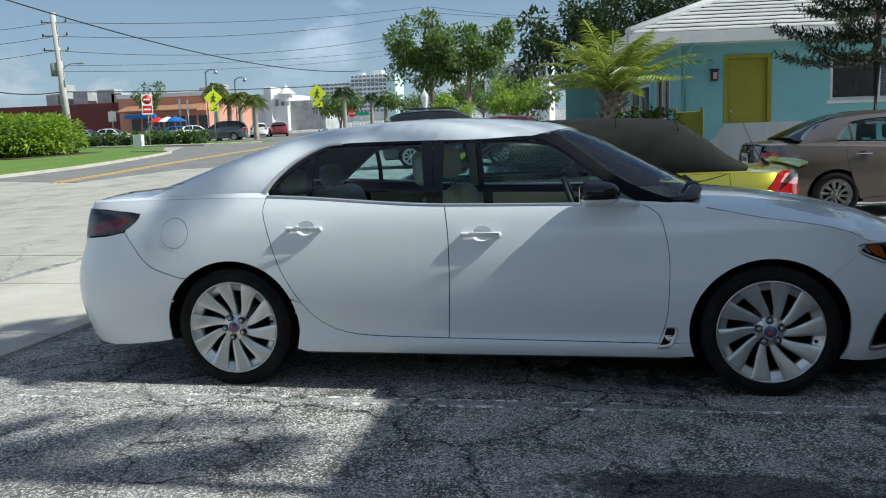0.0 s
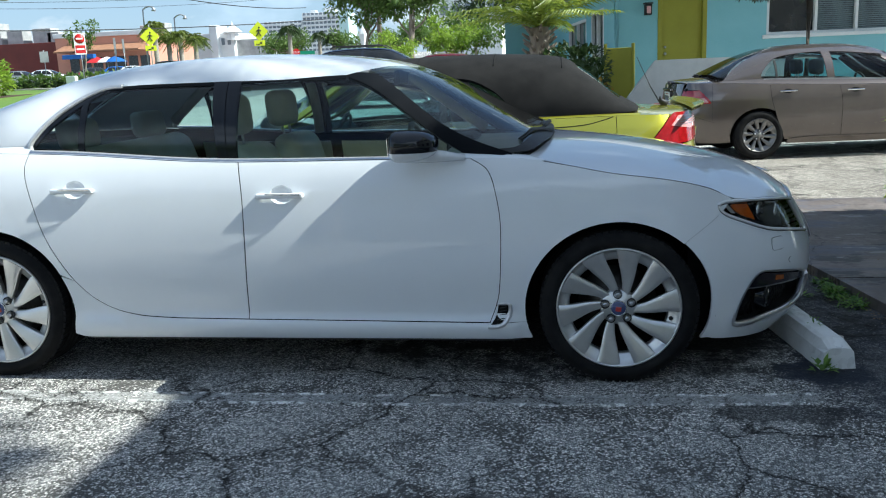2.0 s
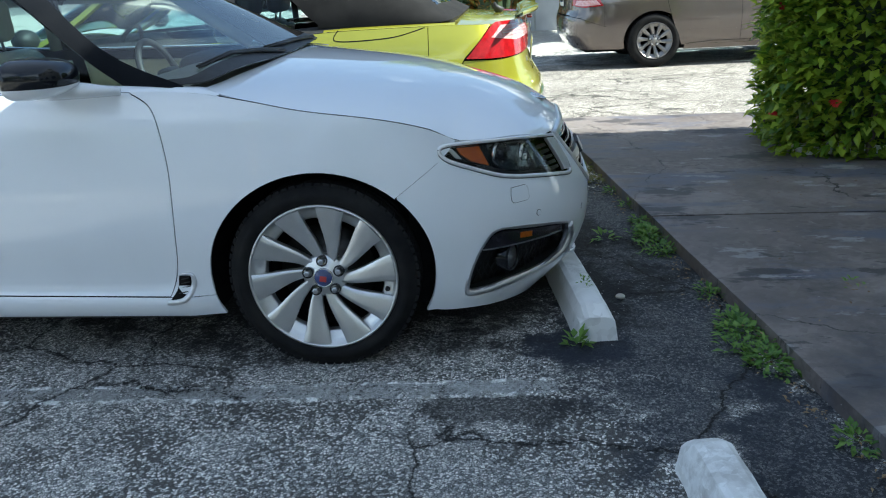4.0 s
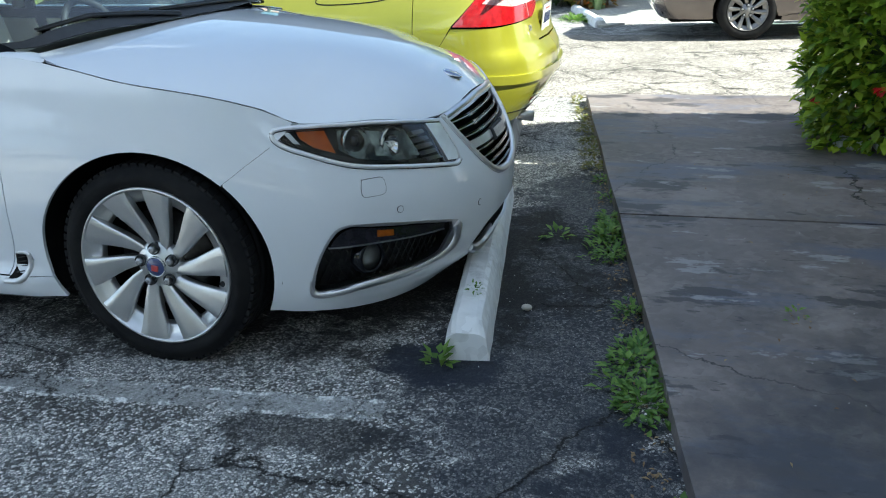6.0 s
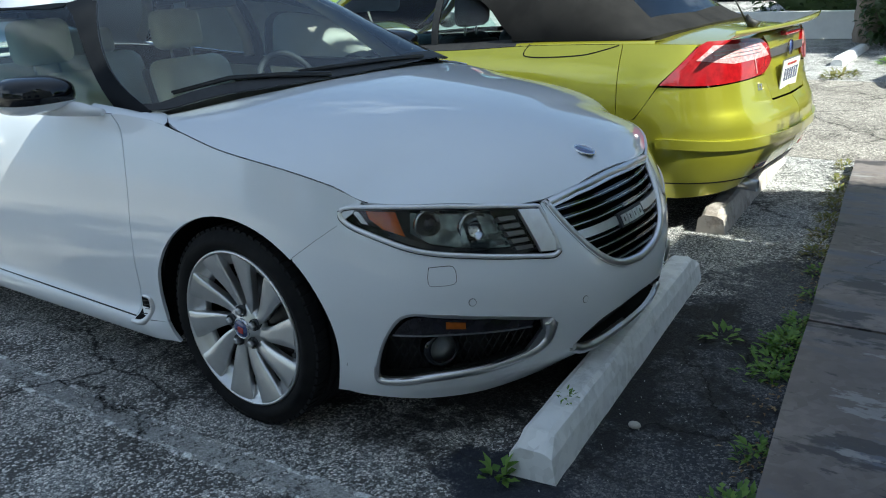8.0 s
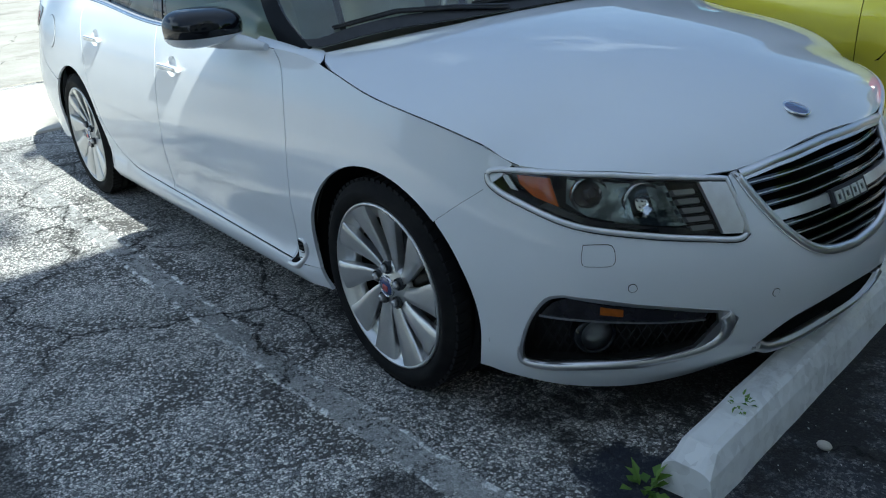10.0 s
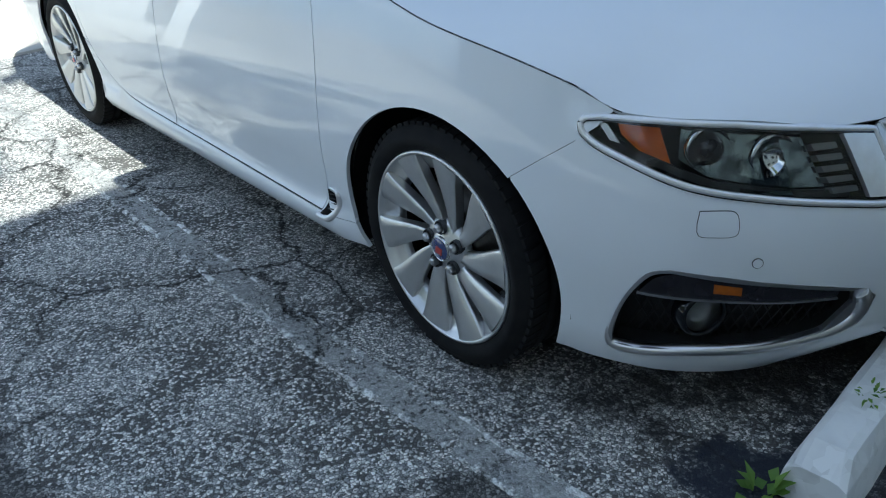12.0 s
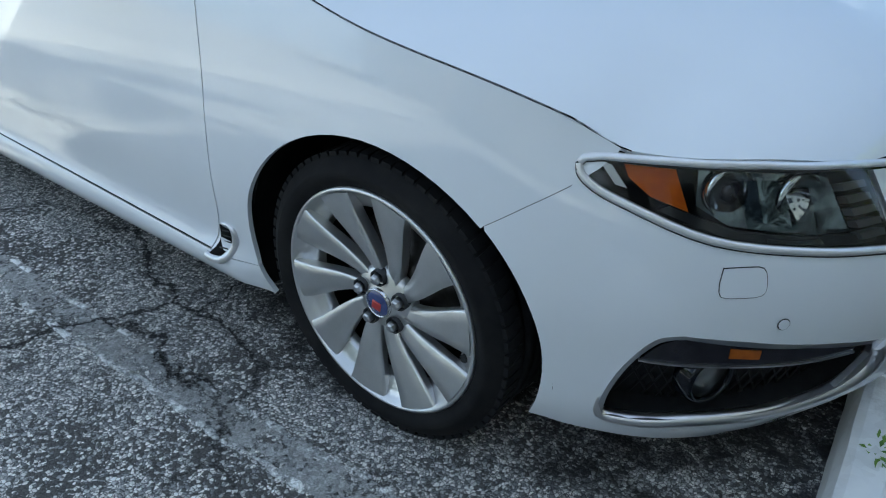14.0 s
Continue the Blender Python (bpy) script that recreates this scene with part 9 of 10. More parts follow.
hedge("corner_hedge", "bright green clipped hedge on the lawn", -38.5, -29.6, 38.0, 44.5, 0.7, 3.15, 9000, LEAF_BRIGHT, 0.30, 130, bulge=0.08)
tagged(part("hedge_mulch", drape([(-38.5, 36.9), (-29.5, 37.2), (-28.8, 41), (-29.5, 45), (-38.5, 45)], 0.085, 2.0), SOIL), "red mulch round the hedge", "mulch", kind="structure")
for i in range(13):
    hedge("strip_shrub", "low grassy shrub in the planted strip", -45 + 1.35 * i, -44 + 1.35 * i, 57.0 - 0.15 * i, 58.2 - 0.15 * i, 1.0, 1.95, 160, LEAF_TREE, 0.4, 140 + i)

# ---- poles, wires, signs ----
POLE = material("concrete_pole", (0.52, 0.50, 0.46), 0.85, second=(0.44, 0.42, 0.39), scale=3, bump=0.002, bump_scale=30)
WOODPOLE = material("timber_pole", (0.20, 0.16, 0.12), 0.9, second=(0.14, 0.11, 0.09), scale=6, bump=0.004, bump_scale=30)
GALV = material("galvanised_steel", (0.42, 0.43, 0.44), 0.5, 0.7, second=(0.35, 0.36, 0.37), scale=12)
WIRE = material("black_cable", (0.02, 0.02, 0.022), 0.6, second=(0.03, 0.03, 0.03), scale=4)
SIGN_GREEN = material("fluorescent_sign", (0.62, 0.70, 0.02), 0.4, second=(0.58, 0.66, 0.02), scale=9)
SIGN_RED = material("red_sign", (0.60, 0.02, 0.02), 0.4, second=(0.52, 0.02, 0.02), scale=9)
SIGN_WHITE = material("white_sign", (0.8, 0.8, 0.8), 0.4, second=(0.74, 0.74, 0.74), scale=9)
SIGN_BLUE = material("street_sign_green", (0.02, 0.25, 0.14), 0.4, second=(0.02, 0.22, 0.12), scale=9)

EYE0 = Vector((2.06, -4.33, 1.37))
far_at = lambda rx, rz, d: EYE0 + Vector((rx, 1.0, rz)) * d
pole = thing("utility_pole", "tall pale concrete utility pole carrying wires", "utility pole")
foot, head = far_at(-0.684, 0, 50), far_at(-0.6927, 0.167, 50)
foot.z = far_rise(foot.y) - 0.1
part("shaft", tube_bm([foot, foot.lerp(head, 0.5), head], [0.25, 0.21, 0.16], 8), POLE, pole)
for k, z in enumerate((0.155, 0.138, 0.12)):
    a = far_at(-0.6922, z, 50)
    arm = part("cross_arm", tube_bm([a + Vector((-0.9, 0, 0.05)), a + Vector((0.9, 0, -0.05))], 0.05, 6), GALV, pole)
    for s in (-0.85, 0.85):
        part("insulator", tube_bm([a + Vector((s, 0, 0)), a + Vector((s, 0, 0.2))], [0.06, 0.04], 6), DARKTRIM, arm)
part("transformer", lathe_bm([(0.001, 0.0), (0.24, 0.0), (0.24, 0.8), (0.001, 0.85)], 16, "z"), GALV, pole).matrix_basis = Matrix.Translation(far_at(-0.6975, 0.088, 50))
a = far_at(-0.690, 0.094, 50)
part("lamp_arm", tube_bm(smooth(a, a + Vector((0.7, 0, 0.4)), a + Vector((1.4, 0, 0.42)), n=4), 0.03, 6), GALV, pole)
part("lamp_head", box_bm(a.x + 1.3, a.x + 1.75, a.y - 0.1, a.y + 0.1, a.z + 0.37, a.z + 0.47, 0.03), GALV, pole)
pole2 = thing("timber_pole", "timber utility pole with cross arms beyond the trees", "utility pole")
t2 = far_at(-0.2048, 0.1442, 75)
part("shaft", tube_bm([(t2.x, t2.y, far_rise(t2.y) - 0.1), t2], [0.22, 0.15], 10), WOODPOLE, pole2)
for z in (0.121, 0.138):
    a = far_at(-0.2048, z, 75)
    arm = part("cross_arm", box_bm(a.x - (1.3 if z < 0.13 else 0.5), a.x + (1.3 if z < 0.13 else 0.5), a.y - 0.2, a.y - 0.08, a.z - 0.07, a.z + 0.07, 0.01), WOODPOLE, pole2)
    for s in (-0.9, 0, 0.9):
        part("insulator", tube_bm([a + Vector((s * (1 if z < 0.13 else 0.5), -0.14, 0.07)), a + Vector((s * (1 if z < 0.13 else 0.5), -0.14, 0.28))], [0.06, 0.04], 6), DARKTRIM, arm)


def wire(a, b, sag, r=0.02, name="cable"):
    pts = [a.lerp(b, i / 24) - Vector((0, 0, sag * 4 * (i / 24) * (1 - i / 24))) for i in range(25)]
    tagged(part(name, tube_bm(pts, r, 5), WIRE), "thin black overhead cable between the poles", "cable", "overhead cables")


for k in range(3):
    za, zb = (0.155, 0.138, 0.12)[k], (0.1442, 0.138, 0.121)[k]
    wire(far_at(-0.6922, za, 50), far_at(-0.2048 - 0.008 + 0.008 * k, zb, 75), 0.5 + 0.3 * k, 0.018)
    wire(far_at(-0.6922, za, 50), far_at(-1.05, za - 0.004 * k, 40), 0.3, 0.018)
    wire(far_at(-0.2048, zb, 75), far_at(0.06, 0.118 + 0.005 * k, 95), 0.6, 0.02)
wire(far_at(-0.765, 0.190, 30), far_at(-0.29, 0.075, 75), 0.9, 0.03)
wire(far_at(-0.691, 0.068, 50), far_at(-0.22, 0.063, 80), 0.35, 0.035)
wire(far_at(-0.80, 0.075, 45), far_at(-0.691, 0.068, 50), 0.2, 0.035)
wire(far_at(-0.692, 0.094, 50), far_at(-0.25, 0.092, 90), 0.5, 0.014)
wire(far_at(-0.692, 0.101, 50), far_at(-0.24, 0.098, 90), 0.4, 0.014)


def sign_post(name, label, rx, d, parts_fn, post_top, size=1.0):
    p = far_at(rx, 0, d)
    g = far_rise(p.y)
    ob = thing(name, label, "road sign", at=pose(p.x, p.y, g, 0, 0, math.degrees(math.atan(-rx))) @ Matrix.Scale(size, 4))
    part("post", tube_bm([(0, 0, -0.05), (0, 0, post_top)], 0.035, 6), GALV, ob)
    parts_fn(ob)
    return ob


def walker_sign(ob):
    """A diamond with a walking figure made of plain strokes, and the arrow plate below."""
    for z, s, n in ((2.75, 0.54, 4),):
        d = part("diamond", prism_bm([Vector((s * math.cos(a), z + s * math.sin(a))) for a in (0, math.pi / 2, math.pi, 3 * math.pi / 2)], lambda p, t: Vector((p.x, -0.05 - t, p.y)), 0.01), SIGN_GREEN, ob)
        for a, b in (((0.02, 0.12), (-0.02, -0.06)), ((-0.02, -0.06), (-0.14, -0.26)), ((-0.02, -0.06), (0.12, -0.25)), ((0.02, 0.10), (-0.13, 0.0)), ((0.02, 0.10), (0.14, 0.0))):
            part("stroke", tube_bm([(a[0], -0.07, z + a[1]), (b[0], -0.07, z + b[1])], 0.032, 6), BLACK, d)
        part("stroke", lathe_bm([(0.001, -0.075), (0.055, -0.07), (0.055, -0.06)], 12), BLACK, d).matrix_basis = pose(0.03, 0, z + 0.21)
    q = part("arrow_plate", box_bm(-0.3, 0.3, -0.06, -0.05, 1.95, 2.25, 0.004), SIGN_GREEN, ob)
    part("arrow", prism_bm([Vector(p) for p in ((0.16, 2.18), (0.0, 2.14), (0.06, 2.10), (-0.14, 2.02), (-0.18, 2.08), (-0.2, 1.99), (-0.08, 1.98), (0.09, 2.06), (0.13, 2.0))], lambda p, t: Vector((p.x, -0.062 - t, p.y)), 0.004), BLACK, q)


def no_entry_sign(ob):
    pl = part("plate", box_bm(-0.38, 0.38, -0.06, -0.05, 2.4, 3.9, 0.004), SIGN_WHITE, ob)
    part("disc", lathe_bm([(0.33, -0.06), (0.33, -0.07), (0.001, -0.072)], 28), SIGN_RED, pl).matrix_basis = pose(0, 0, 3.5)
    part("bar", box_bm(-0.24, 0.24, -0.08, -0.07, 3.45, 3.56), SIGN_WHITE, pl)
    part("disc", box_bm(-0.33, 0.33, -0.07, -0.06, 2.5, 3.05, 0.01), SIGN_RED, pl)
    part("bar", box_bm(-0.26, 0.26, -0.08, -0.07, 2.72, 2.84), SIGN_WHITE, pl)


def plain_sign(w, h, z, mat):
    def f(ob):
        part("plate", box_bm(-w / 2, w / 2, -0.06, -0.05, z, z + h, 0.004), mat, ob)
    return f


def stop_sign(ob):
    pts = [Vector((0.42 * math.cos(math.pi / 8 + i * math.pi / 4), 2.6 + 0.42 * math.sin(math.pi / 8 + i * math.pi / 4))) for i in range(8)]
    p = part("octagon", prism_bm(pts, lambda q, t: Vector((q.x, -0.05 - t, q.y)), 0.01), SIGN_RED, ob)
    t = part("lettering", text_bm("STOP", 0.30, 0.002), SIGN_WHITE, p)
    t.matrix_basis = pose(0, -0.065, 2.6, 90, 0, 0)


sign_post("pedestrian_sign", "yellow-green diamond crossing sign with an arrow plate", -0.4819, 60, walker_sign, 3.4, 1.25)
sign_post("pedestrian_sign", "yellow-green diamond crossing sign with an arrow plate", -0.3465, 61, walker_sign, 3.3, 1.25)
sign_post("no_entry_sign", "red and white no-entry sign on a steel post", -0.572, 59, no_entry_sign, 4.0)
sign_post("white_sign", "small white sign seen from behind on a post", -0.622, 62, plain_sign(0.6, 0.8, 2.0, GALV), 2.9)
sign_post("edge_on_sign", "narrow sign on a post", -0.528, 61, plain_sign(0.16, 1.2, 2.3, GALV), 3.5)
sign_post("edge_on_sign", "narrow sign on a post", -0.517, 61, plain_sign(0.14, 1.0, 2.4, GALV), 3.4)
sign_post("stop_sign", "red stop sign facing the side street", -0.304, 66, stop_sign, 2.9, 0.72)
sign_post("street_name_sign", "green street name sign with a plain white bar", -0.292, 70, plain_sign(1.3, 0.28, 1.7, SIGN_BLUE), 2.0)
ut = thing("utility_box", "white utility cabinet at the kerb", "utility box", at=pose(*far_at(-0.588, 0, 58).xy, far_rise(53.7)))
part("body", box_bm(-0.35, 0.35, -0.2, 0.2, 0, 0.95, 0.02), SIGN_WHITE, ut)
for rx, d, h in ((-0.490, 72, 6.3), (-0.452, 74, 5.6)):
    p = far_at(rx, 0, d)
    ob = thing("street_lamp", "tall curved street lamp", "street lamp", "street lamps", at=pose(p.x, p.y, far_rise(p.y)))
    part("pole", tube_bm(smooth((0, 0, 0), (0, 0, h - 0.8), (0.1, 0, h - 0.2), (0.6, 0, h), (1.0, 0, h - 0.15), n=4), 0.06, 6), GALV, ob)
    part("lamp_head", lathe_bm([(0.001, 0.25), (0.14, 0.1), (0.2, -0.1), (0.001, -0.12)], 12, "z"), GALV, ob).matrix_basis = pose(1.0, 0, h - 0.3)
p = far_at(-0.2135, 0, 36)
ob = thing("lantern_post", "white ornamental lantern on a post", "street lamp", at=pose(p.x, p.y, far_rise(p.y)))
part("post", lathe_bm([(0.14, 0.0), (0.12, 0.3), (0.06, 0.5), (0.06, 1.75), (0.12, 1.8), (0.001, 1.85)], 14, "z"), SIGN_WHITE, ob)
part("lantern", lathe_bm([(0.06, 1.8), (0.17, 2.3), (0.17, 2.34), (0.10, 2.5), (0.03, 2.6), (0.001, 2.75)], 6, "z", smooth_faces=False), TRIM_WHITE, ob)

# ---- far buildings ----
PINK = material("pink_stucco", (0.58, 0.28, 0.20), 0.9, second=(0.52, 0.25, 0.18), scale=0.4, bump=0.003, bump_scale=10)
MAROON = material("maroon_wall", (0.14, 0.035, 0.03), 0.85, second=(0.11, 0.03, 0.026), scale=0.5)
TERRA = material("brown_tile_roof", (0.36, 0.19, 0.11), 0.85, second=(0.28, 0.14, 0.08), scale=2)
BLUE = material("blue_awning", (0.02, 0.13, 0.42), 0.6, second=(0.02, 0.10, 0.36), scale=2)
TOWER = material("tower_white", (0.74, 0.75, 0.76), 0.8, second=(0.66, 0.67, 0.68), scale=0.1)
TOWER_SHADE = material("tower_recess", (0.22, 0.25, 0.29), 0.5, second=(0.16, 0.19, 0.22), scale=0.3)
AQUA = material("aqua_panel", (0.55, 0.72, 0.71), 0.7, second=(0.50, 0.66, 0.65), scale=0.2)
AC = material("grey_plant", (0.45, 0.46, 0.46), 0.6, second=(0.30, 0.31, 0.31), scale=1.0)

y = 97.0
g = far_rise(y)
mall = thing("shopping_parade", "pink and maroon single-storey shops with rooftop plant", "building")
X = lambda rx: EYE0.x + rx * (y - EYE0.y)
Z = lambda rz: EYE0.z + rz * (y - EYE0.y)
part("pink_block", box_bm(X(-0.612), X(-0.492), y, y + 14, g - 0.2, Z(0.058), 0.05), PINK, mall)
part("parapet", box_bm(X(-0.613), X(-0.491), y - 0.2, y, Z(0.055), Z(0.0605), 0.05), TOWER, mall)
part("tiled_canopy", prism_bm([Vector(p) for p in ((y - 2.6, Z(0.037)), (y - 2.6, Z(0.0385)), (y - 0.01, Z(0.046)), (y - 0.01, Z(0.037)))], lambda p, t: Vector((X(-0.60) + t, p.x, p.y)), X(-0.492) - X(-0.60)), TERRA, mall)
part("maroon_block", box_bm(X(-0.80), X(-0.613), y + 0.3, y + 14, g - 0.2, Z(0.0515), 0.05), MAROON, mall)
for i in range(7):
    a = X(-0.595) + 1.55 * i
    sh = part("shop_window", box_bm(a, a + 1.2, y - 0.08, y + 0.02, g + 0.4, g + 2.6, 0.02), DARK_GLASS, mall)
part("blue_awning", box_bm(X(-0.585), X(-0.545), y - 3.4, y - 2.7, Z(0.029), Z(0.034), 0.05), BLUE, mall)
for rx, rz, w, h in ((-0.735, 0.0515, 1.8, 1.6), (-0.715, 0.0515, 1.2, 2.8), (-0.695, 0.0515, 2.2, 1.8), (-0.66, 0.0515, 2.6, 1.9), (-0.64, 0.0515, 1.6, 1.4), (-0.515, 0.0585, 2.4, 0.9), (-0.50, 0.0585, 1.8, 1.1)):
    part("roof_plant", box_bm(X(rx), X(rx) + w, y + 3, y + 5, Z(rz) - 0.1, Z(rz) + h, 0.08), AC, mall)
for rx, c in ((-0.558, SIGN_RED), (-0.535, BLUE), (-0.545, SIGN_WHITE)):
    p = far_at(rx, 0, 88)
    um = thing("parasol", "open cafe parasol before the shops", "parasol", at=pose(p.x, p.y, far_rise(p.y)))
    part("canopy", lathe_bm([(1.3, 1.9), (0.7, 2.25), (0.001, 2.5)], 10, "z"), c, um)
    part("pole", tube_bm([(0, 0, 0), (0, 0, 2.4)], 0.03, 6), GALV, um)

y2 = 118.0
gb = thing("grey_building", "pale grey low building with a stair tower", "building")
X2 = lambda rx: EYE0.x + rx * (y2 - EYE0.y)
Z2 = lambda rz: EYE0.z + rz * (y2 - EYE0.y)
part("wall", box_bm(X2(-0.435), X2(-0.385), y2, y2 + 10, 2, Z2(0.052), 0.1), TOWER, gb)
part("tower", box_bm(X2(-0.412), X2(-0.402), y2 - 1, y2 + 3, 2, Z2(0.061), 0.1), TOWER, gb)
part("side_block", box_bm(X2(-0.40), X2(-0.34), y2 + 1, y2 + 10, 2, Z2(0.044), 0.1), AC, gb)
part("turret", lathe_bm([(0.9, 0.0), (0.9, 1.0), (1.5, 1.1), (0.15, 2.2), (0.001, 2.7)], 8, "z", smooth_faces=False), TOWER, gb).matrix_basis = pose(X2(-0.386), y2, Z2(0.043))
for i in range(6):
    part("window", box_bm(X2(-0.43) + 0.9 * i, X2(-0.43) + 0.9 * i + 0.5, y2 - 0.05, y2 + 0.02, Z2(0.038), Z2(0.046)), TOWER_SHADE, gb)


def hotel():
    d = 300.0
    yy = EYE0.y + d
    ob = thing("hotel_tower", "white hotel tower with rows of balconies", "building")
    X3 = lambda rx: EYE0.x + (rx - 0.012) * d
    Z3 = lambda rz: EYE0.z + rz * d
    slab_me, pane_me = {}, {}
    for nm, a, b, top, floors, bays in (("main_block", -0.2915, -0.247, 0.070, 9, 9), ("low_block", -0.339, -0.2925, 0.062, 8, 9)):
        w = X3(b) - X3(a)
        blk = part(nm, box_bm(X3(a), X3(b), yy, yy + 14, 4, Z3(top), 0.1), TOWER, ob)
        h = (Z3(top) - Z3(0.024)) / floors
        rail = finish(box_bm(0, w, -0.6, 0.0, 0, h * 0.42), "balcony")
        rail.materials.append(TOWER)
        pane = finish(box_bm(0, w / bays * 0.72, -0.04, 0.02, h * 0.45, h * 0.95), "pane")
        pane.materials.append(TOWER_SHADE)
        for f in range(floors):
            z = Z3(0.024) + h * f
            part("balcony", rail, TOWER, blk).matrix_basis = pose(X3(a), yy, z)
            for i in range(bays):
                part("pane", pane, TOWER_SHADE, blk).matrix_basis = pose(X3(a) + w / bays * (i + 0.14), yy, z)
    part("aqua_block", box_bm(X3(-0.247), X3(-0.236), yy - 0.5, yy + 12, 4, Z3(0.069), 0.1), AQUA, ob)
    part("lift_house", box_bm(X3(-0.268), X3(-0.256), yy + 4, yy + 9, Z3(0.069), Z3(0.0755), 0.1), TOWER, ob)
    part("lift_house", box_bm(X3(-0.285), X3(-0.279), yy + 4, yy + 7, Z3(0.069), Z3(0.0735), 0.1), TOWER, ob)


hotel()
bk = thing("white_block", "white flats behind the trees", "building")
part("wall", box_bm(-12, -4.5, 95, 104, 1.5, 9.2, 0.1), TOWER, bk)
for i in range(5):
    part("window", box_bm(-11.4 + 1.4 * i, -10.5 + 1.4 * i, 94.93, 95.02, 7.2, 8.4), TOWER_SHADE, bk)

# ---- other parked vehicles ----
SUV = CarShape(
    plan=[(-0.95, 0), (-0.93, 0.5), (-0.85, 0.75), (-0.65, 0.86), (-0.2, 0.90), (1.2, 0.91), (2.6, 0.90), (3.1, 0.84), (3.4, 0.68), (3.55, 0.4), (3.6, 0)],
    top=[(-2.0, 1.08), (-0.8, 1.08), (1.0, 1.06), (2.2, 1.03), (2.7, 0.99), (3.2, 0.92), (4.5, 0.84)],
    side=[(0.15, -0.08), (0.3, -0.03), (0.5, 0), (0.8, 0), (0.95, -0.03), (1.1, -0.09)],
    front=[(0.15, -0.15), (0.3, -0.03), (0.5, 0), (0.8, -0.06), (0.95, -0.16)],
    rear=[(0.15, -0.15), (0.3, -0.05), (0.5, 0), (0.8, -0.02), (1.1, -0.05)],
    crown=[(-0.9, 1.1), (1.0, 1.1), (2.3, 1.09), (2.9, 1.03), (3.4, 0.92)],
    roof=[(-0.93, 1.06), (-0.8, 1.35), (-0.6, 1.60), (-0.2, 1.69), (0.6, 1.72), (1.3, 1.68), (1.7, 1.52), (2.1, 1.27), (2.5, 1.05)],
    belt=[(-0.95, 1.08), (1.0, 1.06), (2.5, 1.0)], front_from=2.7, rear_to=-0.4, green=(5.0, 0.5))
SEDAN_SMALL = CIVIC


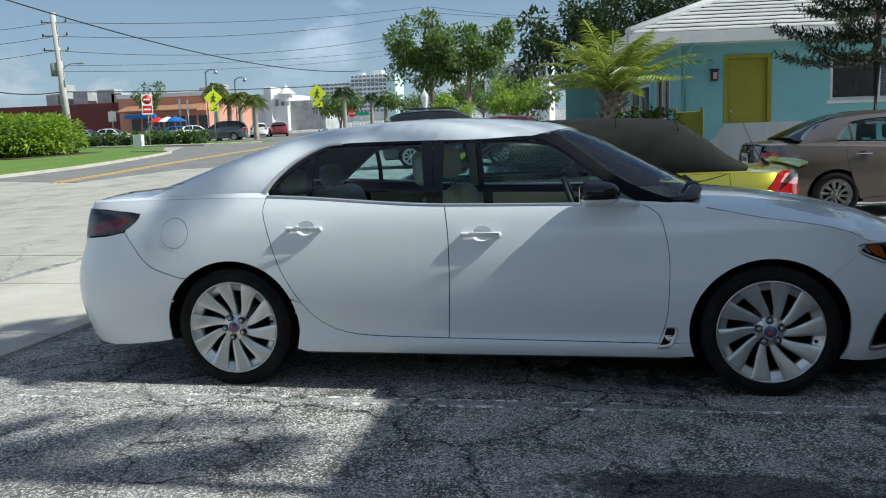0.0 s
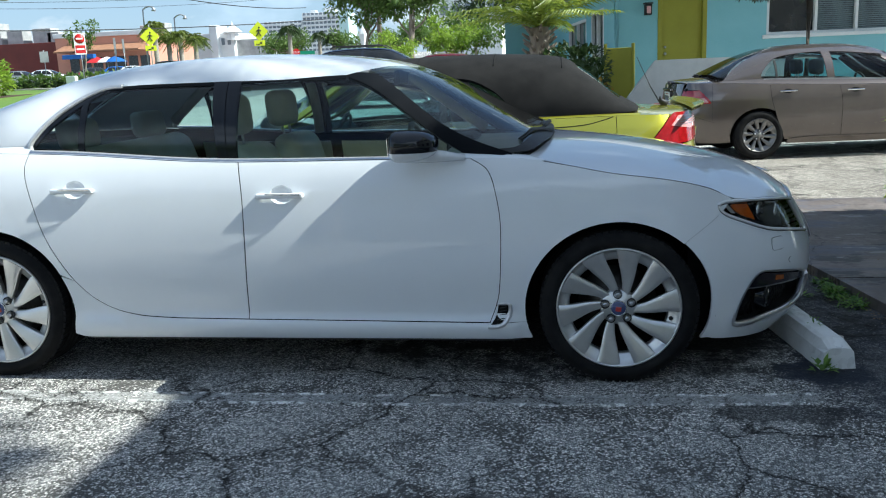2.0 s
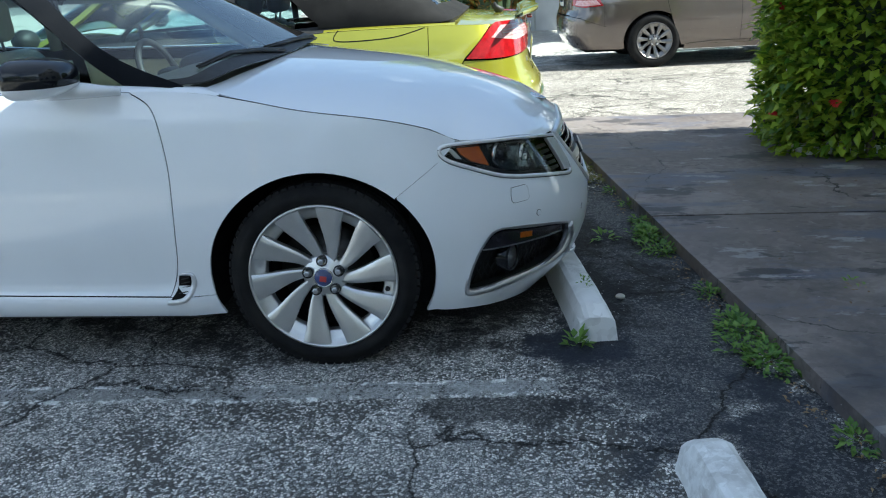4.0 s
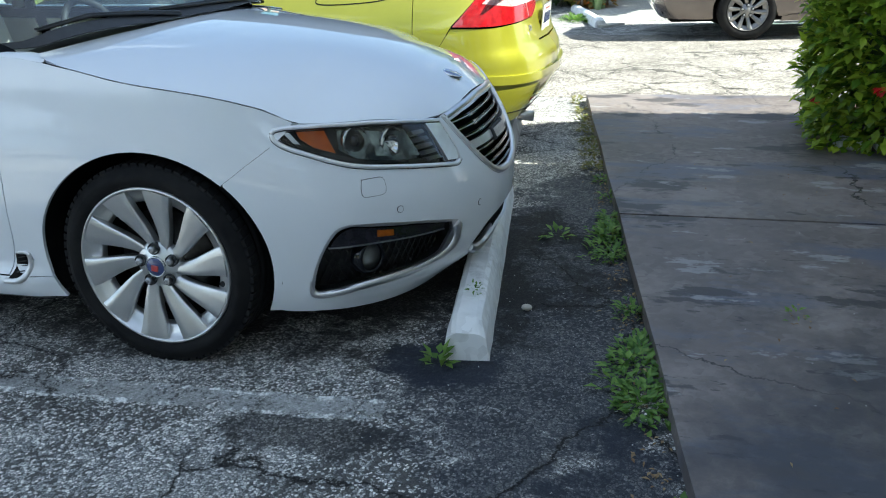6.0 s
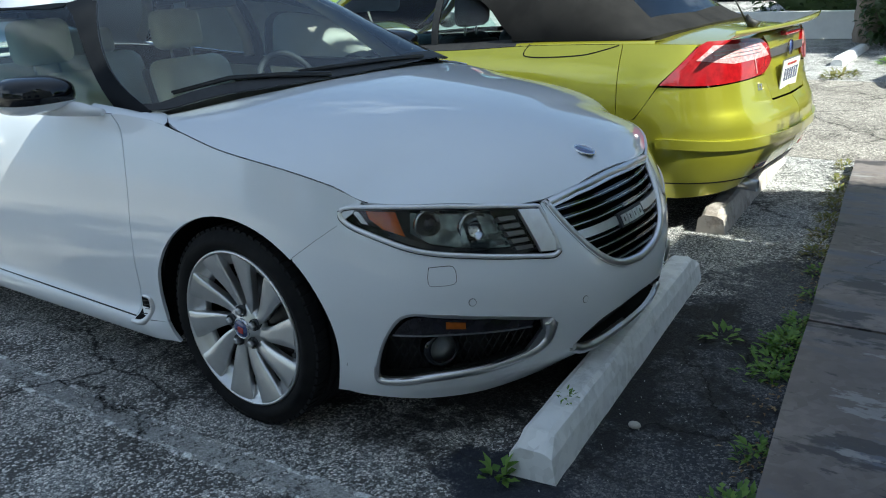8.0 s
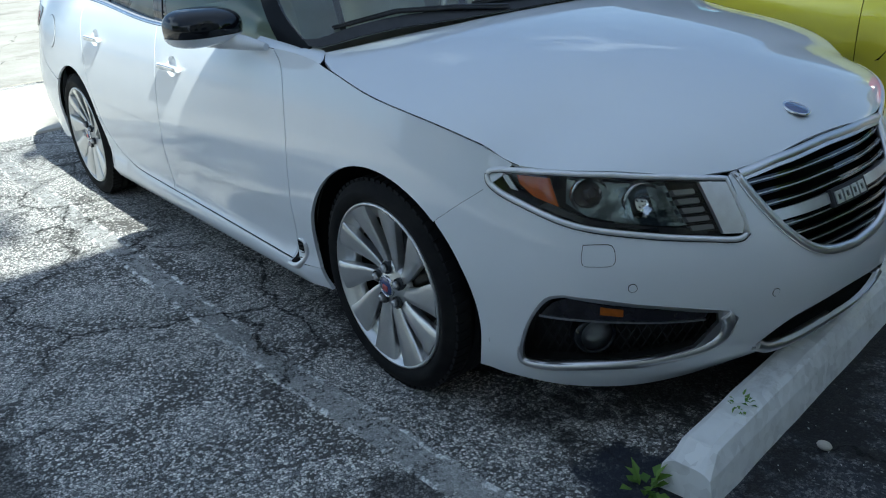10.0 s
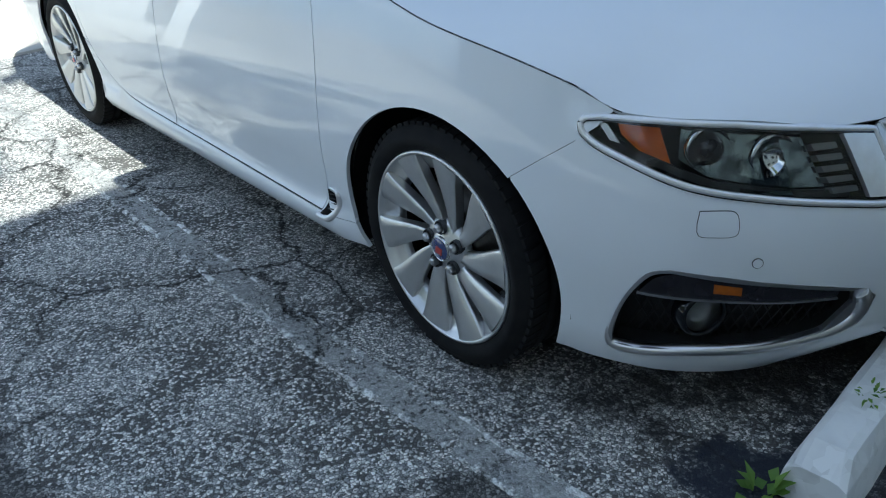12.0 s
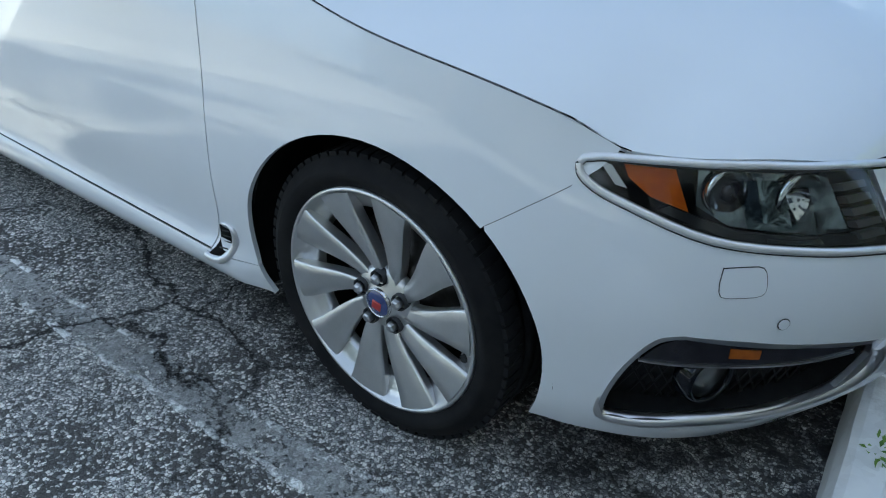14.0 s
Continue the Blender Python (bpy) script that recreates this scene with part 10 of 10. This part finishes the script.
def parked_car(name, label, S, paint, at, wheelbase, r, rails=False):
    """A car farther off, with its body panels, glass, lamps and wheels."""
    car = thing(name, label, "car", at=at)
    B, D, G = S.band(-1), S.deck(), S.green()
    az = r + 0.035
    s0, s1 = float(S.s[0]), float(S.s[-1])
    side = outline(flank(S, -0.6, 3.0, 0), [(3.0, 0.2)], [(wheelbase + az, 0.2)], arch(wheelbase, r, az, 0, 180, 16, 1.0), [(wheelbase - az, 0.2), (az, 0.2)], arch(0, r, az, 0, 180, 16, 1.0), [(-az, 0.25), (-0.6, 0.3)])
    both_sides("body_side", sheet(side, B, 0.12, 0.02), paint, car)
    part("nose", sheet(outline([(3.0, 0.2), (3.0, S.top(3.0)), (s1, S.top(s1)), (2 * s1 - 3.0, S.top(3.0)), (2 * s1 - 3.0, 0.2)]), B, 0.12, 0.02), paint, car)
    both_sides("tail", sheet(outline([(-0.6, 0.3), (-0.6, S.top(-0.6)), (s0, S.top(s0)), (s0, 0.3)]), B, 0.12, 0.02), paint, car)
    part("bonnet", sheet(outline([(S.ex[-1] - 1.3, 0.02), (S.ex[-1] - 0.05, 0.0), (S.ex[-1] - 0.05, 2.0), (S.ex[-1] - 1.3, 1.98)]), D, 0.15), paint, car)
    rx = [p for p in np.linspace(-0.9, 2.6, 60) if S.roof(p) > 1.3]
    a, b = rx[0], rx[-1]
    part("roof", sheet(outline([(a, 0.5), (b - 0.15, 0.5), (b, 1.0), (b - 0.15, 1.5), (a, 1.5)]), G, 0.15), paint, car)
    both_sides("side_window", sheet(outline([(a + 0.05, 0.05), (a + 0.25, 0.44), (0.5 * (a + b), 0.44), (0.5 * (a + b), 0.05)]), G, 0.12, 0.01), DARK_GLASS, car)
    both_sides("side_window", sheet(outline([(0.5 * (a + b) + 0.08, 0.05), (0.5 * (a + b) + 0.08, 0.44), (b - 0.25, 0.44), (b + 0.35, 0.05)]), G, 0.12, 0.01), DARK_GLASS, car)
    both_sides("window_surround", sheet(outline([(-0.45, 0.0), (a + 0.1, 0.52), (b - 0.12, 0.52), (b + 0.55, 0.0)]), S.green(0.02), 0.15, 0.01), paint, car)
    part("windscreen", sheet(outline([(b, 1.0), (b - 0.1, 0.55), (b + 0.55, 0.1), (b + 0.7, 1.0), (b + 0.55, 1.9), (b - 0.1, 1.45)]), G, 0.15, 0.01), DARK_GLASS, car)
    part("rear_screen", sheet(outline([(a, 0.55), (a - 0.25, 0.3), (max(-0.9, a - 0.4), 1.0), (a - 0.25, 1.7), (a, 1.45), (a + 0.02, 1.0)]), G, 0.15, 0.01), DARK_GLASS, car)
    for sd in (-1, 1):
        part("tail_lamp", sheet(outline([(-0.72, S.top(-0.7) - 0.25), (-0.72, S.top(-0.7) - 0.05), (-1.05, S.top(-1.0) - 0.05), (-1.05, S.top(-1.0) - 0.25)]), S.band(sd, -0.01), 0.1, 0.02), RED_LENS, car)
        part("head_lamp", sheet(outline([(3.15, 0.66), (3.15, 0.78), (3.55, 0.74), (3.55, 0.64)]), S.band(sd, -0.01), 0.1, 0.02), CLEAR_RED, car)
        if rails:
            part("roof_rail", tube_bm([(-0.3, sd * 0.58, 1.70), (-0.2, sd * 0.58, 1.77), (1.2, sd * 0.58, 1.77), (1.35, sd * 0.58, 1.68)], 0.02, 6), BLACK, car)
        for x in (0.0, wheelbase):
            wheel(car, (x, sd * 0.88, r), r, r - 0.10, 0.2, ALLOY, spokes=8, kind="slim", flip=sd > 0, badge=False, simple=True)
    part("underbody", box_bm(-0.8, 3.3, -0.7, 0.7, 0.25, 0.5), VOID, car)
    return car


NAVY = material("navy_paint", (0.012, 0.016, 0.03), 0.25, second=(0.016, 0.02, 0.036), scale=4, coat=1.0)
GREY_PAINT = material("grey_paint", (0.11, 0.12, 0.14), 0.25, 0.5, second=(0.10, 0.11, 0.125), scale=4, coat=1.0)
RED_PAINT = material("dark_red_paint", (0.17, 0.01, 0.015), 0.25, second=(0.14, 0.01, 0.012), scale=4, coat=1.0)
SILVER = material("silver_paint", (0.5, 0.5, 0.5), 0.3, 0.6, second=(0.45, 0.45, 0.45), scale=4, coat=1.0)
flat_at = lambda x, y, a: pose(x, y, far_rise(y), 0, 0, a)
parked_car("navy_estate_car", "dark navy estate car with roof rails parked beyond", SUV, NAVY, flat_at(-3.85, 21.6, 4), 2.7, 0.34, True)
parked_car("maroon_car", "dark maroon car parked beyond the navy one", CIVIC, RED_PAINT, flat_at(-2.2, 25.5, 3), 2.7, 0.31)
parked_car("grey_sports_utility_car", "grey sports utility car parked at the street", SUV, GREY_PAINT, flat_at(-29.9, 66.0, 192), 2.7, 0.34)
parked_car("white_small_car", "small white car parked at the street", CIVIC, WHITE, flat_at(-31.0, 73.7, 108), 2.7, 0.31)
parked_car("red_car", "dark red car parked at the street", CIVIC, RED_PAINT, flat_at(-29.8, 75.7, 112), 2.7, 0.31)
for i, (rx, d, m) in enumerate(((-0.675, 80, SILVER), (-0.64, 82, WHITE), (-0.545, 84, BLUE), (-0.525, 80, WHITE), (-0.575, 86, GREY_PAINT))):
    p = far_at(rx, 0, d)
    parked_car("shop_car", "car parked before the shops", CIVIC, m, flat_at(p.x, p.y, 10 * i), 2.7, 0.31)
